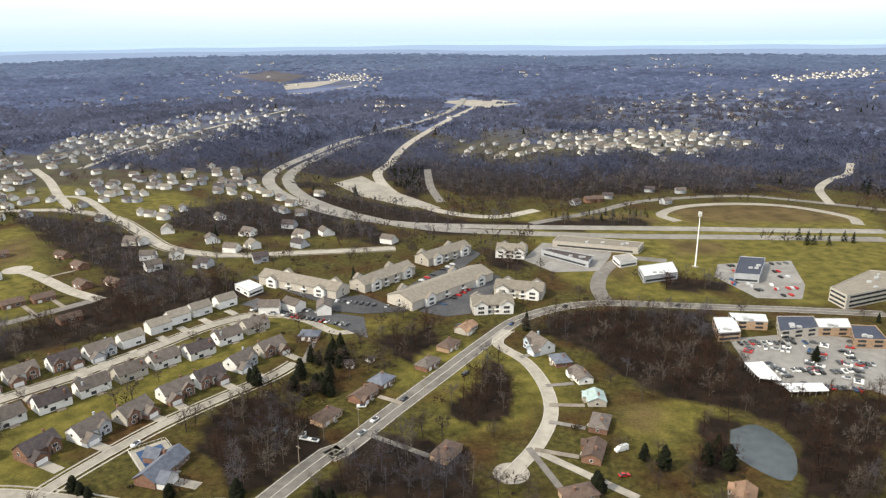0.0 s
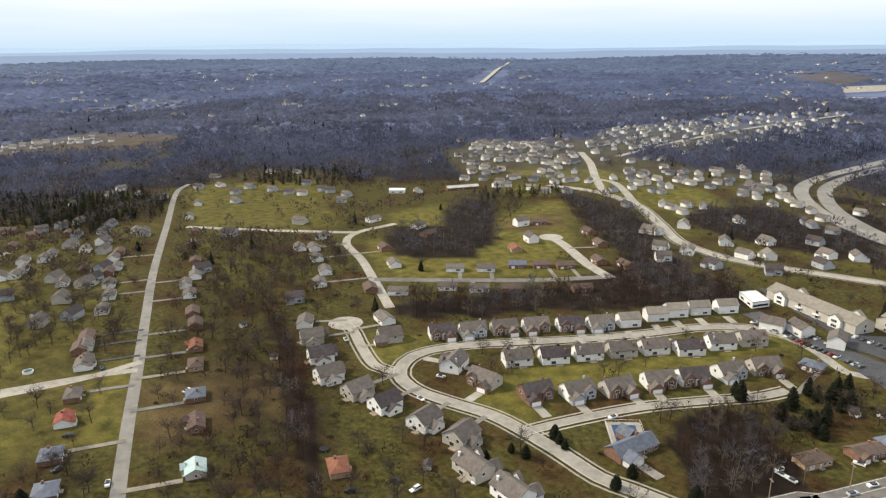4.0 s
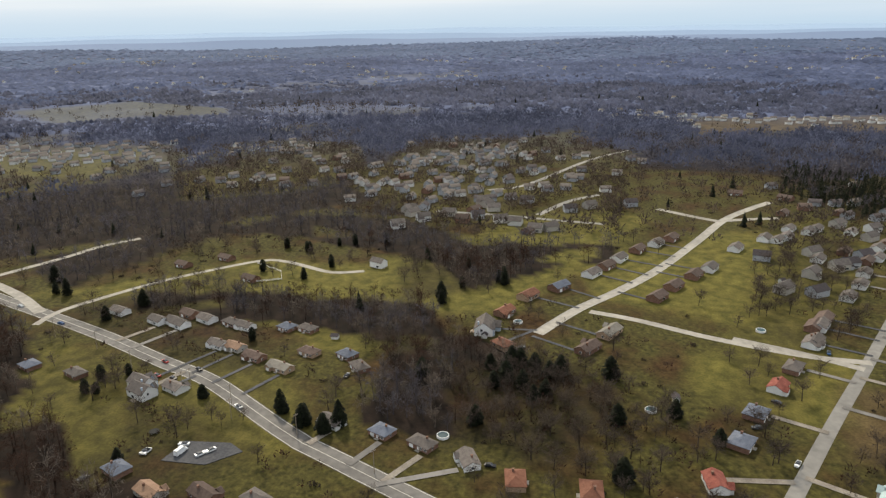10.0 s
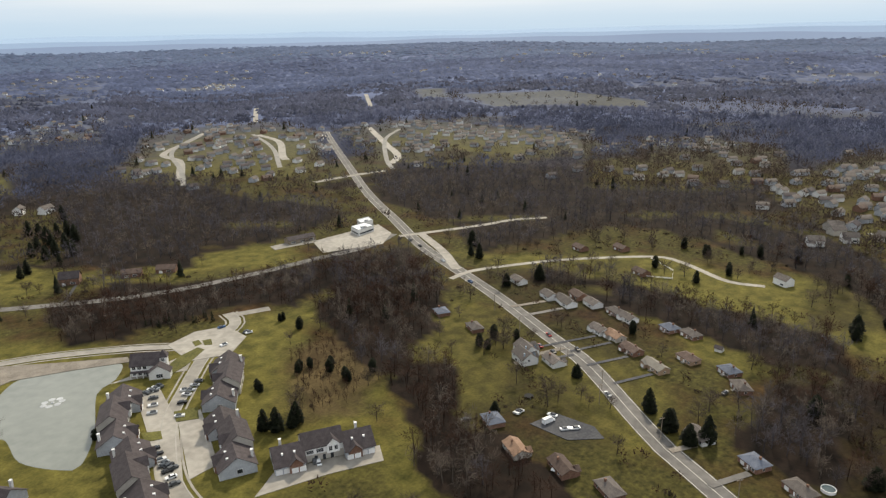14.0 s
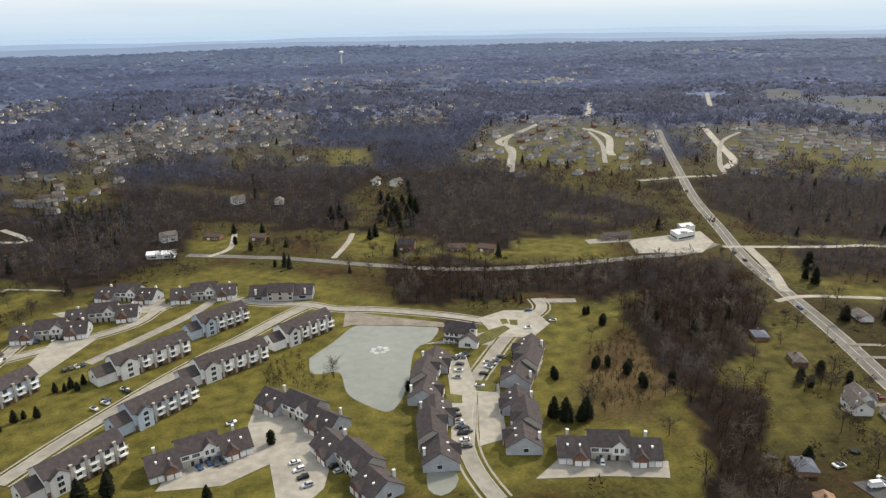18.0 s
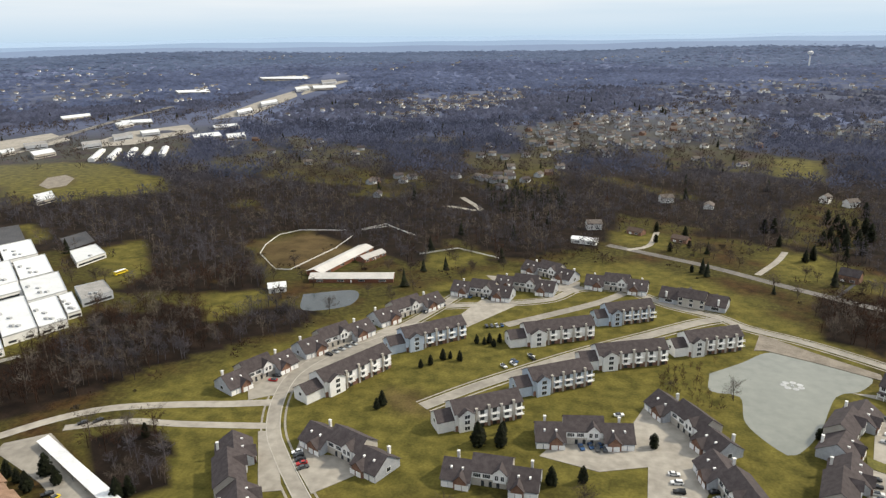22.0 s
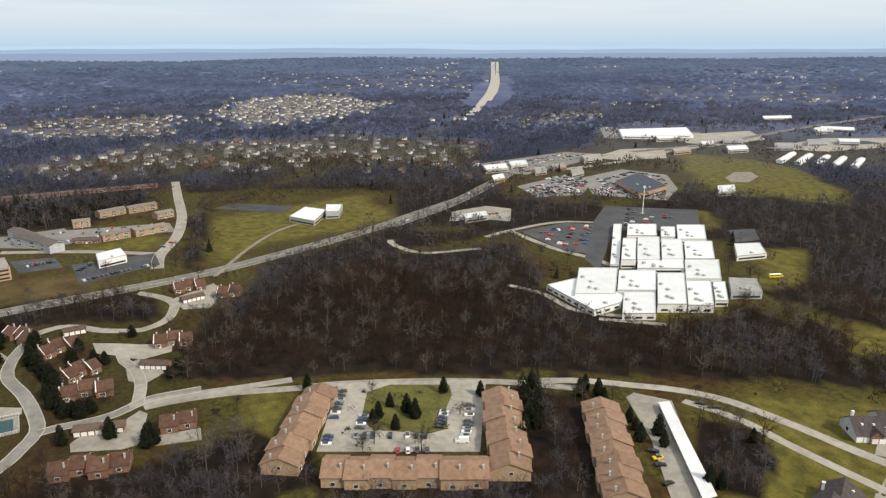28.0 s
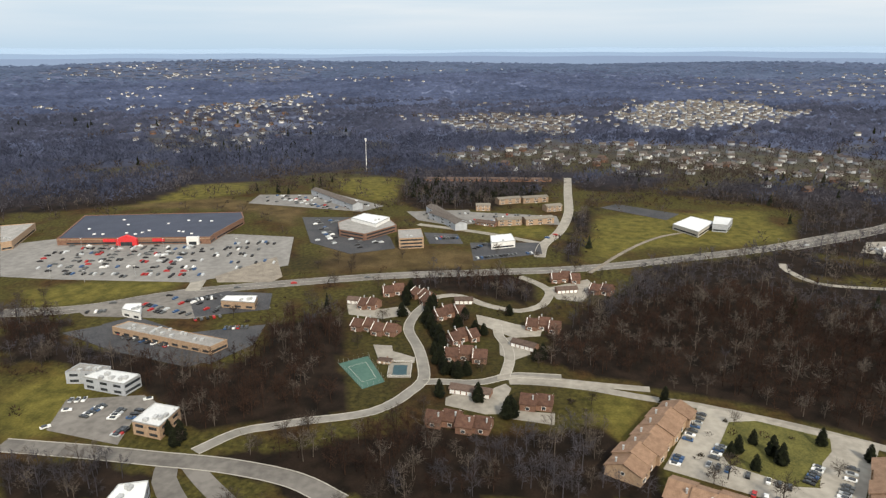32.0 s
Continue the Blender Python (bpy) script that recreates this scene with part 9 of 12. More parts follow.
block("garage", 42.6, -486.5, 152, 42)
block("garage", -4.3, -469.1, 172, 40.8)
block("garage", -52.8, -450.2, -18, 42)
block("garage", 174.7, -296.4, -117, 40.8)
block("garage", 151.7, -344.5, -123, 46.8)
block("garage", 124.2, -396, -124, 50.4)
block("garage", 102.1, -240.1, 156, 45.6)
block("garage", 139, -211.9, -58, 50.4)
block("cream", -99.2, 471.7, -29, 68.4)
block("cream", -43.6, 485.5, 51, 54)
block("cream", 0.4, 542.3, 46, 50.4)
block("cream", -0.6, 463.7, 47, 84, 21.6)
block("cream", 52.7, 456.5, -17, 32.4)
block("cream", 31.3, 428.6, 5, 27.6)
block("cream", 55.8, 548.4, -14, 24)
flat([(-147.2, 469.4), (-139.8, 479), (-126.2, 465.4), (-133.2, 453.8)], 4, WHITE_SIDING, ROOF_WHITE, "low white estate office building", units=0)
flat([(79.7, 546.7), (87.8, 549.7), (118, 528.5), (111.2, 512.5)], 4.5, GREY_SIDING, ROOF_DARK, "low shop building with a dark roof", units=3)
flat([(133.4, 528.1), (148.2, 533.9), (150, 518.8), (135.2, 511.8)], 4.5, WHITE_SIDING, ROOF_STONE, "small pale filling station building", units=0)
flat([(92.5, 571.2), (101, 589), (167.6, 563.9), (158.5, 547.4)], 5, CREAM_SIDING, ROOF_TAN, "long low cream shop building with flat roof", units=4)
flat([(208.8, 478.7), (229.6, 519.7), (247.1, 514.8), (225.2, 474.5)], 6, GREY_SIDING, ROOF_NAVY, "shop building with a dark blue roof", units=3)
flat([(145.8, 499.9), (174.4, 510.4), (170.8, 485.9), (143.4, 476.3)], 5, GREY_SIDING, ROOF_WHITE, "pale roadside restaurant with a flat roof", units=2)
flat([(256.3, 439.4), (303, 474.5), (322.7, 467.5), (307.8, 443.9), (258.5, 423.1)], 9, CREAM_SIDING, ROOF_TAN, "cream three-storey hotel beside the main road", units=5, floors=3)
flat([(163.7, 397.9), (176.6, 397.6), (171.8, 376), (158, 373.8)], 5.2, TAN_BRICK, ROOF_WHITE, "brick office with a white flat roof", units=2, floors=2)
flat([(176, 405), (197.3, 401.8), (193.8, 390.1), (174.5, 392.3)], 5.2, TAN_BRICK, ROOF_WHITE, "brick office with a white flat roof", units=3, floors=2)
flat([(202.9, 398.9), (225, 398.4), (219.4, 380.9), (193.8, 375.6)], 5.2, CREAM_SIDING, ROOF_NAVY, "office with a blue-grey flat roof", units=3, floors=2)
flat([(223.8, 394.8), (243.4, 394.4), (238.3, 380.5), (219.4, 380.9)], 5.2, TAN_BRICK, ROOF_WHITE, "brick office with a white flat roof", units=2, floors=2)
flat([(239.8, 384.8), (253.6, 382.8), (248.5, 362.5), (230.6, 364.4)], 5.2, TAN_BRICK, ROOF_NAVY, "brick office with a dark blue flat roof", units=2, floors=2)
flat([(528, -407.5), (524.8, -414.8), (420.6, -332.6), (423.5, -326.3)], 3.1, WHITE_SIDING, ROOF_WHITE, "low white-roofed school wing", units=4, name="school_wing", category="school")
flat([(518.6, -416.5), (507.7, -441.2), (474.8, -414.4), (485.5, -390.1)], 4.3, WHITE_SIDING, ROOF_WHITE, "low white-roofed school wing", units=4, name="school_wing", category="school")
flat([(472.9, -376), (468.2, -386.6), (417, -345.4), (421.6, -334.9)], 6.6, WHITE_SIDING, ROOF_WHITE, "low white-roofed school wing", units=4, name="school_wing", category="school")
flat([(476.8, -394.9), (469, -412.4), (414.7, -367.3), (422, -350.8)], 4.7, WHITE_SIDING, ROOF_WHITE, "low white-roofed school wing", units=4, name="school_wing", category="school")
flat([(499.3, -439.4), (494, -451.4), (465.4, -427), (470.5, -415.2)], 3.9, WHITE_SIDING, ROOF_WHITE, "low white-roofed school wing", units=4, name="school_wing", category="school")
flat([(460.4, -407), (453.1, -423.5), (406.6, -383.5), (413.5, -367.8)], 5.5, WHITE_SIDING, ROOF_WHITE, "low white-roofed school wing", units=4, name="school_wing", category="school")
flat([(496.4, -455.4), (486, -479), (446.6, -444.5), (456.7, -421.7)], 4.7, WHITE_SIDING, ROOF_WHITE, "low white-roofed school wing", units=4, name="school_wing", category="school")
flat([(448.8, -421.6), (439.1, -443.5), (398.5, -407.5), (407.9, -386.5)], 5.0, WHITE_SIDING, ROOF_WHITE, "low white-roofed school wing", units=4, name="school_wing", category="school")
flat([(407.6, -385.3), (396.7, -409.9), (359.8, -376.4), (370.1, -353)], 4.5, WHITE_SIDING, ROOF_WHITE, "low white-roofed school wing", units=4, name="school_wing", category="school")
flat([(422.5, -351.8), (408.1, -384.6), (391.7, -371), (406.2, -338.3)], 3.9, WHITE_SIDING, ROOF_WHITE, "low white-roofed school wing", units=4, name="school_wing", category="school")
flat([(420, -295.1), (408.1, -321.8), (362.3, -285.4), (373.3, -260.3)], 5.8, WHITE_SIDING, ROOF_WHITE, "low white-roofed school wing", units=4, name="school_wing", category="school")
flat([(405.2, -320.6), (394, -346.1), (358.6, -316.4), (369.4, -292.1)], 5.0, WHITE_SIDING, ROOF_WHITE, "low white-roofed school wing", units=4, name="school_wing", category="school")
flat([(387.5, -341.6), (379.4, -359.9), (327.8, -315.8), (335.5, -298.4)], 5.5, WHITE_SIDING, ROOF_WHITE, "low white-roofed school wing", units=4, name="school_wing", category="school")
flat([(365.9, -349.2), (358.7, -365.4), (320.2, -331.3), (326.9, -316)], 5.1, WHITE_SIDING, ROOF_WHITE, "low white-roofed school wing", units=4, name="school_wing", category="school")
flat([(359.6, -368), (356, -376.2), (325.1, -348.5), (328.6, -340.7)], 3.9, WHITE_SIDING, ROOF_WHITE, "low white-roofed school wing", units=4, name="school_wing", category="school")
flat([(366.6, -295.3), (357.7, -315.4), (325.4, -288.8), (334, -269.4)], 4.2, WHITE_SIDING, ROOF_WHITE, "low white-roofed school wing", units=4, name="school_wing", category="school")
flat([(401.2, -255.5), (406.3, -287.5), (361.8, -292.6), (351.1, -281.6), (346.3, -256.8)], 3.9, WHITE_SIDING, ROOF_WHITE, "low white-roofed school wing", units=4, name="school_wing", category="school")
flat([(427.8, -457.3), (421.8, -479.9), (395.4, -459.6), (399.2, -431.4)], 3.9, WHITE_SIDING, ROOF_WHITE, "small white-roofed school annex", units=1)
flat([(358.9, -382.2), (348.8, -398.9), (326.6, -380.4), (335.2, -361.1)], 5, GREY_SIDING, ROOF_STONE, "low grey-roofed school annex building", units=2)
flat([(674.9, -131), (710.6, -154.9), (688.9, -172), (646.9, -148.9)], 5, CREAM_SIDING, ROOF_WHITE, "low white building on the lawn", units=0)
flat([(704.4, -175.6), (697.4, -191.2), (668.8, -179.5), (671.9, -166.6)], 7, GREY_SIDING, ROOF_WHITE, "dark-walled white-roofed building on the lawn", units=0)
flat([(696.2, -536.3), (729.8, -597.2), (642.1, -570.1), (618.8, -510.2)], 6, TAN_BRICK, ROOF_NAVY, "low brick shop with a dark roof", units=3)
flat([(1108.8, -852), (1082.4, -994.8), (980.4, -919.2), (1020, -792)], 4.2, WHITE_SIDING, ROOF_WHITE, "large white-roofed superstore beside the highway", units=8)
block("shed", 754, -890, -60, 96, 9)
block("shed", 733, -901, -60, 95, 9)
block("shed", 713, -914, -60, 92, 9)
block("shed", 695, -927, -60, 88, 9)
block("shed", 676, -941, -60, 84, 9)
flat([(864, -879.6), (859.2, -918), (822, -885.6), (826.8, -848.4)], 5, CREAM_SIDING, ROOF_WHITE, "pale flat-roofed roadside shop", units=2)
flat([(866, -439.8), (870.2, -477.6), (835.3, -463), (832, -426.7)], 5, CREAM_SIDING, ROOF_WHITE, "pale flat-roofed roadside shop", units=2)
flat([(881.8, -488.4), (885.2, -518.3), (848.9, -501.8), (846, -473.3)], 5, CREAM_SIDING, ROOF_WHITE, "pale flat-roofed roadside shop", units=2)
flat([(957.6, -1191.6), (968.4, -1250.4), (915.6, -1192.8), (913.2, -1146)], 5, CREAM_SIDING, ROOF_WHITE, "pale flat-roofed roadside shop", units=2)
flat([(1156.8, -1274.4), (1138.8, -1341.6), (1096.8, -1294.8), (1114.8, -1233.6)], 5, CREAM_SIDING, ROOF_WHITE, "pale flat-roofed roadside shop", units=2)
flat([(1002, -852), (998.4, -900), (964.8, -872.4), (970.8, -828)], 5, CREAM_SIDING, ROOF_WHITE, "pale flat-roofed roadside shop", units=2)
flat([(723.6, -1092), (696, -1132.8), (661.2, -1086), (697.2, -1057.2)], 4.5, CREAM_SIDING, ROOF_WHITE, "distant pale flat-roofed shop beside the highway", units=2)
flat([(672, -1113.6), (650.4, -1142.4), (620.4, -1093.2), (640.8, -1069.2)], 4.5, CREAM_SIDING, ROOF_WHITE, "distant pale flat-roofed shop beside the highway", units=2)
flat([(1281.6, -1874.4), (1210.8, -1938), (1143.6, -1838.4), (1221.6, -1798.8)], 4.5, CREAM_SIDING, ROOF_WHITE, "distant pale flat-roofed shop beside the highway", units=2)
flat([(1224, -2281.2), (1080, -2353.2), (998.4, -2194.8), (1170, -2200.8)], 4.5, CREAM_SIDING, ROOF_WHITE, "distant pale flat-roofed shop beside the highway", units=2)
flat([(880.8, -1957.2), (823.2, -1993.2), (776.4, -1886.4), (826.8, -1844.4)], 4.5, CREAM_SIDING, ROOF_WHITE, "distant pale flat-roofed shop beside the highway", units=2)
flat([(750, -1202.4), (721.2, -1242), (693.6, -1202.4), (727.2, -1170)], 4.5, CREAM_SIDING, ROOF_WHITE, "distant pale flat-roofed shop beside the highway", units=2)
flat([(975.6, -1232.4), (932.4, -1270.8), (894, -1221.6), (940.8, -1191.6)], 4.5, CREAM_SIDING, ROOF_WHITE, "distant pale flat-roofed shop beside the highway", units=2)
block("barn", 204, -487, 78, 72, 13.5)
block("barn", 181, -450, -168, 60, 13.5)
block("barn", 184.7, -500.8, -114, 25.2, 9.6)
block("shed", 224.8, -418.9, -150, 13.2, 12)
flat([(627.6, -632.8), (624.7, -656.6), (593.3, -627.5), (594.1, -601.9)], 4, CREAM_SIDING, ROOF_WHITE, "small pale hut beside the ball field", units=0)
flat([(824.4, -496.4), (826, -515.4), (794.3, -498.5), (793, -480.4)], 4.5, CREAM_SIDING, ROOF_STONE, "low flat-roofed roadside shop", units=1)
flat([(839, -532.7), (843.5, -558.8), (814, -542.4), (810.1, -517.2)], 4.5, TAN_BRICK, ROOF_STONE, "low flat-roofed roadside shop", units=1)
flat([(788.9, -532.2), (793.9, -553.7), (766.9, -538.8), (759.2, -515.2)], 4.5, CREAM_SIDING, ROOF_STONE, "low flat-roofed roadside shop", units=1)
flat([(794.4, -415.8), (803, -436.9), (773.4, -424.1), (765.5, -403.9)], 4.5, TAN_BRICK, ROOF_WHITE, "low flat-roofed roadside shop", units=1)
flat([(888, -618), (892.8, -654), (856.1, -632), (849.4, -595.4)], 4.5, CREAM_SIDING, ROOF_STONE, "low flat-roofed roadside shop", units=1)
flat([(884.4, -787.2), (889.2, -825.6), (854.4, -799.2), (853.2, -764.4)], 4.5, TAN_BRICK, ROOF_STONE, "low flat-roofed roadside shop", units=1)
flat([(616.8, -292), (620.9, -319.3), (602.5, -312.4), (598.8, -286)], 4.5, CREAM_SIDING, ROOF_WHITE, "low flat-roofed roadside shop", units=1)
flat([(922.8, -882), (922.8, -909.6), (894, -883.2), (892.8, -856.8)], 4.5, CREAM_SIDING, ROOF_WHITE, "low flat-roofed roadside shop", units=1)
flat([(847.2, -968.4), (835.2, -997.2), (805.2, -964.8), (817.2, -936)], 6, GREY_SIDING, ROOF_STONE, "distant low shop beside the highway", units=0)
flat([(850.8, -1047.6), (838.8, -1081.2), (810, -1048.8), (822, -1015.2)], 6, GREY_SIDING, ROOF_STONE, "distant low shop beside the highway", units=0)
flat([(832.8, -1098), (816, -1129.2), (786, -1090.8), (804, -1065.6)], 6, GREY_SIDING, ROOF_WHITE, "distant low shop beside the highway", units=0)
flat([(814.8, -1405.2), (818.4, -1476), (782.4, -1418.4), (783.6, -1357.2)], 6, GREY_SIDING, ROOF_WHITE, "distant low shop beside the highway", units=0)
flat([(841.2, -1562.4), (837.6, -1640.4), (799.2, -1574.4), (804, -1500)], 6, GREY_SIDING, ROOF_WHITE, "distant low shop beside the highway", units=0)
flat([(902.4, -1884), (897.6, -1960.8), (849.6, -1870.8), (856.8, -1798.8)], 6, GREY_SIDING, ROOF_WHITE, "distant low shop beside the highway", units=0)
flat([(903.6, -2073.6), (883.2, -2139.6), (836.4, -2038.8), (855.6, -1974)], 6, GREY_SIDING, ROOF_STONE, "distant low shop beside the highway", units=0)
flat([(930, -937.2), (916.8, -969.6), (885.6, -939.6), (901.2, -910.8)], 6, GREY_SIDING, ROOF_STONE, "distant low shop beside the highway", units=0)
block("row", 282.7, -54.6, -29, 66, 15.6)
block("row", 232.1, -85, 66, 66, 15.6)
block("row", 242.6, -136, 156, 66, 16.8)
block("row", 211.4, -170.6, -28, 70.8, 16.8)
store_front(flat([(560.6, 420.7), (635.5, 447.6), (669.5, 296.8), (645.8, 284.5), (583.4, 286.1), (571.6, 284.9), (549.2, 417.1)], 6, BRICK, ROOF_NAVY, "large superstore with a dark blue roof and brick front", units=0, name="superstore", category="store"), 602.2, 348.20, (549.2, 417.1), (571.6, 284.9))
flat([(582, 497.8), (596.4, 472.6), (533.4, 448), (527, 453.7)], 7, TAN_BRICK, ROOF_STONE, "low brown-roofed shop building", units=2)
flat([(639, 187.2), (674.5, 172.7), (654.4, 138.4), (634.9, 128.9), (598.2, 151.1), (611.4, 178.3)], 6, BRICK, ROOF_STONE, "two-storey brick office with a white top storey", units=0, floors=2)
flat([(646.4, 175.7), (667.1, 167.8), (653.4, 139.2), (624.7, 146.6)], 9, WHITE_SIDING, ROOF_WHITE, "white top storey of the brick office", units=2)
flat([(606.2, 122.2), (613, 102), (581.8, 94.4), (575.4, 115.1)], 9, TAN_BRICK, ROOF_STONE, "three-storey brick office block with flat roof", units=2, floors=3)
flat([(606.4, 38.3), (616.6, 20.2), (593.6, 15.8), (583.7, 35.8)], 6, WHITE_SIDING, ROOF_WHITE, "white car showroom with a flat roof", units=1)
flat([(368.5, 252.4), (378.5, 247.3), (358.6, 174.4), (347.4, 179.4)], 4.6, TAN_BRICK, ROOF_STONE, "long low brown shop terrace", units=16, name="shop_terrace", category="shops")
flat([(300.2, 225.7), (310.1, 221.4), (306.5, 197.9), (295.2, 200.4)], 6.4, GREY_SIDING, ROOF_WHITE, "two-storey grey office block with a white roof", units=6, floors=2)
flat([(304, 238.2), (315, 237.1), (313.2, 218.3), (306.7, 221.8)], 6.4, GREY_SIDING, ROOF_STONE, "two-storey grey office block with a grey roof", units=4, floors=2)
flat([(262.1, 176.3), (279.1, 174.7), (276.6, 160.9), (259, 161.6)], 6.4, TAN_BRICK, ROOF_WHITE, "two-storey brick office block with a white roof", units=4, floors=2)
flat([(207.4, 154.2), (216.6, 154.9), (220.4, 144.8), (205.9, 138.8), (201.1, 150.7)], 6.4, GREY_SIDING, ROOF_WHITE, "two-storey office block with a white roof", units=4, floors=2)
flat([(397.1, 263.4), (406.2, 266.2), (408.6, 256.3), (391.9, 247.4)], 5, WHITE_SIDING, ROOF_WHITE, "small white roadside restaurant", units=3)
flat([(420.4, 206.5), (429.4, 206.6), (432, 185.5), (419, 182.3)], 5, TAN_BRICK, ROOF_WHITE, "cream roadside restaurant with flat roof", units=3)
block("brown_flats", 774.8, 30, -62, 26.4)
block("brown_flats", 784.6, 1.2, -66, 31.2)
block("brown_flats", 675.6, 25.2, -72, 25.2)
block("brown_flats", 684, -3.5, -65, 31.2)
block("brown_flats", 743.5, -18.5, -63, 16.8)
block("grey_flats", 673.6, 85.2, -140, 51.6)
block("grey_flats", 757.9, 223.2, -137, 100.8)
block("brown_flats", 737, 55, -83, 15.6)
block("long_brown", 671, 46.2, -111, 20.4)
block("long_brown", 907.2, 62.2, -85, 164.4)
block("grey_flats", 684.6, 88.7, -152, 82.8)
block("town", 393.3, 94.6, -106, 30)
block("town", 424, 53, -56, 21)
block("town", 452, 73.5, -140, 24)
block("town", 461, 97, -73, 15)
block("town", 386, 40.5, -53, 17.4)
block("town", 361, 35.5, -89, 23)
block("town", 409.8, -8, -98, 20.4)
block("town", 312, -4.5, 82, 15.6)
block("town", 288.5, 31, 80, 31.2)
block("town", 481, -48.6, -114, 14.4)
block("town", 505.2, -24, -83, 20.4)
block("town", 432, 108, -109, 12)
block("garages", 441.5, 117, -98, 14.5)
block("garages", 450.7, 46, -82, 11.5)
houses("brown", [(351, 79.5, -97)], size=0.55)
block("garages", 320.5, 28.7, -101, 20.4)
block("garages", 381, 3, -117, 14)
block("garages", 481.7, -24.2, -73, 14.4)
drives([(-333.6, 255.6, -320.4, 270), (-312, 242.4, -302.4, 260.4), (-277.2, 259.2, -283.2, 248.4), (-298.8, 278.4, -306, 261.6), (-246, 214.8, -242.4, 237.6), (-225.6, 214.8, -223.2, 234), (-201.6, 214.8, -201.6, 231.6), (-180, 214.8, -180, 232.8), (-75.6, 379.2, -76.8, 350.4), (-32.4, 312, -20.4, 304.8), (-6, 259.2, -36, 278.4), (51.6, 360, 42, 355.2), (63.6, 280.8, 48, 286.8), (66, 324, 51.6, 321.6), (67.2, 301.2, 50.4, 302.4), (56.4, 258, 38.4, 264), (45.6, 235.2, 36, 265.2), (-241.2, 114, -253.2, 93.6), (-331.2, 165.6, -343.2, 144), (-384, 195.6, -396, 174), (-300, 147.6, -312, 126), (-354, 178.8, -366, 157.2), (-298.8, 92.4, -288, 112.8), (-348, 121.2, -337.2, 140.4)])
drives([(-480, 198, -469.2, 216), (-247.2, 63.6, -249.6, 88.8), (-438, 223.2, -448.8, 204), (-471.6, 247.2, -484.8, 224.4), (-504, 208.8, -493.2, 229.2), (-566.4, 240, -550.8, 265.2), (-387.6, 309.6, -369.6, 338.4), (-415.2, 390, -424.8, 372), (-438, 346.8, -424.8, 372), (-464.4, 364.8, -452.4, 386.4), (-474, 357.6, -456, 388.8), (-297.6, 368.4, -308.4, 381.6), (-327.6, 390, -315.6, 375.6), (-309.6, 405.6, -297.6, 391.2), (-280.8, 440.4, -262.8, 423.6), (-266.4, 451.2, -250.8, 436.8), (-283.2, 516, -298.8, 498), (-256.8, -99.6, -246, -105.6), (-252, -75.6, -234, -84), (-244.8, -56.4, -225.6, -67.2), (-237.6, -39.6, -223.2, -69.6), (-280.8, -201.6, -300, -193.2), (-350.4, -241.2, -328.8, -252), (-348, -225.6, -321.6, -237.6)])
drives([(-325.2, -188.4, -303.6, -199.2), (-322.8, -177.6, -298.8, -188.4), (-313.2, -162, -290.4, -172.8), (-303.6, -142.8, -282, -152.4), (-288, -206.4, -303.6, -199.2), (-288, -189.6, -296.4, -184.8), (-376.8, -40.8, -378, -15.6), (-360, -32.4, -376.8, -18), (-429.6, -18, -415.2, 8.4), (-447.6, 2.4, -433.2, 21.6), (-478.8, 24, -465.6, 44.4), (-516, 44.4, -504, 68.4), (-559.2, 75.6, -550.8, 91.2), (-496.8, 34.8, -483.6, 56.4), (-540, 60, -529.2, 80.4), (-354, 6, -369.6, -18), (-436.8, 50.4, -447.6, 33.6), (-376.8, 18, -391.2, -4.8), (-499.2, 93.6, -511.2, 70.8), (-482.4, 80.4, -492, 62.4), (-403.2, 147.6, -390, 170.4), (-416.4, 156, -404.4, 178.8), (-380.4, 139.2, -369.6, 159.6), (-163.2, -511.2, -144, -480)], 2.2, DARK_ASPHALT)



houses("white", [(-50.8, -745, 20), (-208.1, -775.1, 60), (-227.1, -757.5, 30)])
houses("grey", [(-158, -975.7, 40), (-105.6, -1011.4, 10), (-90.9, -727.3, 80)])


# ---- far houses ----
def small_house(wall, roof, words):
    def build(m):
        e = thing("house", m, words, "house", "far houses")
        Shape().gable_body(-6, 6, -4.5, 4.5, -1.5, 4.6, 7.6).box(-6, -1, -7, -4.55, -1.5, 2.8).make("wall", wall, e)
        Shape().gable_roof(-6, 6, -4.5, 4.5, 4.6, 7.6).add([(-6.3, -7.3, 2.8), (-0.7, -7.3, 2.8), (-0.7, -4.5, 4.2), (-6.3, -4.5, 4.2)], [(0, 1, 2, 3)]).make("roof", roof, e)
        window(e, 2.5, -4.5, 0.8, 3.0, 1.5)
        return e
    return build


SMALL = [("small_a", small_house(WHITE_SIDING, ROOF_GREY, "distant white house with a grey roof")), ("small_b", small_house(WHITE_SIDING, ROOF_TAN, "distant white house with a tan roof")),
         ("small_c", small_house(CREAM_SIDING, ROOF_GREY, "distant cream house with a grey roof")), ("small_d", small_house(BRICK, ROOF_DEEP, "distant brick house with a brown roof")),
         ("small_e", small_house(GREY_SIDING, ROOF_DARK, "distant grey house with a dark roof"))]
FAR_SPOTS = {}
PAVED = np.array([p[:2] for p in KEEP_CLEAR])


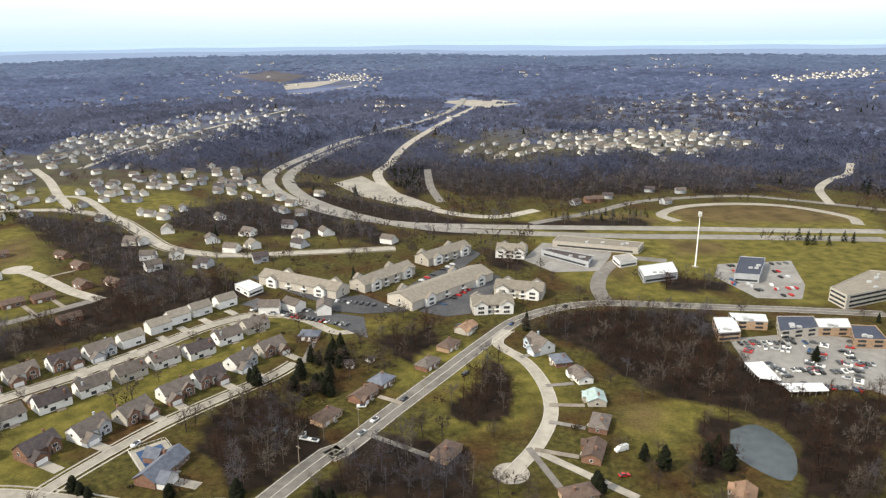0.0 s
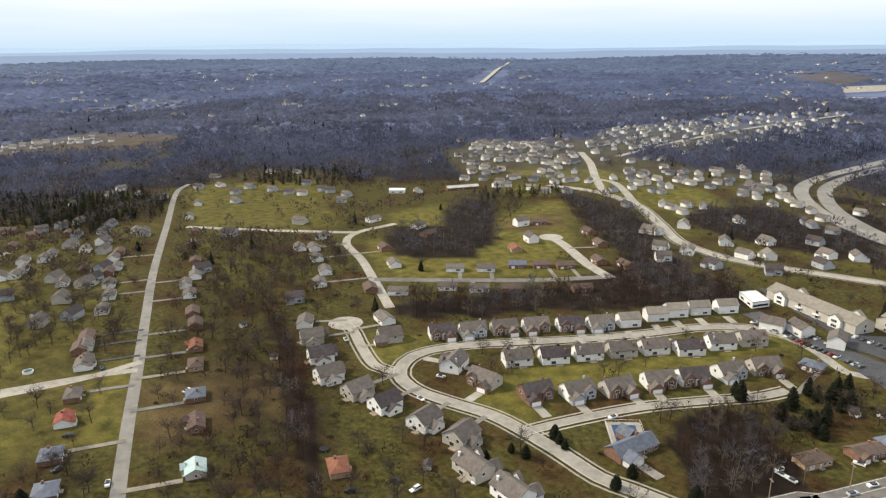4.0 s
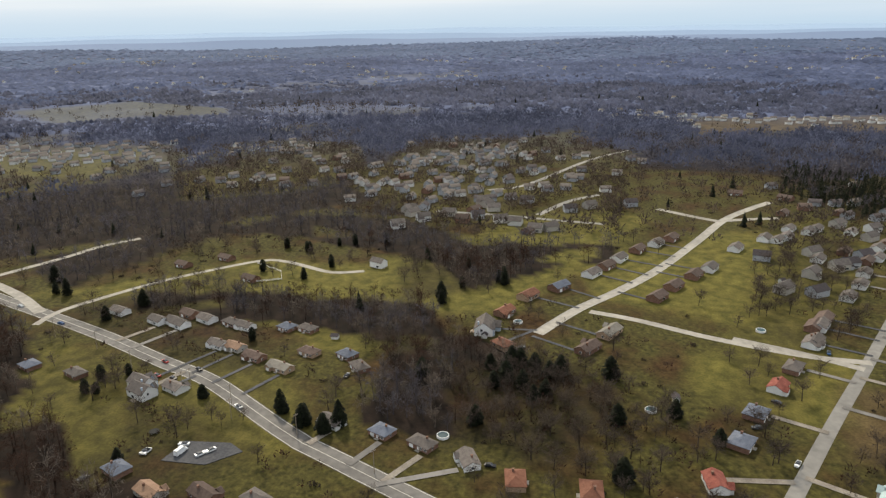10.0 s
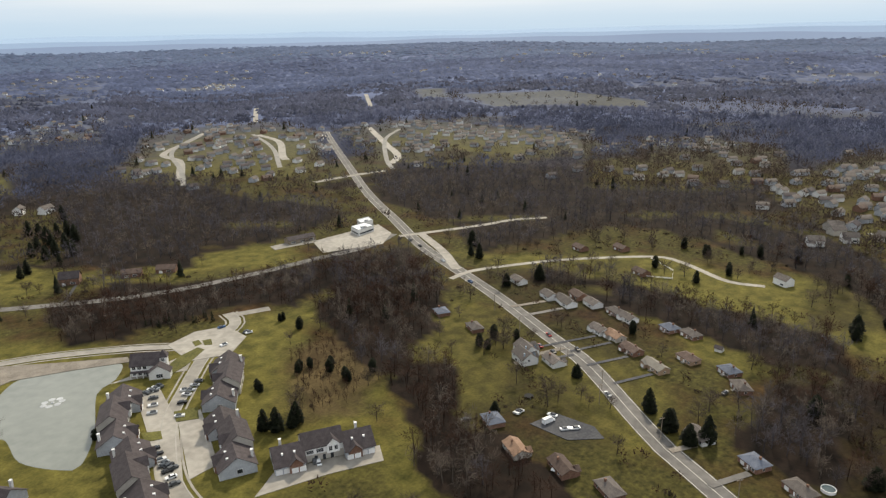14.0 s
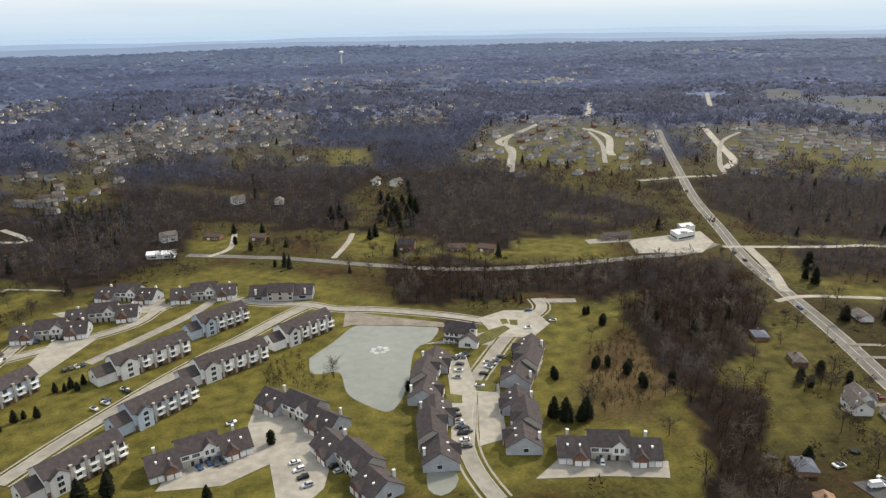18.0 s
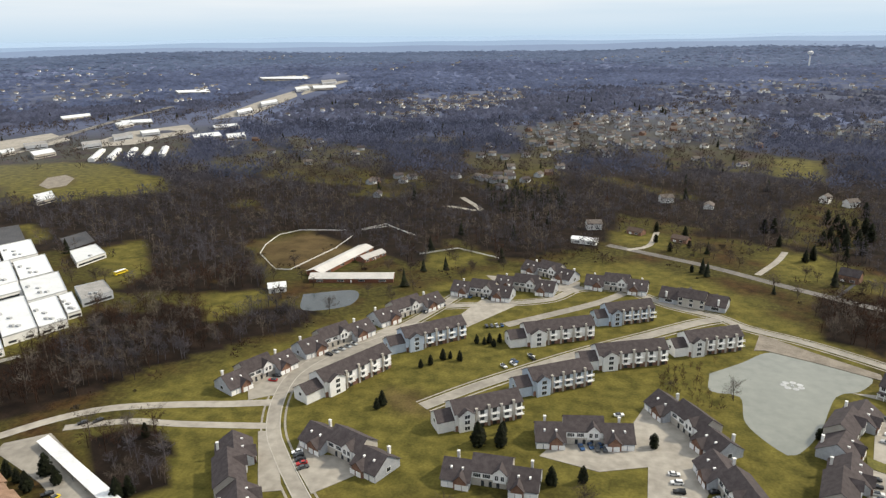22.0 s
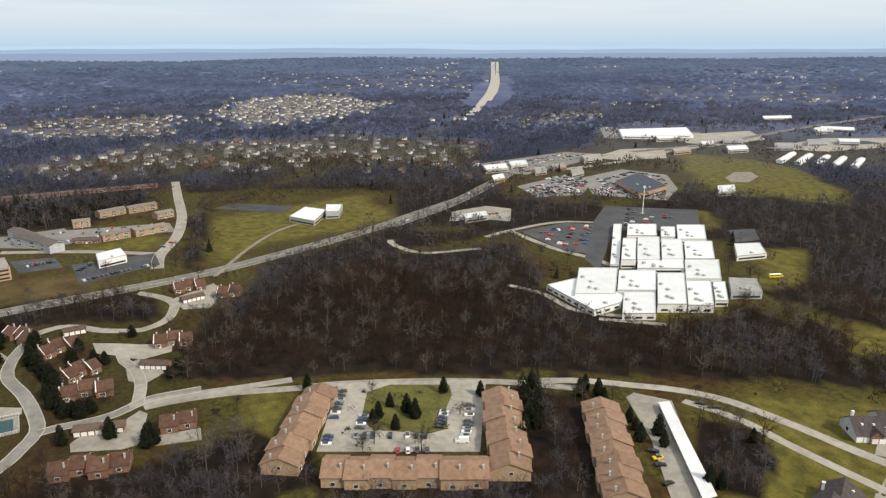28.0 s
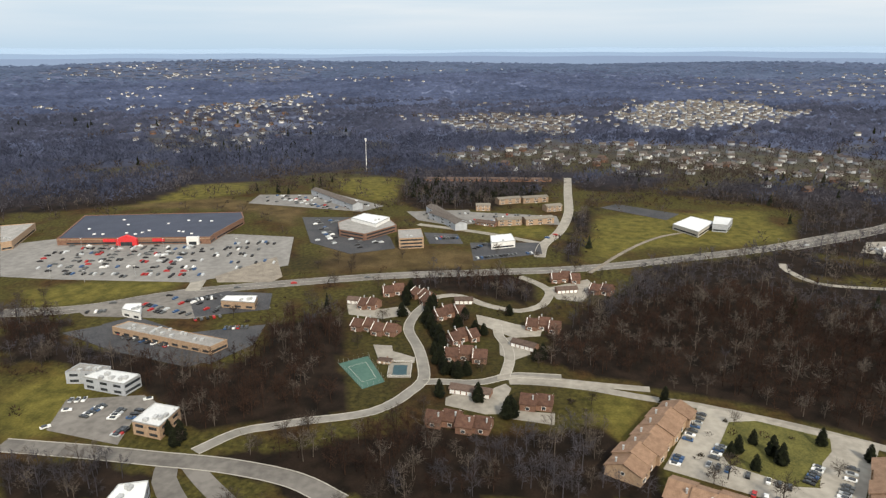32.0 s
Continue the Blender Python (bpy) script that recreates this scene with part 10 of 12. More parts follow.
def suburb(poly, gap, row, deg, picks, seed, keep=0.85):
    """Houses in rows inside an outline; the nearer ones are things, those far out are joined."""
    rng = random.Random(seed)
    loose = 8 + 0.05 * max(math.dist(poly[0], p) for p in poly)
    cx, cy = sum(p[0] for p in poly) / len(poly), sum(p[1] for p in poly) / len(poly)
    ca, sa_ = math.cos(radians(deg)), math.sin(radians(deg))
    ext = max(math.hypot(p[0] - cx, p[1] - cy) for p in poly)
    for j in range(int(-ext // row), int(ext // row) + 1):
        for i in range(int(-ext // gap), int(ext // gap) + 1):
            if rng.random() > keep * (1.0 if 1 in picks else 0.76):
                continue
            u, v = i * gap + rng.uniform(-0.45, 0.45) * gap, j * row + rng.uniform(-0.38, 0.38) * row + 12 * math.sin(i * 0.4 + j)
            x, y = cx + u * ca - v * sa_, cy + u * sa_ + v * ca
            if not inside(poly, np.array([x + rng.gauss(0, loose)]), np.array([y + rng.gauss(0, loose)]))[0]:
                continue
            if np.min(np.hypot(PAVED[:, 0] - x, PAVED[:, 1] - y)) < 11:
                continue
            turn = deg + (180 if j % 2 else 0) + rng.uniform(-35, 35)
            k = picks[rng.randrange(len(picks))]
            if k == 3 and rng.random() < 0.6:
                k = 4
            if math.hypot(x, y) < 690:
                placed(SMALL[k][0], SMALL[k][1], at(x, y, turn))
                KEEP_CLEAR.append((x, y, 9.0))
            else:
                FAR_SPOTS.setdefault(k, []).append((x, y, turn))



for plot in SUBURBS:
    suburb(*plot)


def hamlets(count, seed):
    """Small far clusters of houses along lanes in the woods."""
    rng = random.Random(seed)
    for _ in range(count):
        a, r, t = rng.uniform(0, 2 * math.pi), 1500 + 2400 * rng.random() ** 0.8, rng.uniform(0, math.pi)
        cx, cy = -math.sin(a) * r, math.cos(a) * r
        for i in range(rng.randint(3, 11)):
            u, w = rng.gauss(0, 90), rng.gauss(0, 28)
            FAR_SPOTS.setdefault(rng.choice((0, 0, 1, 1, 2, 4)), []).append((cx + u * math.cos(t) - w * math.sin(t), cy + u * math.sin(t) + w * math.cos(t), rng.uniform(0, 360)))


hamlets(150, 9)


def joined_far_houses():
    walls = (WHITE_SIDING, WHITE_SIDING, GREY_SIDING, BRICK, GREY_SIDING)
    roofs = (ROOF_GREY, ROOF_TAN, ROOF_GREY, ROOF_DEEP, ROOF_DARK)
    bv = np.array([(x, y, z) for x in (-5.5, 5.5) for y, z in ((-4, -3), (4, -3), (4, 4.0), (0, 6.6), (-4, 4.0))], np.float32)
    bf = np.array([(0, 4, 3), (0, 3, 2), (0, 2, 1), (5, 6, 7), (5, 7, 8), (5, 8, 9), (0, 5, 9), (0, 9, 4), (1, 2, 7), (1, 7, 6)])
    rv = np.array([(x, y, z) for x in (-6, 6) for y, z in ((-4.5, 3.8), (0, 6.9), (4.5, 3.8))], np.float32)
    rf = np.array([(0, 3, 4), (0, 4, 1), (1, 4, 5), (1, 5, 2)])
    for k, spots in FAR_SPOTS.items():
        p = np.array(spots)
        a = np.radians(p[:, 2])
        k_ = np.where(np.hypot(p[:, 0], p[:, 1]) > 1320, 0.92, 1.0)[:, None]
        for v, f, m, name in ((bv, bf, walls[k], "far_house_walls"), (rv, rf, roofs[k], "far_house_roofs")):
            x = (v[None, :, 0] * np.cos(a)[:, None] - v[None, :, 1] * np.sin(a)[:, None]) * k_ + p[:, 0:1]
            y = (v[None, :, 0] * np.sin(a)[:, None] + v[None, :, 1] * np.cos(a)[:, None]) * k_ + p[:, 1:2]
            z = v[None, :, 2] + lift_all(p[:, 0], p[:, 1])[:, None] + 0 * x
            vv = np.stack([x, y, z], -1).reshape(-1, 3)
            ff = (f[None] + (np.arange(len(p)) * len(v))[:, None, None]).reshape(-1, 3)
            tagged(link_tris(name, vv, ff, m), "distant suburban houses scattered among bare woods", "houses", kind="stuff")


for x, y, _ in [s for v in FAR_SPOTS.values() for s in v]:
    if math.hypot(x, y) < 3600:
        KEEP_CLEAR.append((x, y, (11.0 if math.hypot(x, y) < 1020 else 9.0) if math.hypot(x, y) < 1620 else 7.0))
joined_far_houses()
for ob in list(scene.objects):
    if ob.type == "EMPTY" and ob.parent is None:
        c = ob.matrix_basis.translation
        KEEP_CLEAR.append((c.x, c.y, 9.0))


# ---- conifers ----
def conifer_mesh(rng, slim, rows, per, full=0.75, oval=False):
    """Layered drooping blades round a stem: a ragged cone or oval one unit high."""
    v, f = [], []
    for i in range(rows):
        z = 0.08 + 0.9 * i / rows
        reach = slim * (1 - z) ** full * (1.0 if z > 0.2 else 0.6 + 2 * z)
        if oval:
            reach = slim * np.sqrt(max(0.0, 1 - ((z - 0.42) / 0.6) ** 2))
        for j in range(per):
            a = 2 * np.pi * (j + rng.uniform(-0.4, 0.4) + 0.5 * (i % 2)) / per
            q = reach * rng.uniform(0.75, 1.2)
            w = reach * rng.uniform(0.4, 0.75)
            c, s = np.cos(a), np.sin(a)
            k = len(v)
            v.extend([(0, 0, z + 0.1), (c * q - s * w * 0.5, s * q + c * w * 0.5, z - 0.03 * rng.uniform(0, 2)), (c * q * 1.1, s * q * 1.1, z - 0.05 * rng.uniform(0, 1)), (c * q + s * w * 0.5, s * q - c * w * 0.5, z - 0.03 * rng.uniform(0, 2))])
            f.extend([(k, k + 1, k + 2), (k, k + 2, k + 3)])
    return np.array(v, np.float32), np.array(f, np.int32)


def conifer(kind):
    def build(m):
        rng = np.random.default_rng(40 + kind)
        slim, full = ((0.3, 0.5), (0.38, 0.42), (0.26, 0.36))[kind]
        e = thing("conifer", m, ("dark green conifer with ragged drooping branches", "broad dark green spruce tree", "slim dark cedar tree")[kind], "tree", "conifers")
        Shape().tube(0, 0, -0.02, 0.6, 0.02, 0.008, 6).make("trunk", BARK, e)
        v, f = conifer_mesh(rng, slim, 15, 10, full, kind == 2)
        link_tris("crown", v, f, NEEDLE, e)
        return e
    return build


def conifers(kind, spots):
    for x, y, tall in spots:
        placed(("conifer", kind), conifer(kind), at(x, y, (x * 37 + y * 11) % 360, s=tall * (0.75 if kind == 2 else 0.95)))


def conifer_belt(poly, gap, seed, lo=7, hi=13):
    """A dense belt of conifers, too many to count."""
    rng = np.random.default_rng(seed)
    xs, ys = [p[0] for p in poly], [p[1] for p in poly]
    gx, gy = np.meshgrid(np.arange(min(xs), max(xs), gap), np.arange(min(ys), max(ys), gap))
    x, y = gx.ravel() + rng.uniform(-0.4, 0.4, gx.size) * gap, gy.ravel() + rng.uniform(-0.4, 0.4, gx.size) * gap
    k = inside(poly, x, y) & (rng.uniform(size=len(x)) < 0.8)
    if not k.any():
        return
    kinds = [conifer_mesh(rng, s, 8, 6) for s in (0.25, 0.32, 0.3)]
    tall = rng.uniform(lo, hi, k.sum())
    v, f = planted(kinds, x[k], y[k], tall, tall, rng)
    tagged(link_tris("conifer_belt", v, f, NEEDLE), "dense belt of dark green conifers", "trees", kind="stuff")


conifers(1, [(-68.9, 313.9, 7.2), (-64.2, 319.7, 9.7), (-59.5, 316.7, 8.6), (-56.4, 345.1, 7.6), (-54.2, 352, 10.1), (-75.6, 319.8, 9), (-56.2, 313.7, 7.9)])
conifers(0, [(82.9, 255.5, 8.8), (89.3, 249.4, 11.9), (107.9, 253.2, 10.6), (115.7, 261.4, 9.2), (115.7, 249, 12.3)])
conifers(1, [(60.2, 240.2, 6.4), (59.8, 234.8, 8.6), (-145.2, 237.4, 7.7), (-106.2, 233.3, 6.7), (-79.9, 233, 9), (-47.8, 229.2, 8), (-43.4, 229.1, 7)])
conifers(0, [(201, 347.5, 9.6)])
conifers(0, [(-99.6, 328.6, 8.8), (-95.5, 324.6, 11.9), (-72.4, 351.8, 10.6), (-67.6, 348.4, 9.2), (-61.7, 349.8, 12.3), (-61.8, 360.7, 11), (-59, 370.8, 9.7), (-74.4, 331.8, 12.8), (-58.9, 328.2, 11.4), (-61.3, 319.6, 10.1)])
conifers(1, [(-153.6, 216.6, 4.8), (-146.5, 217.1, 6.5), (-141.6, 235.6, 5.8), (-137.4, 233.4, 5), (-107.4, 222.4, 6.7), (-163.3, 199.9, 6), (-157.9, 204.6, 5.3)])
conifers(0, [(-476.6, 536, 7.2), (-573.6, 258.5, 9.7), (-352.6, 373.1, 8.6), (-435.7, 362.4, 7.6)])
conifers(1, [(-268.7, -126.4, 8.8), (-259.8, -113.2, 11.9), (-255.6, -102.1, 10.6), (-308.3, -33, 9.2), (-314, -27.8, 12.3), (-308.2, -19.2, 11), (-302.5, -8, 9.7), (-325.4, 23.4, 12.8), (-281.5, 24.4, 11.4), (-291.4, 50, 10.1), (-271.8, 65.5, 8.8), (-332.4, -26.3, 11.9), (-272.6, -37.4, 10.6), (-297.1, -13.2, 9.2), (-239.3, 24.4, 12.3), (-314.5, -70.3, 11)])
conifers(2, [(-517.6, -226.2, 8.8), (-505.9, -203.4, 11.9), (-470.9, -171.6, 10.6), (-523.4, -182.9, 9.2), (-530.5, -171.6, 12.3), (-537.2, -146.2, 11), (-500.6, -105.1, 9.7), (-454.7, -218.4, 12.8), (-340.9, -174.4, 11.4)])
conifers(0, [(-456.4, -46, 9.6), (-450.7, -41.5, 13), (-410.9, -77.6, 11.5), (-442.9, -182.5, 10.1)])
conifers(2, [(-222.7, -345.2, 7.2), (-220.8, -326.6, 9.7), (-189.4, -282.4, 8.6), (-194.5, -280, 7.6), (-198.2, -269.2, 10.1), (-198, -253.9, 9), (-163, -281.4, 7.9), (-213.2, -252.4, 10.4)])
conifers(0, [(-154, -239.2, 9.6), (-147.1, -241.6, 13), (-143.8, -246.5, 11.5), (-392.6, -340.2, 10.1), (-390.8, -330.2, 13.4), (-270.5, -127.9, 12), (-262.4, -112.9, 10.6), (-262.2, -96.8, 13.9)])
conifers(2, [(-271.8, -224, 8.8), (-285.1, -230.5, 11.9), (-271.9, -230.2, 10.6), (-292.2, -219.8, 9.2), (-512.2, -223, 12.3), (-507.6, -201.8, 11), (-527.8, -170.5, 9.7), (-534.6, -146.4, 12.8), (-476.5, -173.6, 11.4), (-505.4, -106.1, 10.1), (-487.4, -71.5, 8.8), (-464.8, -43.4, 11.9), (-442.2, -69.4, 10.6)])
conifers(2, [(-220.2, -345, 7.2), (-222.4, -327.7, 9.7), (-187, -280.9, 8.6), (-195.2, -281.9, 7.6), (-201, -271.4, 10.1), (-199.2, -257.8, 9), (-162.5, -278, 7.9), (-212.8, -251.8, 10.4), (-21.8, -273.6, 9.4)])
conifers(0, [(-153.5, -239, 8.8), (-157.1, -240.5, 11.9), (41.4, -260.9, 10.6), (41.8, -265, 9.2), (51, -259.3, 12.3)])
conifers(0, [(82, -338.8, 4.8), (76.4, -337.3, 6.5), (71.9, -361.6, 5.8), (67.4, -360.5, 5), (64.9, -363.2, 6.7), (59.4, -365.3, 6), (61.6, -359, 5.3), (85.6, -336.7, 7), (90.6, -329.4, 6.2), (94.7, -324.8, 5.5)])
conifers(2, [(-90.7, -295.9, 7.2), (-34.7, -590.8, 9.7), (-60.4, -580.1, 8.6), (-57.2, -516.4, 7.6), (-44.6, -567, 10.1)])
conifers(0, [(-131.4, -598.3, 9.6), (-166.1, -609.2, 13), (-173.3, -596.8, 11.5), (-172.6, -567.6, 10.1), (-187.1, -625.1, 13.4), (-148.9, -564.8, 12), (-142.1, -557.8, 10.6)])
conifers(0, [(103.3, -278.9, 6.4), (101.8, -282.4, 8.6), (50, -263.2, 7.7), (41.9, -270.8, 6.7), (17.8, -238.4, 9), (5.9, -242.9, 8)])
conifers(0, [(224.3, -192.8, 7.2), (216.1, -189.2, 9.7), (231.1, -194.9, 8.6), (195.2, -233.5, 7.6), (178.4, -193, 10.1), (175.3, -196.1, 9), (252.5, -196.4, 7.9), (258, -196.9, 10.4)])
conifers(0, [(289, -98.4, 8), (280.6, -103.9, 10.8), (280.9, -90, 9.6), (277.2, -86, 8.4), (274.1, -105.7, 11.2), (322, -66.2, 10), (281.5, -143.3, 8.8), (276.5, -169.4, 11.6), (259.9, -164.4, 10.4), (247.9, -152.6, 9.2), (244.6, -147.7, 8), (261.7, -188.3, 10.8), (265.6, -194.3, 9.6), (208.2, -195.7, 8.4), (216.6, -199.6, 11.2), (297.8, 9.5, 12.4), (299.2, 6.5, 10.2), (363.5, -3, 8), (365.2, -7.2, 10.8), (291.6, -127.8, 9.6), (268.3, -93.8, 8.4)])
conifers(1, [(451.2, 85.7, 11), (421, 83, 10), (430, 66, 12), (410.5, 64.8, 12), (402, 61, 11), (440.6, 65.5, 10), (419, 66, 9), (372, 50.7, 11), (383.3, 53.5, 12), (391, 57.5, 9.5), (357, 49, 10), (346, 46, 9), (342, 41, 8)])
conifers(1, [(337.8, 37.5, 10), (341, 33, 9), (399, 33.5, 9), (396.5, 28, 8), (431.1, 14.1, 8), (420.4, 42, 9), (405, 45, 10), (470, 86, 9), (441, 84, 8)])
conifers(0, [(312, 24.4, 11.5), (302.4, 8, 10.8), (314.8, 44, 10.5), (340, 44.5, 9.6), (364, 54, 9), (352, 51.5, 8), (263.6, 160, 8.4), (259.8, 152.5, 11.2), (255.1, 152.8, 10)])
conifers(0, [(-190.1, -663.4, 15), (-188.1, -638.8, 17), (-202, -655.8, 14), (-192.8, -611.3, 15), (-190.8, -589.6, 13), (-179.9, -596.5, 15), (-226.9, -712.5, 16), (-174.9, -622.7, 14), (-170.5, -591.5, 13), (-206.5, -626.9, 17), (-186.3, -679.5, 15), (-209.2, -651.2, 16), (-127.3, -641.3, 13), (-135.5, -643.1, 14), (-59.4, -610.5, 11), (-36.6, -624.8, 10)])
conifers(1, [(-321.4, -6.8, 10), (-324.7, -1.3, 12), (-327.3, -14.3, 11), (-330.5, -21.9, 12), (-323.7, -28.9, 10), (-327.6, -36.9, 9), (-422.5, -80.1, 12), (-381.8, -268.1, 12), (-356.8, -277.6, 10), (-415.3, -358.1, 13), (-276, -169.9, 8), (-222, -178.7, 7)])
conifer_belt([(-913, 259.9), (-851.8, 329.9), (-758.4, 385.7), (-665.5, 323.9), (-721.1, 248.8), (-740.2, 205.4)], 9, 1, 7, 13)
conifer_belt([(-788, 494.2), (-793.3, 597), (-725.3, 651.5), (-649.1, 582.1), (-728, 495.1)], 12, 2, 7, 13)
conifer_belt([(-793.7, 247.3), (-818.8, 386.3), (-704.6, 341.2), (-660.7, 256.8), (-709.7, 228.5)], 9, 3, 7, 13)
conifer_belt([(153.2, -811.7), (61.3, -785), (45.4, -690.5), (115.1, -666.7)], 11, 4, 7, 13)
conifer_belt([(82.4, 681.8), (209.9, 694.6), (200, 659.8), (85.3, 658.9)], 12, 5, 6, 9)
conifer_belt([(296.8, 586.7), (369.5, 593.6), (354.2, 559.1), (293.4, 569.2)], 12, 6, 8, 12)
conifer_belt([(805.2, 160.7), (897.7, 160), (860.5, -8.5), (809.5, -8.4), (748.7, 114.8)], 10, 7, 7, 13)
conifer_belt([(-157.7, -407.3), (-196.6, -391.9), (-197.6, -375.5), (-176, -379.8)], 5, 8, 4, 6)
conifer_belt([(-266.5, 960.2), (-212.4, 1194), (-194.4, 1334.4), (-252, 1196.4)], 14, 9, 7, 13)
conifer_belt([(1083.6, 596.4), (1266, 404.4), (1018.2, 327.5), (947.4, 489.8)], 16, 10, 7, 13)
conifer_belt([(463.3, 814.3), (541.1, 846), (483.8, 751.4), (450.7, 767.4)], 14, 11, 7, 13)
conifer_belt([(-507.4, 610), (-434.4, 710.6), (-417.2, 683.2), (-464.8, 587.4)], 11, 12, 7, 13)
conifer_belt([(-71.6, 951.7), (-25.3, 949.7), (-27.4, 770), (-56.6, 834.7)], 9, 13, 7, 13)
conifer_belt([(274.7, -158.8), (280.7, -175.3), (241.6, -154.8), (229.6, -136.3)], 6, 14, 8, 13)


# ---- vehicles ----
def car(coat, style):
    def build(m):
        words = {0: "parked %s saloon car", 1: "parked %s tall estate car", 2: "parked %s delivery van"}[style] % coat[0]
        e = thing("car" if style < 2 else "van", m, words, "car" if style < 2 else "van", "parked cars")
        L, W, H1, H2 = ((4.7, 1.82, 0.95, 1.45), (4.8, 1.9, 1.1, 1.75), (6.2, 2.1, 1.5, 2.6))[style]
        a, b = L / 2, W / 2
        sec = [(-a, 0.3), (a, 0.3), (a, H1 * 0.72), (a * 0.92, H1 * 0.86), (a * 0.36, H1), (-a * 0.8, H1), (-a, H1 * 0.88)]
        n = len(sec)
        Shape().add([(x, y, z) for y in (-b, b) for x, z in sec], [tuple(range(n)), tuple(range(2 * n - 1, n - 1, -1))] + [(n + i, n + (i + 1) % n, (i + 1) % n, i) for i in range(n)]).make("body", coat[1], e)
        r = ((-0.78, -0.55, 0.1, 0.4), (-0.93, -0.86, 0.12, 0.42), (-0.98, -0.98, 0.45, 0.7))[style]
        c = [(r[0] * a, H1), (r[3] * a, H1), (r[2] * a, H2), (r[1] * a, H2)]
        Shape().add([(x, y * (0.94 if z == H1 else 0.82), z) for y in (-b, b) for x, z in c], [(0, 1, 2, 3), (7, 6, 5, 4), (4, 5, 1, 0), (5, 6, 2, 1), (7, 4, 0, 3)]).make("cabin", GLASS if style < 2 else coat[1], e)
        Shape().add([(x, y * 0.8, z) for y in (-b, b) for x, z in ((r[2] * a, H2), (r[1] * a, H2), (r[1] * a, H2 + 0.05), (r[2] * a, H2 + 0.05))], [(0, 1, 2, 3), (7, 6, 5, 4), (3, 2, 6, 7), (0, 3, 7, 4), (1, 5, 6, 2)]).make("roof", coat[1], e)
        for sx in (-0.62, 0.62):
            for sy in (-1, 1):
                s = Shape()
                k = [(sx * a + 0.33 * math.cos(2 * math.pi * i / 10), 0.33 + 0.33 * math.sin(2 * math.pi * i / 10)) for i in range(10)]
                s.add([(x, sy * (b - 0.2), z) for x, z in k] + [(x, sy * (b + 0.02), z) for x, z in k], [tuple(range(10)), tuple(range(19, 9, -1))] + [(i, (i + 1) % 10, 10 + (i + 1) % 10, 10 + i) for i in range(10)])
                s.make("wheel", TYRE, e)
        return e
    return build


def far_car(coat):
    def build(m):
        e = Shape().box(-2.3, 2.3, -0.9, 0.9, 0.25, 0.95).make("car", coat[1])
        e.matrix_basis = m
        tagged(e, "parked %s car in a car park" % coat[0], "car", "far parked cars")
        Shape().add([(x, y, z) for z, g in ((0.95, 1.0), (1.45, 0.75)) for x, y in ((-1.7 * g, -0.85 * g), (0.9 * g, -0.85 * g), (0.9 * g, 0.85 * g), (-1.7 * g, 0.85 * g))],
                    [(4, 5, 6, 7), (0, 1, 5, 4), (1, 2, 6, 5), (2, 3, 7, 6), (3, 0, 4, 7)]).make("cabin", GLASS, e)
        return e
    return build


CAR_RNG, FAR_CARS = random.Random(11), {}


def cars(spots, coat=None, style=None):
    """Parked cars at (x, y, turn)."""
    for x, y, deg in spots:
        c = CAR_RNG.choice((0, 0, 1, 1, 2, 2, 3, 3, 4, 5)) if coat is None else coat
        s = CAR_RNG.choice((0, 0, 1)) if style is None else style
        m = at(x, y, deg + CAR_RNG.choice((0, 180)), 0.19)
        if math.hypot(x, y) > 450 and style is None:
            c = CAR_RNG.choice((0, 1, 1, 2, 2, 2, 3, 3, 3, 4, 5)) if coat is None else coat
            FAR_CARS.setdefault(c, []).append((x, y, deg))
        elif math.hypot(x, y) < 270 or style == 2:
            placed(("car", c, s), car(CAR_COATS[c], s), m)
        else:
            placed(("far_car", c), far_car(CAR_COATS[c]), m)


cars([(312.1, -81.6, 245), (308.2, -79.8, 246), (304.3, -78, 243), (300.4, -76.2, 247), (296.5, -74.4, 244), (292.7, -72.6, 245), (288.7, -70.8, 245)])
cars([(273.7, -64.2, 244), (271, -63, 248), (268.2, -61.7, 248)])
cars([(269.5, -75.5, -26), (268, -79, -23), (266.4, -82.4, -27), (263.3, -89.5, -22), (260.2, -96.5, -21), (258.6, -100.1, -22), (257, -103.6, -21)])
cars([(250.6, -88.4, -23), (249, -92.4, -18), (247.6, -96.2, -20), (246, -100.2, -21)])
cars([(272.9, -120.1, 235), (270.5, -118.6, 236), (268.2, -117, 237), (265.8, -115.3, 238), (263.5, -113.8, 237), (261.1, -112.2, 238)])
cars([(273.7, -133.8, 245), (269.6, -131.6, 244), (265.4, -129.5, 244)])
cars([(260.2, -126.6, 237), (257.5, -125, 240), (254.9, -123.4, 236), (252.4, -121.8, 238), (249.7, -120.1, 237), (247.1, -118.6, 241)])
cars([(284.4, -83.9, 243), (281.3, -82.2, 243), (278.2, -80.6, 244), (275, -79, 242)])
cars([(246.2, -116.8, -112)], 0, 2)
cars([(201.6, -186.7, -100)], 6, 0)
cars([(206.2, -188.4, -129), (197, -184.3, -110), (185.5, -178.6, -87)], 2, 0)
cars([(-28.9, -255.2, 185), (-29.5, -249.5, 187), (-30.1, -243.7, 184), (-30.7, -238, 187)])
cars([(-41, -255, 192), (-42.1, -250.9, 194), (-43.2, -246.7, 197), (-44.3, -242.6, 195)])
cars([(-127.9, -318.1, 153), (-124.4, -311.5, 152), (-121, -304.9, 155), (-117.5, -298.3, 152)])
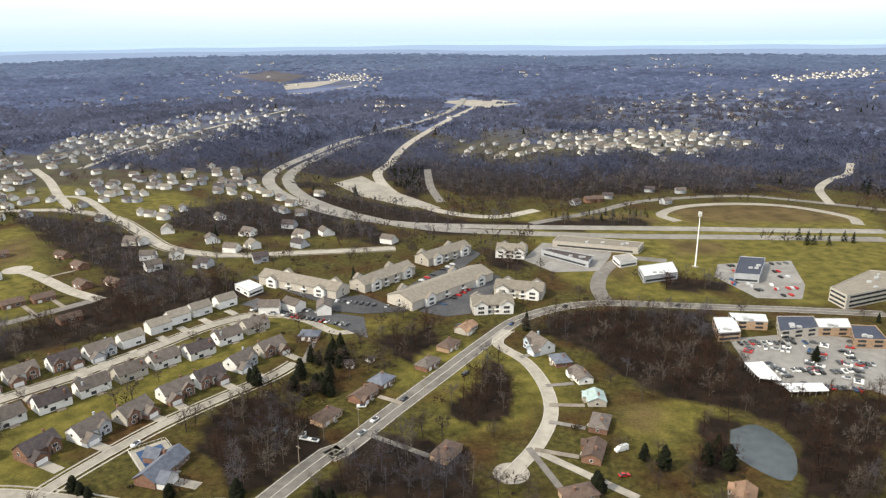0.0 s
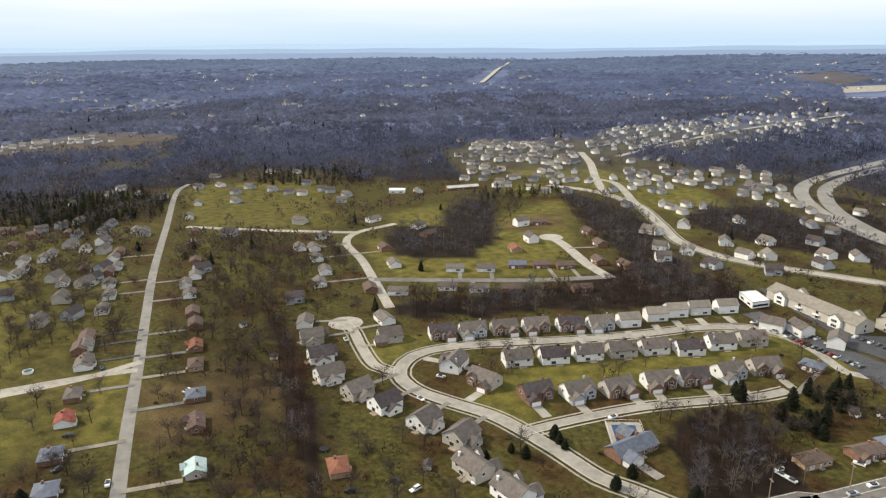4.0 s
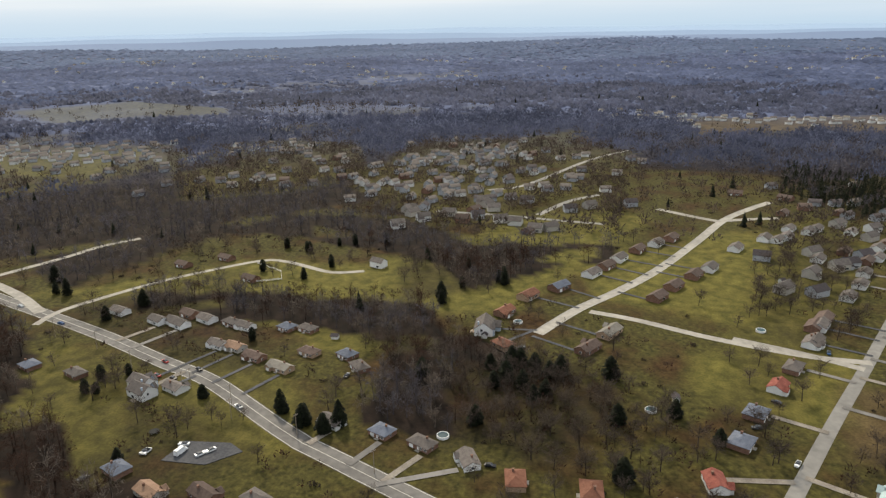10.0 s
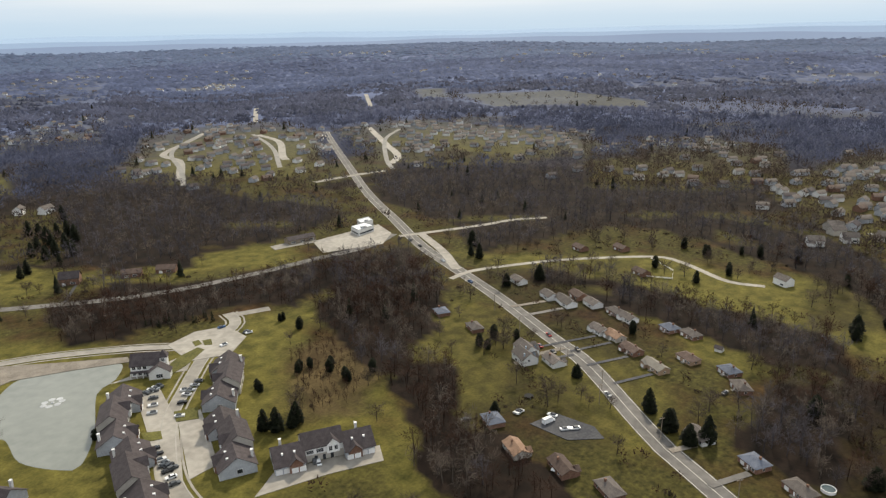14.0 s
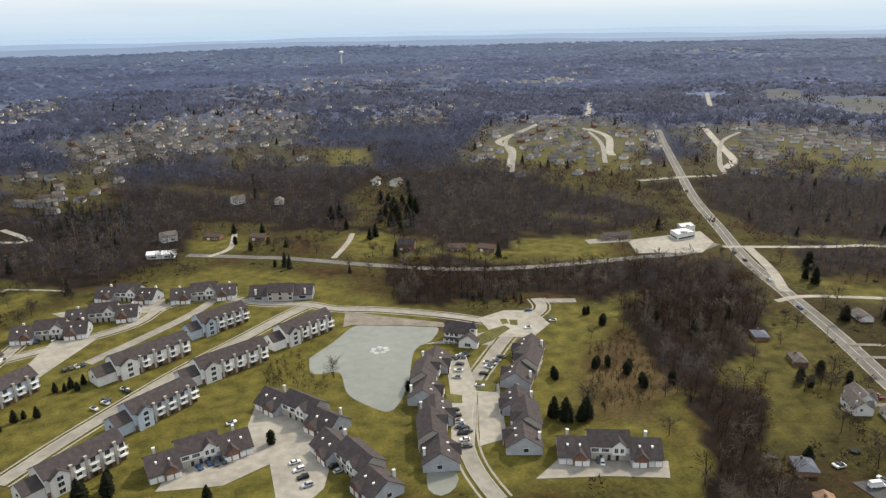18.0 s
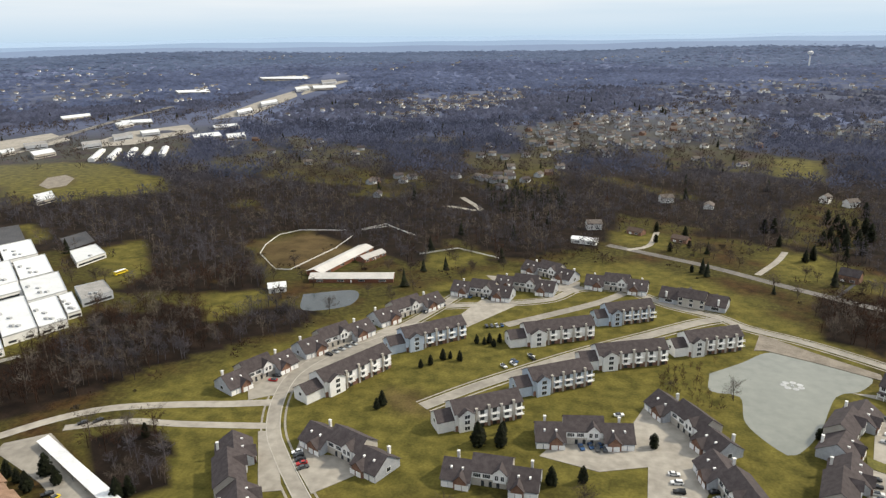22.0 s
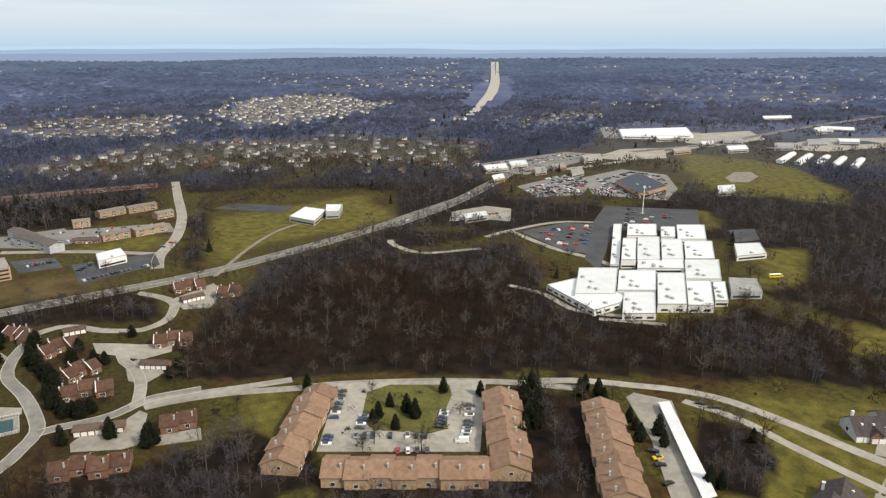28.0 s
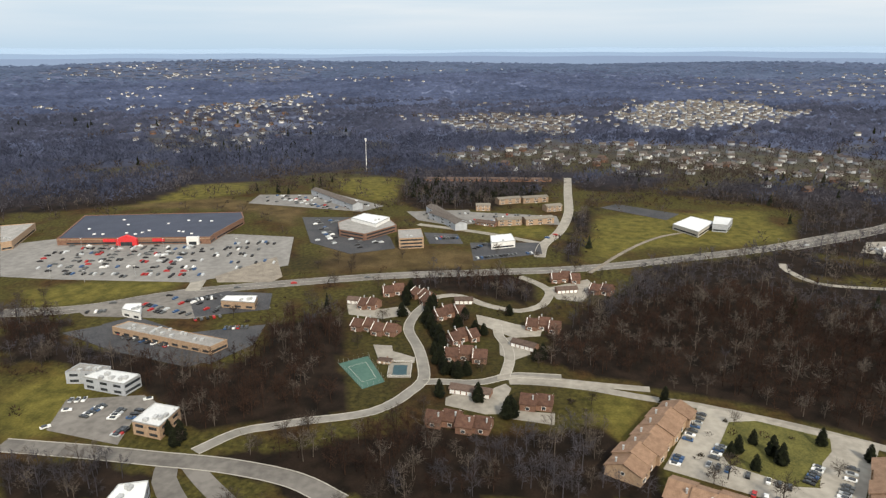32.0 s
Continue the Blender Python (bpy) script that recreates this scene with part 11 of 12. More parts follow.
cars([(-104.4, -268.9, 167), (-103.4, -264, 171), (-102.4, -259.1, 169), (-101.4, -254.2, 168), (-100.4, -249.2, 166), (-99.4, -244.3, 169), (-98.4, -239.4, 169)])
cars([(-138.6, -307.4, 148), (-131.6, -296.8, 148), (-124.7, -286.1, 144)])
cars([(-197, -346.1, -155), (-191.3, -363.4, 170), (-143.9, -210, -118), (-7.3, -296.9, -164), (-28.7, -298.1, -163)], None, None)
cars([(38.6, -347.3, 133), (47.6, -339.1, 132), (52.1, -335, 131)])
cars([(70.6, -385.2, -69), (67.7, -386.4, -67), (64.8, -387.6, -68), (61.9, -388.8, -70)])
cars([(94.6, -432.6, 269), (90.2, -432.5, 266), (81.5, -432, 266), (77.2, -431.9, 269)])
cars([(1.2, -266.8, -84), (-1.8, -267.2, -81)])
cars([(164.4, -293.9, 5), (164.6, -298.6, 1), (164.8, -303.2, 5)])
cars([(124.2, -236.6, 215), (122.4, -234.1, 217), (120.5, -231.7, 219), (118.7, -229.3, 215), (116.9, -226.8, 219)])
cars([(148.2, -328.6, -26), (146, -332.5, -30), (144, -336.6, -26), (141.8, -340.7, -29), (139.7, -344.6, -28)])
cars([(113.2, -399.2, -28), (110.4, -404.2, -33), (107.5, -409, -28), (104.8, -413.9, -31)])
cars([(224.8, -239.8, -114), (230.4, -236.5, -131)], 2, None)
cars([(47.4, -342, -41), (39.6, -350.5, -43)])
cars([(7.9, -266.4, -66), (4.2, -268.2, -68), (0.6, -269.9, -66)])
cars([(-124.4, -319.1, -74), (-127.1, -319.7, -73), (-129.7, -320.4, -74), (-132.4, -321, -79)])
cars([(-136.9, -302.6, -55), (-140.5, -305.3, -52), (-144.2, -308.2, -53), (-147.8, -310.9, -52)])
cars([(-102.1, -255.5, 185), (-102.5, -252.5, 186), (-102.8, -249.6, 185)])
cars([(-197.6, -343.9, 166), (-179, -339.8, -179), (-138.1, -341.3, 179), (-144.4, -208.1, -117)], 0, None)
cars([(548.5, 402.7, -68), (531.1, 395.9, -67), (496.3, 382.1, -68), (478.9, 375.2, -70)])
cars([(550.4, 387.8, -70), (541.7, 384.6, -70), (524.3, 378.1, -72), (515.5, 374.9, -72), (506.8, 371.8, -67), (489.4, 365.3, -70), (480.6, 362, -71)])
cars([(552.2, 373, -70), (543.5, 369.8, -72), (534.7, 367, -72), (526, 363.8, -71), (508.4, 357.8, -74), (499.7, 355, -72), (490.9, 351.8, -69), (482.2, 349, -69)])
cars([(545.3, 355.2, -73), (536.5, 352.4, -71), (527.8, 349.7, -71), (519, 346.9, -74), (510.2, 344, -71), (501.5, 341.3, -73), (492.7, 338.5, -70)])
cars([(556, 343.2, -71), (538.4, 338, -74), (529.6, 335.5, -72)])
cars([(557.8, 328.3, -77), (549, 325.9, -78), (540.1, 323.6, -73), (531.4, 321.2, -77), (522.5, 318.8, -73), (513.7, 316.4, -78), (496.1, 311.8, -73)])
cars([(542, 309.2, -74), (533.2, 307.1, -75), (524.3, 304.9, -75), (515.4, 302.6, -75), (497.8, 298.3, -77), (488.9, 296.2, -74)])
cars([(561.5, 298.7, -80), (552.6, 296.8, -77), (534.8, 292.8, -78), (526.1, 290.9, -79), (517.2, 289, -80), (508.3, 287, -75), (499.4, 285, -76), (490.6, 283.1, -76)])
cars([(545.6, 280.4, -79), (518.9, 275.2, -81), (492.2, 269.9, -79)])
cars([(501.6, 398.9, 105), (509.5, 401.3, 107), (517.6, 403.7, 105)])
cars([(169.6, 370.4, 92), (173, 370.6, 93), (176.4, 370.6, 90), (179.8, 370.7, 88), (183.2, 370.8, 90), (186.6, 370.8, 90), (190, 370.9, 93), (193.4, 370.9, 94), (196.8, 371, 92), (200.2, 371.2, 93), (207, 371.3, 91)])
cars([(173.6, 344.4, 17), (174.5, 341.3, 16), (175.3, 338.2, 14), (176, 335.2, 13), (176.9, 332, 16), (177.7, 328.9, 17)])
cars([(183.2, 335.8, 94), (185.8, 336, 94), (188.2, 336.2, 98), (193.1, 336.7, 98), (195.5, 337, 95), (198, 337.2, 93)])
cars([(186.5, 318.4, 79), (189, 317.8, 76), (191.5, 317.2, 78), (194, 316.6, 76), (196.6, 316.1, 77), (199, 315.5, 78), (204, 314.3, 77), (206.5, 313.7, 76)])
cars([(221.9, 358.9, 2), (221.8, 350.3, 2), (221.8, 345.8, 1), (221.6, 337.1, 1)])
cars([(181.2, 364, 71), (189.2, 361, 67), (192, 360, 69)])
cars([(273, 207.8, 77), (275.2, 207.4, 77), (277.3, 206.8, 75), (279.6, 206.3, 78), (281.8, 205.8, 79), (283.9, 205.2, 76)])
cars([(273, 193.6, 91), (275.8, 193.6, 92), (278.5, 193.7, 90), (281.3, 193.7, 88)])
cars([(274.7, 184.9, 92), (278.3, 184.9, 91), (281.9, 184.9, 89)])
cars([(259.1, 183.4, 82), (261.2, 183, 80), (263.3, 182.6, 81), (265.4, 182.3, 79)])
cars([(286.8, 223.9, 15), (287.6, 220.9, 14), (288.5, 217.9, 13)])
cars([(277.6, 219.7, -70), (261.7, 219.4, -40), (293.2, 186.8, 122)], 0, None)
cars([(556.3, 45.4, 22), (557.8, 42.2, 26), (559.2, 39.1, 23), (560.6, 36, 24), (562.1, 32.9, 27), (563.5, 29.8, 25), (565, 26.6, 24), (566.4, 23.5, 25), (567.8, 20.4, 23), (569.3, 17.3, 26), (570.7, 14.2, 27), (575, 4.8, 25), (576.5, 1.7, 26)])
cars([(584.3, 50.2, 61), (588.2, 48.1, 62), (592.2, 46.1, 64), (596.2, 44, 64), (600.1, 42, 62)])
cars([(396.2, 213, 33), (398.3, 209.8, 33), (400.3, 206.6, 33), (402.5, 203.4, 33), (404.5, 200.3, 36)])
cars([(432.1, 229.1, 38), (433.9, 226.6, 34), (435.8, 224, 35), (437.8, 221.4, 37), (441.5, 216.4, 39)])
cars([(400, 290.2, 18), (401.8, 285, 22), (402.7, 282.5, 21), (403.7, 280, 22)])
cars([(363.2, 241.7, -13), (362.2, 237.2, -17), (361.1, 232.8, -17), (359.9, 228.4, -16), (358.8, 223.9, -13), (357.6, 219.5, -15), (355.4, 210.6, -14)])
cars([(612.1, 87.5, 17), (613.1, 84.6, 20), (613.9, 81.7, 17), (614.9, 79, 18), (615.8, 76.1, 16), (616.7, 73.2, 16), (617.6, 70.3, 16)])
cars([(708.4, -418.9, 8), (709.4, -425.2, 8), (710.5, -431.4, 8), (711.6, -437.6, 8), (712.7, -443.8, 10), (713.8, -450, 7), (714.8, -456.2, 9), (715.9, -462.5, 7), (717, -468.7, 9), (718.1, -475, 13), (719.2, -481.2, 7), (720.2, -487.4, 8), (721.3, -493.6, 9), (722.4, -499.8, 7), (723.5, -506, 9), (724.6, -512.3, 10)])
cars([(736.3, -538.4, 248), (722.3, -533, 248), (708.2, -527.6, 250), (694.3, -522.4, 247), (680.3, -517, 252), (666.2, -511.6, 246)])
cars([(537.4, -387.6, 228), (527.9, -379.8, 228), (518.4, -372.1, 232), (499.3, -356.6, 234), (489.8, -349, 233)])
cars([(618.1, 90, -3), (618, 87, 1), (617.9, 84, -3), (617.8, 81, -4), (617.8, 78.1, -3), (617.6, 75.1, 1), (617.5, 72.1, -0), (617.4, 69.1, 0)])
cars([(759.8, 283.6, -29), (754.9, 275.5, -32), (750, 267.5, -30), (745.2, 259.4, -33), (740.3, 251.4, -30), (735.4, 243.4, -30), (730.4, 235.3, -31), (725.6, 227.3, -30), (720.7, 219.2, -31)])
cars([(-30.7, 447.8, 144), (-27.5, 452.8, 149), (-24.4, 457.7, 149), (-17.9, 467.4, 149), (-11.5, 477.2, 146)])
cars([(-0.1, 436.9, 147), (6.8, 448, 148), (10.3, 453.5, 146), (13.7, 459, 146), (17.2, 464.5, 146), (20.6, 470, 149)])
cars([(-127.6, 486.8, 52), (-116.9, 479, 54), (-111.6, 475.2, 55), (-106.3, 471.2, 56), (-101, 467.4, 52), (-95.6, 463.6, 51)])
cars([(84, 554.2, 64), (92.5, 550.4, 69), (96.7, 548.6, 66), (101, 546.7, 68)])
cars([(206.4, 474.1, 81), (216.7, 472.4, 82), (232.1, 469.7, 80)])
cars([(-231.5, -156, 167)], 0, 2)
cars([(-237.2, -157.8, 99), (-231.4, -147.1, 142), (-234.6, -144.2, 144)], 0, 1)
cars([(-229.4, -171.4, 170)], 1, None)
cars([(-293, -204.4, 65), (-270, -148.8, 61)], None, None)
cars([(-291.4, -194.5, 63)], 2, None)
cars([(11.6, 335.3, -122)], 2, None)
cars([(-9.6, 395.4, -144), (9.4, 400.3, -154)], 2, None)
cars([(-261.5, 93, 151)], 0, 1)
cars([(-61.8, 273.4, -18), (-57.2, 271.9, -19)], 0, None)
cars([(-39.5, 301.6, 1), (-32.2, 288.8, 56)], 0, None)
cars([(75.2, 262.6, 24)], 0, 2)
cars([(71.9, 244.3, 12)], 4, None)
cars([(-134.4, 269.9, 69)], 0, None)
cars([(-166, 170.2, 84), (-151.9, 189.6, 116)], 0, 1)
cars([(-297, 248.8, -25), (-214.1, 224.9, 169), (-222.8, 249.4, -163)], 0, None)
cars([(-229.6, -170.4, 175), (-218, -179.4, 152)], 0, None)
cars([(-384.5, -387.7, 68), (-391.3, -406, 68), (-368.3, -347.3, 68), (-346.8, -301.4, 72)], None, None)
cars([(628.2, -12.2, 56), (639.6, -19.8, 54)])
cars([(763.3, -470.8, 16), (764.5, -475.4, 15), (765.7, -480.1, 13), (766.9, -484.8, 17), (768.1, -489.5, 14), (769.3, -494.2, 13), (770.6, -499, 17), (771.8, -503.6, 17), (774.2, -513, 17), (775.4, -517.7, 14)])
cars([(737.6, -467.8, 12), (738.5, -472.4, 13), (740.2, -481.9, 13), (741, -486.6, 8), (741.8, -491.4, 9), (742.7, -496.1, 11), (743.5, -500.9, 12), (744.4, -505.6, 10), (745.2, -510.2, 12), (746, -515, 9), (746.9, -519.7, 9)])
cars([(844, -453.2, 7), (845, -459.4, 11), (850.2, -489.8, 8), (851.3, -496, 9)])
cars([(623.8, -288, -3), (623.5, -292, -1), (623.3, -295.9, -4), (622.6, -307.9, -5), (622.1, -316, -6), (621.8, -320, -3), (621.6, -324, -6), (621.4, -328, -2), (621.1, -332, -1)])
cars([(683.6, -492.8, -51), (680.6, -495.4, -50), (677.6, -497.9, -52), (674.8, -500.5, -52), (671.8, -503, -51)])
cars([(538.1, -334.1, 3), (540.2, -353.9, 4)])
cars([(541.9, -369.2, 243), (533.5, -364.6, 239), (525.1, -359.9, 238), (491.4, -340.9, 242)])
cars([(586.1, 175.7, -35)])
cars([(369.4, 247.6, -19), (367.8, 243.5, -18), (366.2, 239.3, -21), (364.8, 235.2, -21), (357.1, 214.6, -20), (355.6, 210.5, -20)])
cars([(385.4, 187.9, 16), (386, 185.4, 12), (386.6, 182.9, 14), (387.4, 180.5, 17), (388, 178, 15), (388.6, 175.4, 17)])
cars([(428.9, 234.1, 26), (431.2, 229.4, 25), (434.6, 222.7, 26), (435.8, 220.4, 25), (436.9, 218.2, 30)])
cars([(401, 329.2, -69), (418.8, 283.4, -70), (437.8, 252.6, -71), (460, 212.2, -73), (475, 174.8, -73), (494.9, 124, -75), (510, 69.8, -75)], None, None)
cars([(-36.8, 277.7, -124), (-19.6, 308.4, -122), (11, 335.3, -127), (41.8, 402.4, -123), (79.7, 431.4, -126), (153.8, 431.9, -138)], None, None)
cars([(630.1, -237, -60), (723, -349.3, -63), (821.9, -455.8, -72)], None, None)
cars([(-124.2, 429.5, 66), (-121, 428.2, 65), (-117.7, 426.8, 69), (-111.4, 424.1, 69), (-108.1, 422.8, 66), (-101.8, 420.1, 66), (-98.5, 418.8, 66), (-95.3, 417.4, 64), (-92, 416, 70), (-88.9, 414.7, 70), (-85.7, 413.4, 70), (-82.4, 412, 68), (-79.2, 410.6, 65), (-76.1, 409.3, 65), (-72.8, 408, 69), (-66.5, 405.2, 70), (-63.2, 403.9, 67), (-60, 402.6, 67)])
cars([(-122.6, 440.6, 67), (-119.4, 439.4, 67), (-116.3, 438.2, 72), (-113, 437, 67), (-100.4, 432.1, 68), (-94.1, 429.7, 70), (-91, 428.5, 66), (-87.7, 427.3, 71), (-81.4, 424.9, 69)])
cars([(-302.5, -186.4, 54), (-308.4, -209.2, 59), (-307.3, -107.8, -7), (-307.7, -141.4, 25), (-253.8, -58.8, -87), (-241.8, -27.2, -96), (-230.8, 15, -99)], None, None)
cars([(-352.6, -22.9, -59), (-376, -41.3, -47), (-208.6, -184.8, 151), (-204.6, -134, -171)], None, None)
cars([(-184.4, 152.9, 39), (-175.8, 169.1, 35), (-75.7, 281.3, -102), (-70.1, 277.9, -110), (-62.9, 276.1, -118), (-150.8, 195.5, 30)], None, None)
cars([(-369.2, 138, -16), (-311.2, 97.6, 56), (-287.3, 83.6, 106), (-310.1, 154.4, -71), (-284.3, 139.9, -120)], None, None)
cars([(-6, 447, 144), (-3.1, 451.1, 147), (-0.1, 455.2, 145), (8.5, 467.4, 147), (14.4, 475.6, 143), (17.3, 479.6, 142), (23.2, 487.8, 147), (26, 491.9, 142)])
cars([(-15.6, 485.2, 150), (-11.8, 491.5, 149), (-7.9, 497.9, 147), (-0.2, 510.6, 149), (3.6, 517, 148), (7.4, 523.3, 149)])
cars([(-71.6, 444.4, 75), (-67.3, 443, 70), (-63.1, 441.6, 74), (-58.8, 440.3, 73), (-54.5, 439, 75), (-50.2, 437.6, 72), (-45.8, 436.2, 75), (-37.3, 433.6, 72)])
cars([(207, 472.3, 65), (217.3, 467.5, 68), (231.1, 461.3, 66)])
cars([(191, 332.6, 94), (194.2, 333, 94), (197.2, 333.2, 96), (203.4, 333.8, 93), (206.5, 334.1, 94), (209.6, 334.3, 93), (212.6, 334.7, 94), (215.8, 334.9, 92)])
cars([(212.2, 345, 81), (214.6, 344.5, 80), (224, 342.7, 80), (226.4, 342.2, 81), (228.8, 341.8, 79)])


def car_rows(poly, deg, row, seed, share=0.6, pitch=2.9):
    """Double rows of parked cars over a lot."""
    rng = random.Random(seed)
    cx, cy = sum(p[0] for p in poly) / len(poly), sum(p[1] for p in poly) / len(poly)
    ca, sb = math.cos(radians(deg)), math.sin(radians(deg))
    ext = max(math.hypot(p[0] - cx, p[1] - cy) for p in poly)
    spots = []
    for j in range(int(-ext // row), int(ext // row) + 1):
        for side in (-2.7, 2.7):
            busy = share * rng.uniform(0.4, 1.5)
            for i in range(int(-ext // pitch), int(ext // pitch) + 1):
                if rng.random() < busy:
                    u, w = i * pitch, j * row + side
                    spots.append((cx + u * ca - w * sb, cy + u * sb + w * ca, deg + 90 + rng.uniform(-3, 3)))
    keep = inside(poly, np.array([p[0] for p in spots]), np.array([p[1] for p in spots]))
    cars([p for p, k in zip(spots, keep) if k])


car_rows([(486, 392), (538, 408), (560, 330), (572, 285), (596, 262), (590, 232), (520, 206), (478, 258), (470, 350)], 96, 19, 1, 0.24)
car_rows([(733, -434), (768, -510), (730, -520), (675, -466), (682, -420)], 110, 16, 2, 0.5)
car_rows([(745, -537), (774, -608), (728, -630), (660, -590), (620, -540), (662, -490)], 115, 18, 3, 0.32)
car_rows([(900, -470), (940, -620), (900, -660), (815, -480)], 110, 20, 4, 0.35)
car_rows([(1170, -862), (1120, -905), (1020, -880), (960, -890), (1048, -786)], 45, 20, 5, 0.4)
car_rows([(545, -328), (552, -372), (540, -390), (480, -340), (490, -326)], 140, 17, 6, 0.2)
car_rows([(590, -460), (555, -515), (500, -465), (525, -405)], 140, 18, 7, 0.12)
car_rows([(670, 228), (678, 180), (615, 140), (585, 130), (565, 155), (590, 192)], 30, 17, 8, 0.18)
car_rows([(443, 240), (440, 196), (424, 182), (404, 222), (400, 284)], 70, 18, 9, 0.3)
car_rows([(215.6, 514.5), (267.5, 520.6), (252.9, 471.7), (239.3, 447.6), (214.2, 450.0), (204.3, 489.0)], 7, 18, 20, 0.22)
car_rows([(170.8, 373.5), (210.7, 379.8), (246.7, 368.7), (213.7, 314.1), (210.0, 319.2), (176.4, 319.8), (166.4, 336.1)], -121, 18, 21, 0.30)
car_rows([(740.7, 308.1), (718.6, 190.9), (744.4, 175.4), (790.9, 232.4), (781.1, 312.7)], -101, 18, 22, 0.30)
car_rows([(715.2, 128.4), (729.0, 72.7), (680.5, 58.5), (667.7, 81.2), (684.0, 112.8)], -76, 18, 23, 0.30)
car_rows([(721.5, 68.3), (714.5, -16.2), (683.1, -18.7), (682.2, 61.7)], -95, 18, 24, 0.30)


def joined_far_cars():
    """The many cars of the far car parks, body and cabin, one mesh a colour."""
    for c, spots in FAR_CARS.items():
        s = Shape()
        for x, y, deg in spots:
            ca, sb = math.cos(radians(deg)), math.sin(radians(deg))
            k = len(s.v)
            s.box(-2.3, 2.3, -0.9, 0.9, 0.05, 0.95).add([(u * g, w * g, z) for z, g in ((0.95, 0.98), (1.45, 0.72)) for u, w in ((-1.7, -0.85), (0.9, -0.85), (0.9, 0.85), (-1.7, 0.85))],
                                                       [(4, 5, 6, 7), (0, 1, 5, 4), (1, 2, 6, 5), (2, 3, 7, 6), (3, 0, 4, 7)])
            z0 = lift(x, y) + 0.16
            s.v[k:] = [(x + u * ca - w * sb, y + u * sb + w * ca, z + z0) for u, w, z in s.v[k:]]
        tagged(s.make("parked_cars", CAR_COATS[c][1]), "many %s cars in far car parks" % CAR_COATS[c][0], "cars", kind="stuff")


joined_far_cars()


# ---- poles, masts and tanks ----
def utility_pole(m):
    e = thing("utility_pole", m, "wooden utility pole with a crossarm", "pole", "utility poles")
    Shape().tube(0, 0, -0.2, 11, 0.17, 0.11, 8).make("pole", TIMBER, e)
    Shape().box(-1.3, 1.3, -0.07, 0.07, 10.0, 10.2).make("crossarm", TIMBER, e)
    for x in (-1.15, -0.5, 0.5, 1.15):
        Shape().tube(x, 0, 10.2, 10.45, 0.06, 0.04, 6).make("insulator", UNIT_GREY, e)
    return e


def lamp_post(m):
    e = thing("lamp_post", m, "tall car park lamp post", "lamp", "car park lamps")
    Shape().tube(0, 0, 0, 9, 0.12, 0.08, 8).make("pole", STEEL, e)
    Shape().box(-0.9, 0.9, -0.2, 0.2, 8.9, 9.1).make("lamp_head", TRIM, e)
    return e


def poles(spots, deg=0):
    for x, y in spots:
        placed("pole", utility_pole, at(x, y, deg))


def lamps(spots):
    for x, y in spots:
        placed("lamp", lamp_post, at(x, y, (x * 7) % 180))


def mast(x, y, high, words, w=0.9):
    """A slim mast with a platform of aerials at its head."""
    e = thing("mast", at(x, y), words, "mast")
    Shape().tube(0, 0, 0, high, w, w * 0.45, 10).make("shaft", TRIM, e)
    Shape().tube(0, 0, high * 0.93, high * 0.97, w * 1.7, w * 1.7, 8).make("aerial_ring", STEEL, e)
    for i in range(6):
        a = i * math.pi / 3
        Shape().box(math.cos(a) * w * 1.9 - 0.2, math.cos(a) * w * 1.9 + 0.2, math.sin(a) * w * 1.9 - 0.2, math.sin(a) * w * 1.9 + 0.2, high * 0.92, high).make("aerial", TRIM, e)
    Shape().box(-2, 2, -2, 2, -0.2, 0.4).make("footing", CONCRETE, e)


def water_tower(x, y, high):
    e = thing("water_tower", at(x, y), "distant pale water tower on a stem", "water tower")
    Shape().tube(0, 0, 0, high * 0.75, 3.0, 2.6, 12).make("stem", TRIM, e)
    Shape().tube(0, 0, high * 0.7, high * 0.82, 3.0, 10, 16).tube(0, 0, high * 0.82, high * 0.93, 10, 10, 16).tube(0, 0, high * 0.93, high, 10, 4, 16).make("tank", TRIM, e)


def water(poly, material, label, z=0.04):
    line = smooth_line(poly + poly[:1], 4.0)[:-1]
    gx, gy = np.meshgrid(np.arange(min(p.x for p in line), max(p.x for p in line), 3.0), np.arange(min(p.y for p in line), max(p.y for p in line), 3.0))
    sel = inside([(p.x, p.y) for p in line], gx.ravel(), gy.ravel())
    KEEP_CLEAR.extend((a, b, 3.5) for a, b in zip(gx.ravel()[sel], gy.ravel()[sel]))
    ob = link("water", [(p.x, p.y, z) for p in line], [tuple(range(len(line)))], material)
    return tagged(ob, label, "pond", kind="structure")


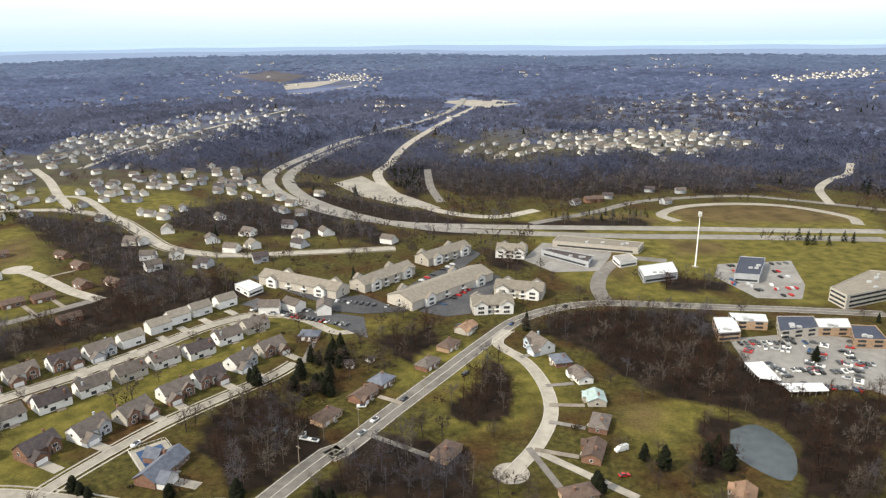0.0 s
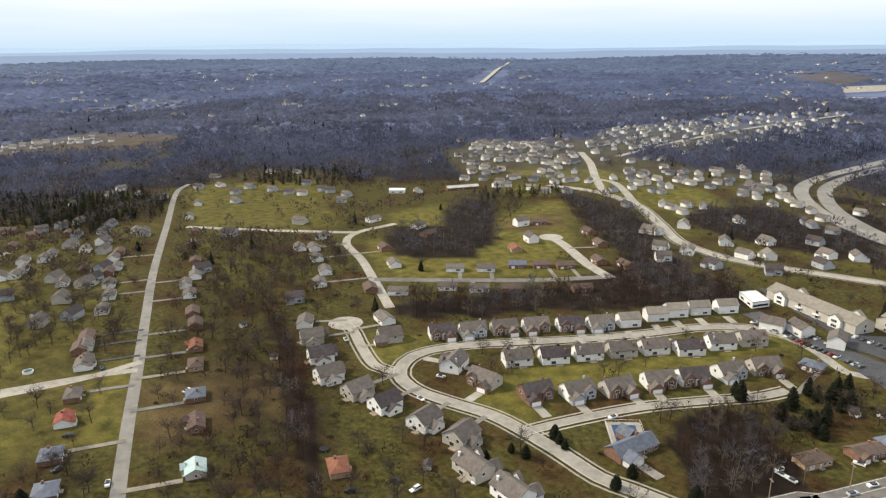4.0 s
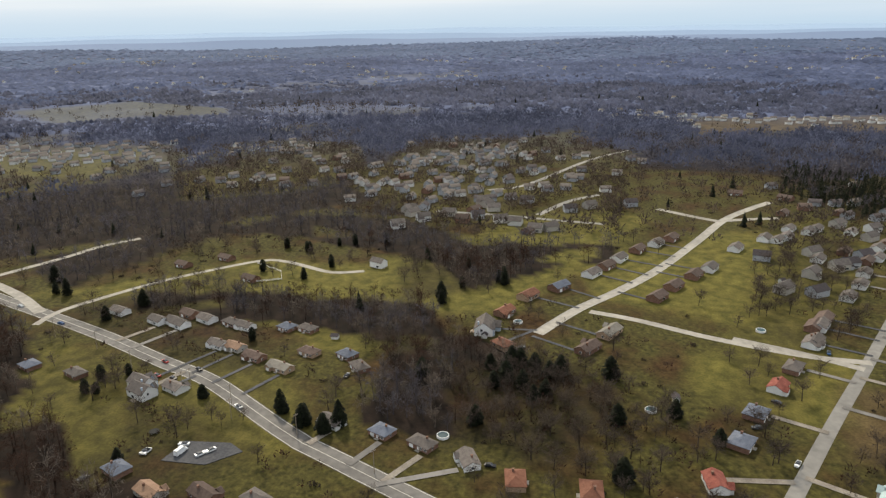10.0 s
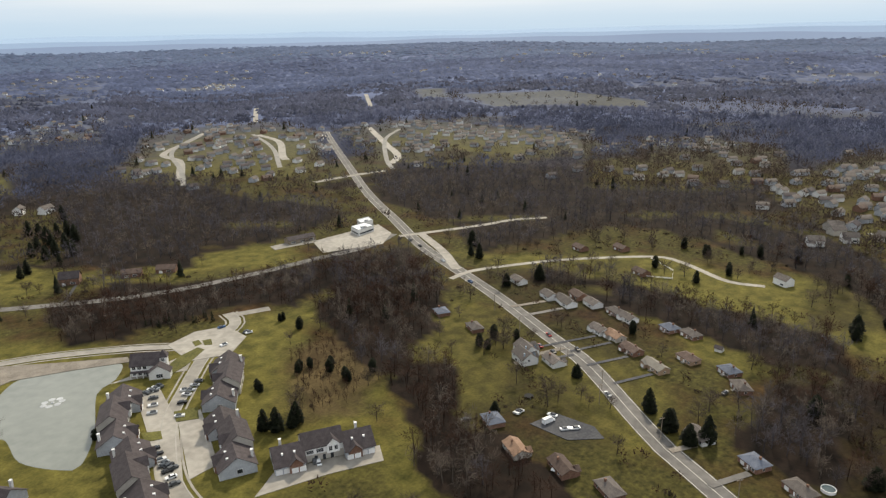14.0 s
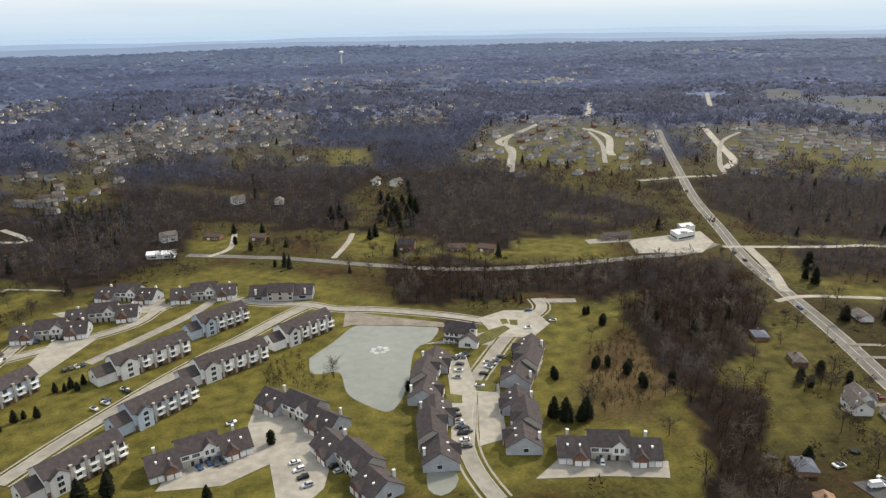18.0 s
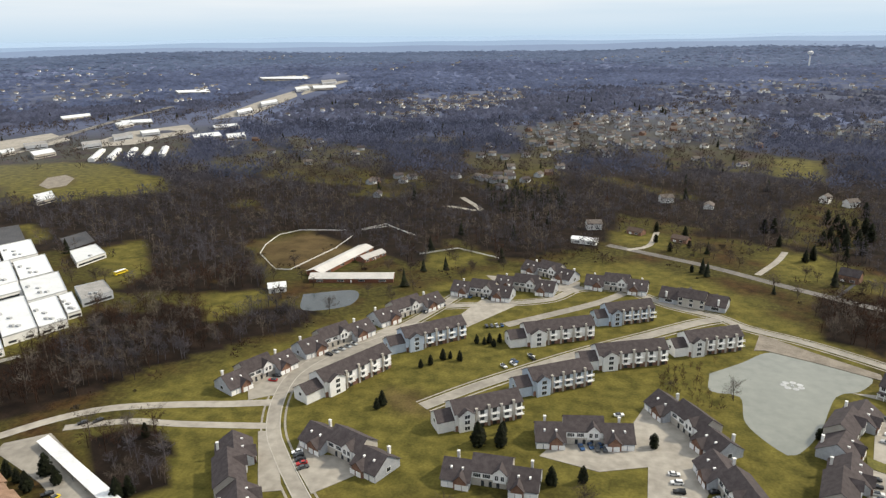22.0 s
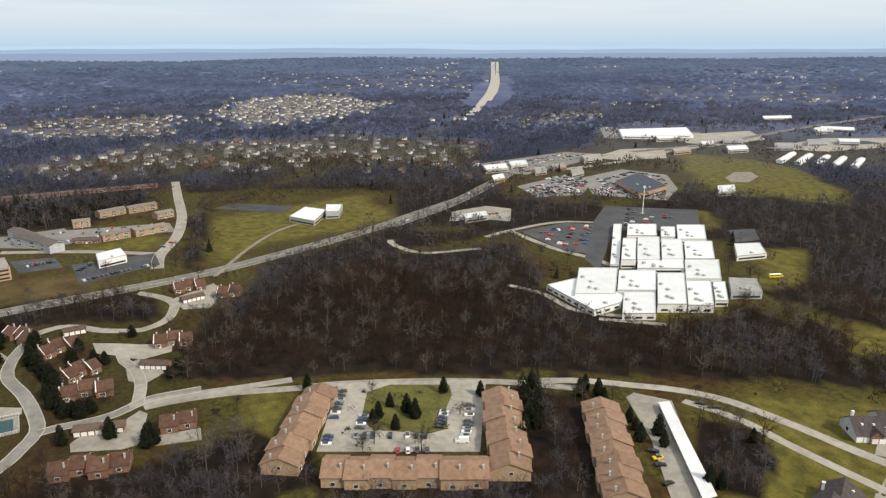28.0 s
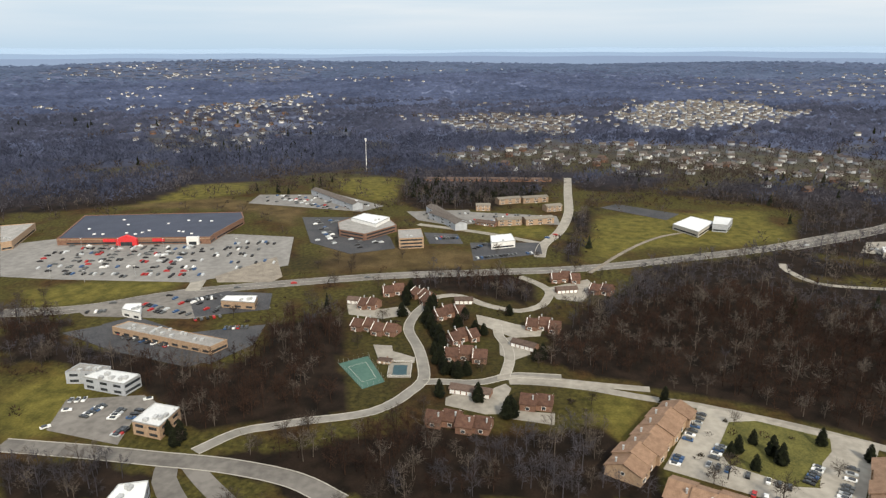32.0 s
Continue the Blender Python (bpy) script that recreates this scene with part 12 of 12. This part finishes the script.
def pool(x, y, deg, w, d, material, words, deck=3.0):
    e = thing("swimming_pool", at(x, y, deg), words, "swimming pool")
    s = Shape()
    for a in ((-w - deck, w + deck, -d - deck, -d), (-w - deck, w + deck, d, d + deck), (-w - deck, -w, -d, d), (w, w + deck, -d, d)):
        s.box(*a, -0.05, 0.3)
    s.make("deck", CONCRETE, e)
    Shape().box(-w, w, -d, d, -0.05, 0.18).make("pool_cover", material, e)
    f = Shape()
    for i in range(11):
        for sx, sy in ((-1, 0), (1, 0), (0, -1), (0, 1)):
            q = -1 + 2 * i / 10
            px, py = (sx * (w + deck), q * (d + deck)) if sx else (q * (w + deck), sy * (d + deck))
            f.box(px - 0.03, px + 0.03, py - 0.03, py + 0.03, 0.3, 1.5)
    for sy in (-1, 1):
        f.box(-w - deck, w + deck, sy * (d + deck) - 0.04, sy * (d + deck) + 0.04, 1.5, 1.6)
        f.box(sy * (w + deck) - 0.04, sy * (w + deck) + 0.04, -d - deck, d + deck, 1.5, 1.6)
    f.make("fence", TRIM, e)
    KEEP_CLEAR.append((x, y, max(w, d) + deck + 3))


def tennis_court(poly):
    cx, cy = sum(p[0] for p in poly) / 4, sum(p[1] for p in poly) / 4
    e = thing("tennis_court", at(cx, cy), "green tennis court with a tall wire fence", "tennis court")
    o = [(x - cx, y - cy) for x, y in poly]
    Shape().prism(o, -0.1, 0.12).make("surface", COURT, e)
    v = [Vector(p) for p in o]
    s, l = Shape(), Shape()
    for a, b in zip(v, v[1:] + v[:1]):
        k = int((b - a).length / 3)
        for i in range(k):
            p = a + (b - a) * i / k
            s.box(p.x - 0.03, p.x + 0.03, p.y - 0.03, p.y + 0.03, 0, 2.6)
        a2, b2 = a * 0.6, b * 0.6
        u = (b2 - a2).normalized() * 0.08
        w = Vector((-u.y, u.x))
        l.prism([tuple(a2 + w), tuple(a2 - w), tuple(b2 - w), tuple(b2 + w)], 0.11, 0.13)
    s.make("fence", STEEL, e)
    l.make("court_lines", PAINT, e)
    KEEP_CLEAR.append((cx, cy, 22.0))


def rail_fence(pts, label="white rail fence along a paddock", material=None):
    """Posts with two rails along a line of points."""
    cx, cy = pts[0]
    e = thing("fence", at(cx, cy), label, "fence")
    rails = [Shape() for _ in range(3)]
    for (x0, y0), (x1, y1) in zip(pts, pts[1:]):
        a, b = Vector((x0 - cx, y0 - cy)), Vector((x1 - cx, y1 - cy))
        k = max(1, int((b - a).length / 6))
        for i in range(k):
            p = a + (b - a) * i / k
            Shape().box(p.x - 0.1, p.x + 0.1, p.y - 0.1, p.y + 0.1, -0.1, 1.4).make("post", material or TRIM, e)
        u = (b - a).normalized() * 0.06
        w = Vector((-u.y, u.x))
        for r, z in zip(rails, (0.5, 0.9, 1.25)):
            r.prism([tuple(a + w), tuple(a - w), tuple(b - w), tuple(b + w)], z, z + 0.16)
    for r in rails:
        r.make("rail", material or TRIM, e)


def garden_shed(m):
    e = thing("garden_shed", m, "small white garden shed with a dark roof", "shed", "garden sheds")
    gable(e, -2, 2, -1.5, 1.5, -0.1, 2.1, 3.1, WHITE_SIDING, ROOF_DARK)
    door(e, 0, -1.5, 0, 1.4, 1.8, TIMBER)
    return e


def round_pool(m):
    """A garden pool standing above ground, its cover dark."""
    e = thing("above_ground_pool", m, "round above-ground garden pool with a white rim", "pool", "garden pools")
    n = 24
    ring = [(math.cos(2 * math.pi * i / n), math.sin(2 * math.pi * i / n)) for i in range(n)]
    s = Shape().add([(c * r, q * r, z) for r, z in ((2.7, 0), (2.7, 1.2), (2.45, 1.2), (2.45, 0.9)) for c, q in ring], [(k * n + i, k * n + (i + 1) % n, (k + 1) * n + (i + 1) % n, (k + 1) * n + i) for k in range(3) for i in range(n)])
    s.make("wall", TRIM, e)
    Shape().add([(c * 2.45, q * 2.45, 0.95) for c, q in ring], [tuple(range(n))]).make("cover", POOL_TEAL, e)
    return e


def trampoline(m):
    e = thing("trampoline", m, "round black trampoline on steel legs", "trampoline")
    Shape().tube(0, 0, 0.8, 0.9, 2.2, 2.2, 20).make("mat", TYRE, e)
    for i in range(6):
        a = math.pi * i / 3
        Shape().box(2.1 * math.cos(a) - 0.05, 2.1 * math.cos(a) + 0.05, 2.1 * math.sin(a) - 0.05, 2.1 * math.sin(a) + 0.05, -0.05, 0.82).make("leg", STEEL, e)
    return e


def garden(kind, spots):
    for x, y in spots:
        placed(kind, {"shed": garden_shed, "pool": round_pool, "trampoline": trampoline}[kind], at(x, y, (x * 31 + y * 17) % 360))
        KEEP_CLEAR.append((x, y, 3.0))


def school_bus(x, y, deg):
    e = thing("school_bus", at(x, y, deg, 0.12), "yellow school bus parked beside the school", "bus")
    s = Shape()
    s.v, s.f = [], []
    s.box(-5.5, 3.9, -1.2, 1.2, 0.5, 2.9).box(3.9, 5.4, -1.05, 1.05, 0.5, 1.7)
    s.make("body", CAR_COATS[6][1], e)
    Shape().box(-5.4, 3.8, -1.1, 1.1, 2.9, 3.0).make("roof", TRIM, e)
    for sy in (-1, 1):
        for i in range(9):
            Shape().box(-5.1 + i, -4.3 + i, sy * 1.2 - 0.03, sy * 1.2 + 0.03, 1.75, 2.5).make("window", GLASS, e)
        for x_ in (-3.6, 4.0):
            Shape().box(x_ - 0.45, x_ + 0.45, sy * 1.1 - 0.12, sy * 1.1 + 0.12, 0.0, 0.9).make("wheel", TYRE, e)
    Shape().box(3.88, 3.94, -1.0, 1.0, 1.8, 2.6).make("windscreen", GLASS, e)


carport([(159.7, 341.2), (169.9, 342.4), (170.2, 320.3), (160, 322.9)])
carport([(167.6, 317.8), (188.6, 317.5), (188.4, 309.1), (168.7, 308.4)])
carport([(236.5, -216), (235.2, -221.6), (169.4, -187.9), (169.8, -181.3)])
school_bus(356.2, -426.4, -104)
garden("pool", [(-260.3, -49.8), (-295.6, 40), (-387.7, -27.4), (-394.7, 110)])
garden("trampoline", [(-215.4, 165.4), (-244.2, -176)])
garden("shed", [(-172.8, 184.8), (-51.6, 347.8), (-481, 143.4), (-362, 221.6), (-308.5, 206.3), (-350.6, -128.5), (-307.4, 52.4), (-50.3, 345), (-40.3, 351.7), (-347.2, -24.5), (-364.7, -44.5)])
poles([(-59.5, 251.4), (-38.6, 281.8), (-9.5, 313), (21.4, 350.6), (42.1, 388.9)], 144)
poles([(-260, -147.4), (-251.5, -112.6), (-230.6, -72.1), (-280.8, -183.1)], -30)
poles([(-272.9, -153.7), (-284.4, -180.8), (-299.4, -223.1), (-318.1, -256.6), (-329.9, -292.1)], -22)
poles([(611.4, -207), (651.2, -288.8), (710.6, -365)], 32)
lamps([(543.4, 390), (547.3, 358.1), (552.2, 319), (556.2, 287.2), (560.3, 255.4), (461, 360.2), (475.6, 300.2), (458.2, 330.6), (467.9, 253.1)])
lamps([(169.7, 348), (194, 347.6), (214.4, 340.3), (188.5, 362.2)])
mast(193.6, 514.4, 43.2, "tall pale telephone mast with aerials", 0.6)
mast(967.9, 238.2, 45.6, "tall pale slender radio mast", 0.55)
mast(562.8, -469.8, 28.8, "white flagpole in the school car park", 0.5)
water_tower(-678, -2988, 57.6)
water([(-52.1, -350.2), (-69.6, -366.6), (-86.9, -383.5), (-106.2, -376.7), (-130.2, -363.6), (-120.6, -345.7), (-108.1, -337.6), (-92.4, -301.4), (-78.8, -281), (-71.9, -283.8), (-62.5, -302.9), (-63.4, -327.7), (-50.4, -331)], POND, "pale still pond beside the condominiums")
water([(-76.9, -229.2), (-87.8, -225), (-83.8, -215.8), (-76.8, -213.2), (-73.6, -218.9)], POND, "small pale pond beside the drive")
water([(127.6, 278.3), (141.7, 283), (148.7, 265.2), (141.2, 244.8), (132.7, 241.2), (122, 259.2)], DARK_POND, "dark pond ringed with reeds")
water([(203.4, -414.6), (171, -428.8), (164.5, -402.1), (190.4, -387.4)], DARK_POND, "small dark pond by the barn")
pool(341.7, 69.2, 7, 6.4, 3.8, POOL_TEAL, "covered swimming pool with a pale deck and fence", 2.4)
pool(-121.8, 259.6, 38, 5.4, 9.6, POOL_BLUE, "blue covered garden pool with a white deck", 2.5)
tennis_court([(357.5, 90.6), (327.5, 74.5), (317.9, 84.3), (345.6, 104.5)])
rail_fence([(276.8, -492.5), (284.5, -516.7), (287.3, -549), (275.4, -565.7), (233.6, -573.8)], "white rail fence along a paddock")
rail_fence([(276.8, -492.5), (246, -458.5), (234.5, -459.7), (222.4, -520.3), (221.8, -557.8)], "white rail fence along a paddock")
rail_fence([(219.1, -578.9), (200.4, -595.9), (168.5, -570.5)], "white rail fence along a paddock")
rail_fence([(149.5, -517.9), (123.1, -539.3), (86.4, -520.2), (81.5, -512.5)], "white rail fence along a paddock")
rail_fence([(-444.2, -228.1), (-432.8, -213.2), (-439.8, -198), (-456, -205.2), (-471.8, -230.5)], "white rail fence round a house yard")
rail_fence([(221.3, -579.4), (205.8, -602.2), (172.3, -570.6)], "white rail fence along a paddock")


def fountain(x, y):
    """A floating aerator: a low ring with a hub, flat grey discs round it for its ripples."""
    e = thing("pond_fountain", at(x, y, 0, 0.0), "floating fountain ring in the pale pond", "fountain")
    Shape().tube(0, 0, 0.0, 0.28, 0.9, 0.7, 12).make("float", UNIT_GREY, e)
    Shape().tube(0, 0, 0.28, 0.9, 0.14, 0.08, 8).make("nozzle", STEEL, e)
    # flat grey discs added to stand in for ripples on the water
    for i in range(7):
        a = i * 0.9
        Shape().tube(4.2 * math.cos(a), 3.4 * math.sin(a), 0.0, 0.1, 1.7, 1.5, 9).make("ice_patch", UNIT_GREY, e)


fountain(-90.3, -345.3)


# ---- distance ----
def backdrop_hills():
    """Ridges at the edge of sight, one behind another; haze is put into their pale blue, glowing colour."""
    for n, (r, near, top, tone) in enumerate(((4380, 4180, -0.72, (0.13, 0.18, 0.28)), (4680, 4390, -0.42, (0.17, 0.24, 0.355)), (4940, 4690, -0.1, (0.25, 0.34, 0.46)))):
        m = bpy.data.materials.new("hazed_ridge")
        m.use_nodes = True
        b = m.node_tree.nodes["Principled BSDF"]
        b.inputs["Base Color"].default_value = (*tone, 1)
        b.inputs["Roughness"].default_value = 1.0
        # glow added to the ridge colour for the brightness of haze
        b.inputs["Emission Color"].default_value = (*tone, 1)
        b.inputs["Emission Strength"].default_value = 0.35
        v, f = [], []
        k = 360
        for i in range(k):
            a = 2 * math.pi * i / k
            e = top + 0.16 * (math.sin(a * 7 + n) + 0.6 * math.sin(a * 17 + 2 * n) + 0.35 * math.sin(a * 41)) * 0.38
            x, y = -math.sin(a) * r, math.cos(a) * r
            v += [(x, y, lift(x, y) - 12), (x, y, max(lift(x, y) + 1, 168 + r * math.tan(radians(e)))), (x * near / r, y * near / r, lift(x * near / r, y * near / r) + (4 if n else -2))]
        for i in range(k):
            j = (i + 1) % k
            f += [(3 * i, 3 * j, 3 * j + 1, 3 * i + 1), (3 * i + 2, 3 * j + 2, 3 * j + 1, 3 * i + 1)]
        tagged(link("backdrop", v, f, m), "distant ridge backdrop with haze put into its pale blue glow", "hills", kind="structure")


build_woods()
backdrop_hills()
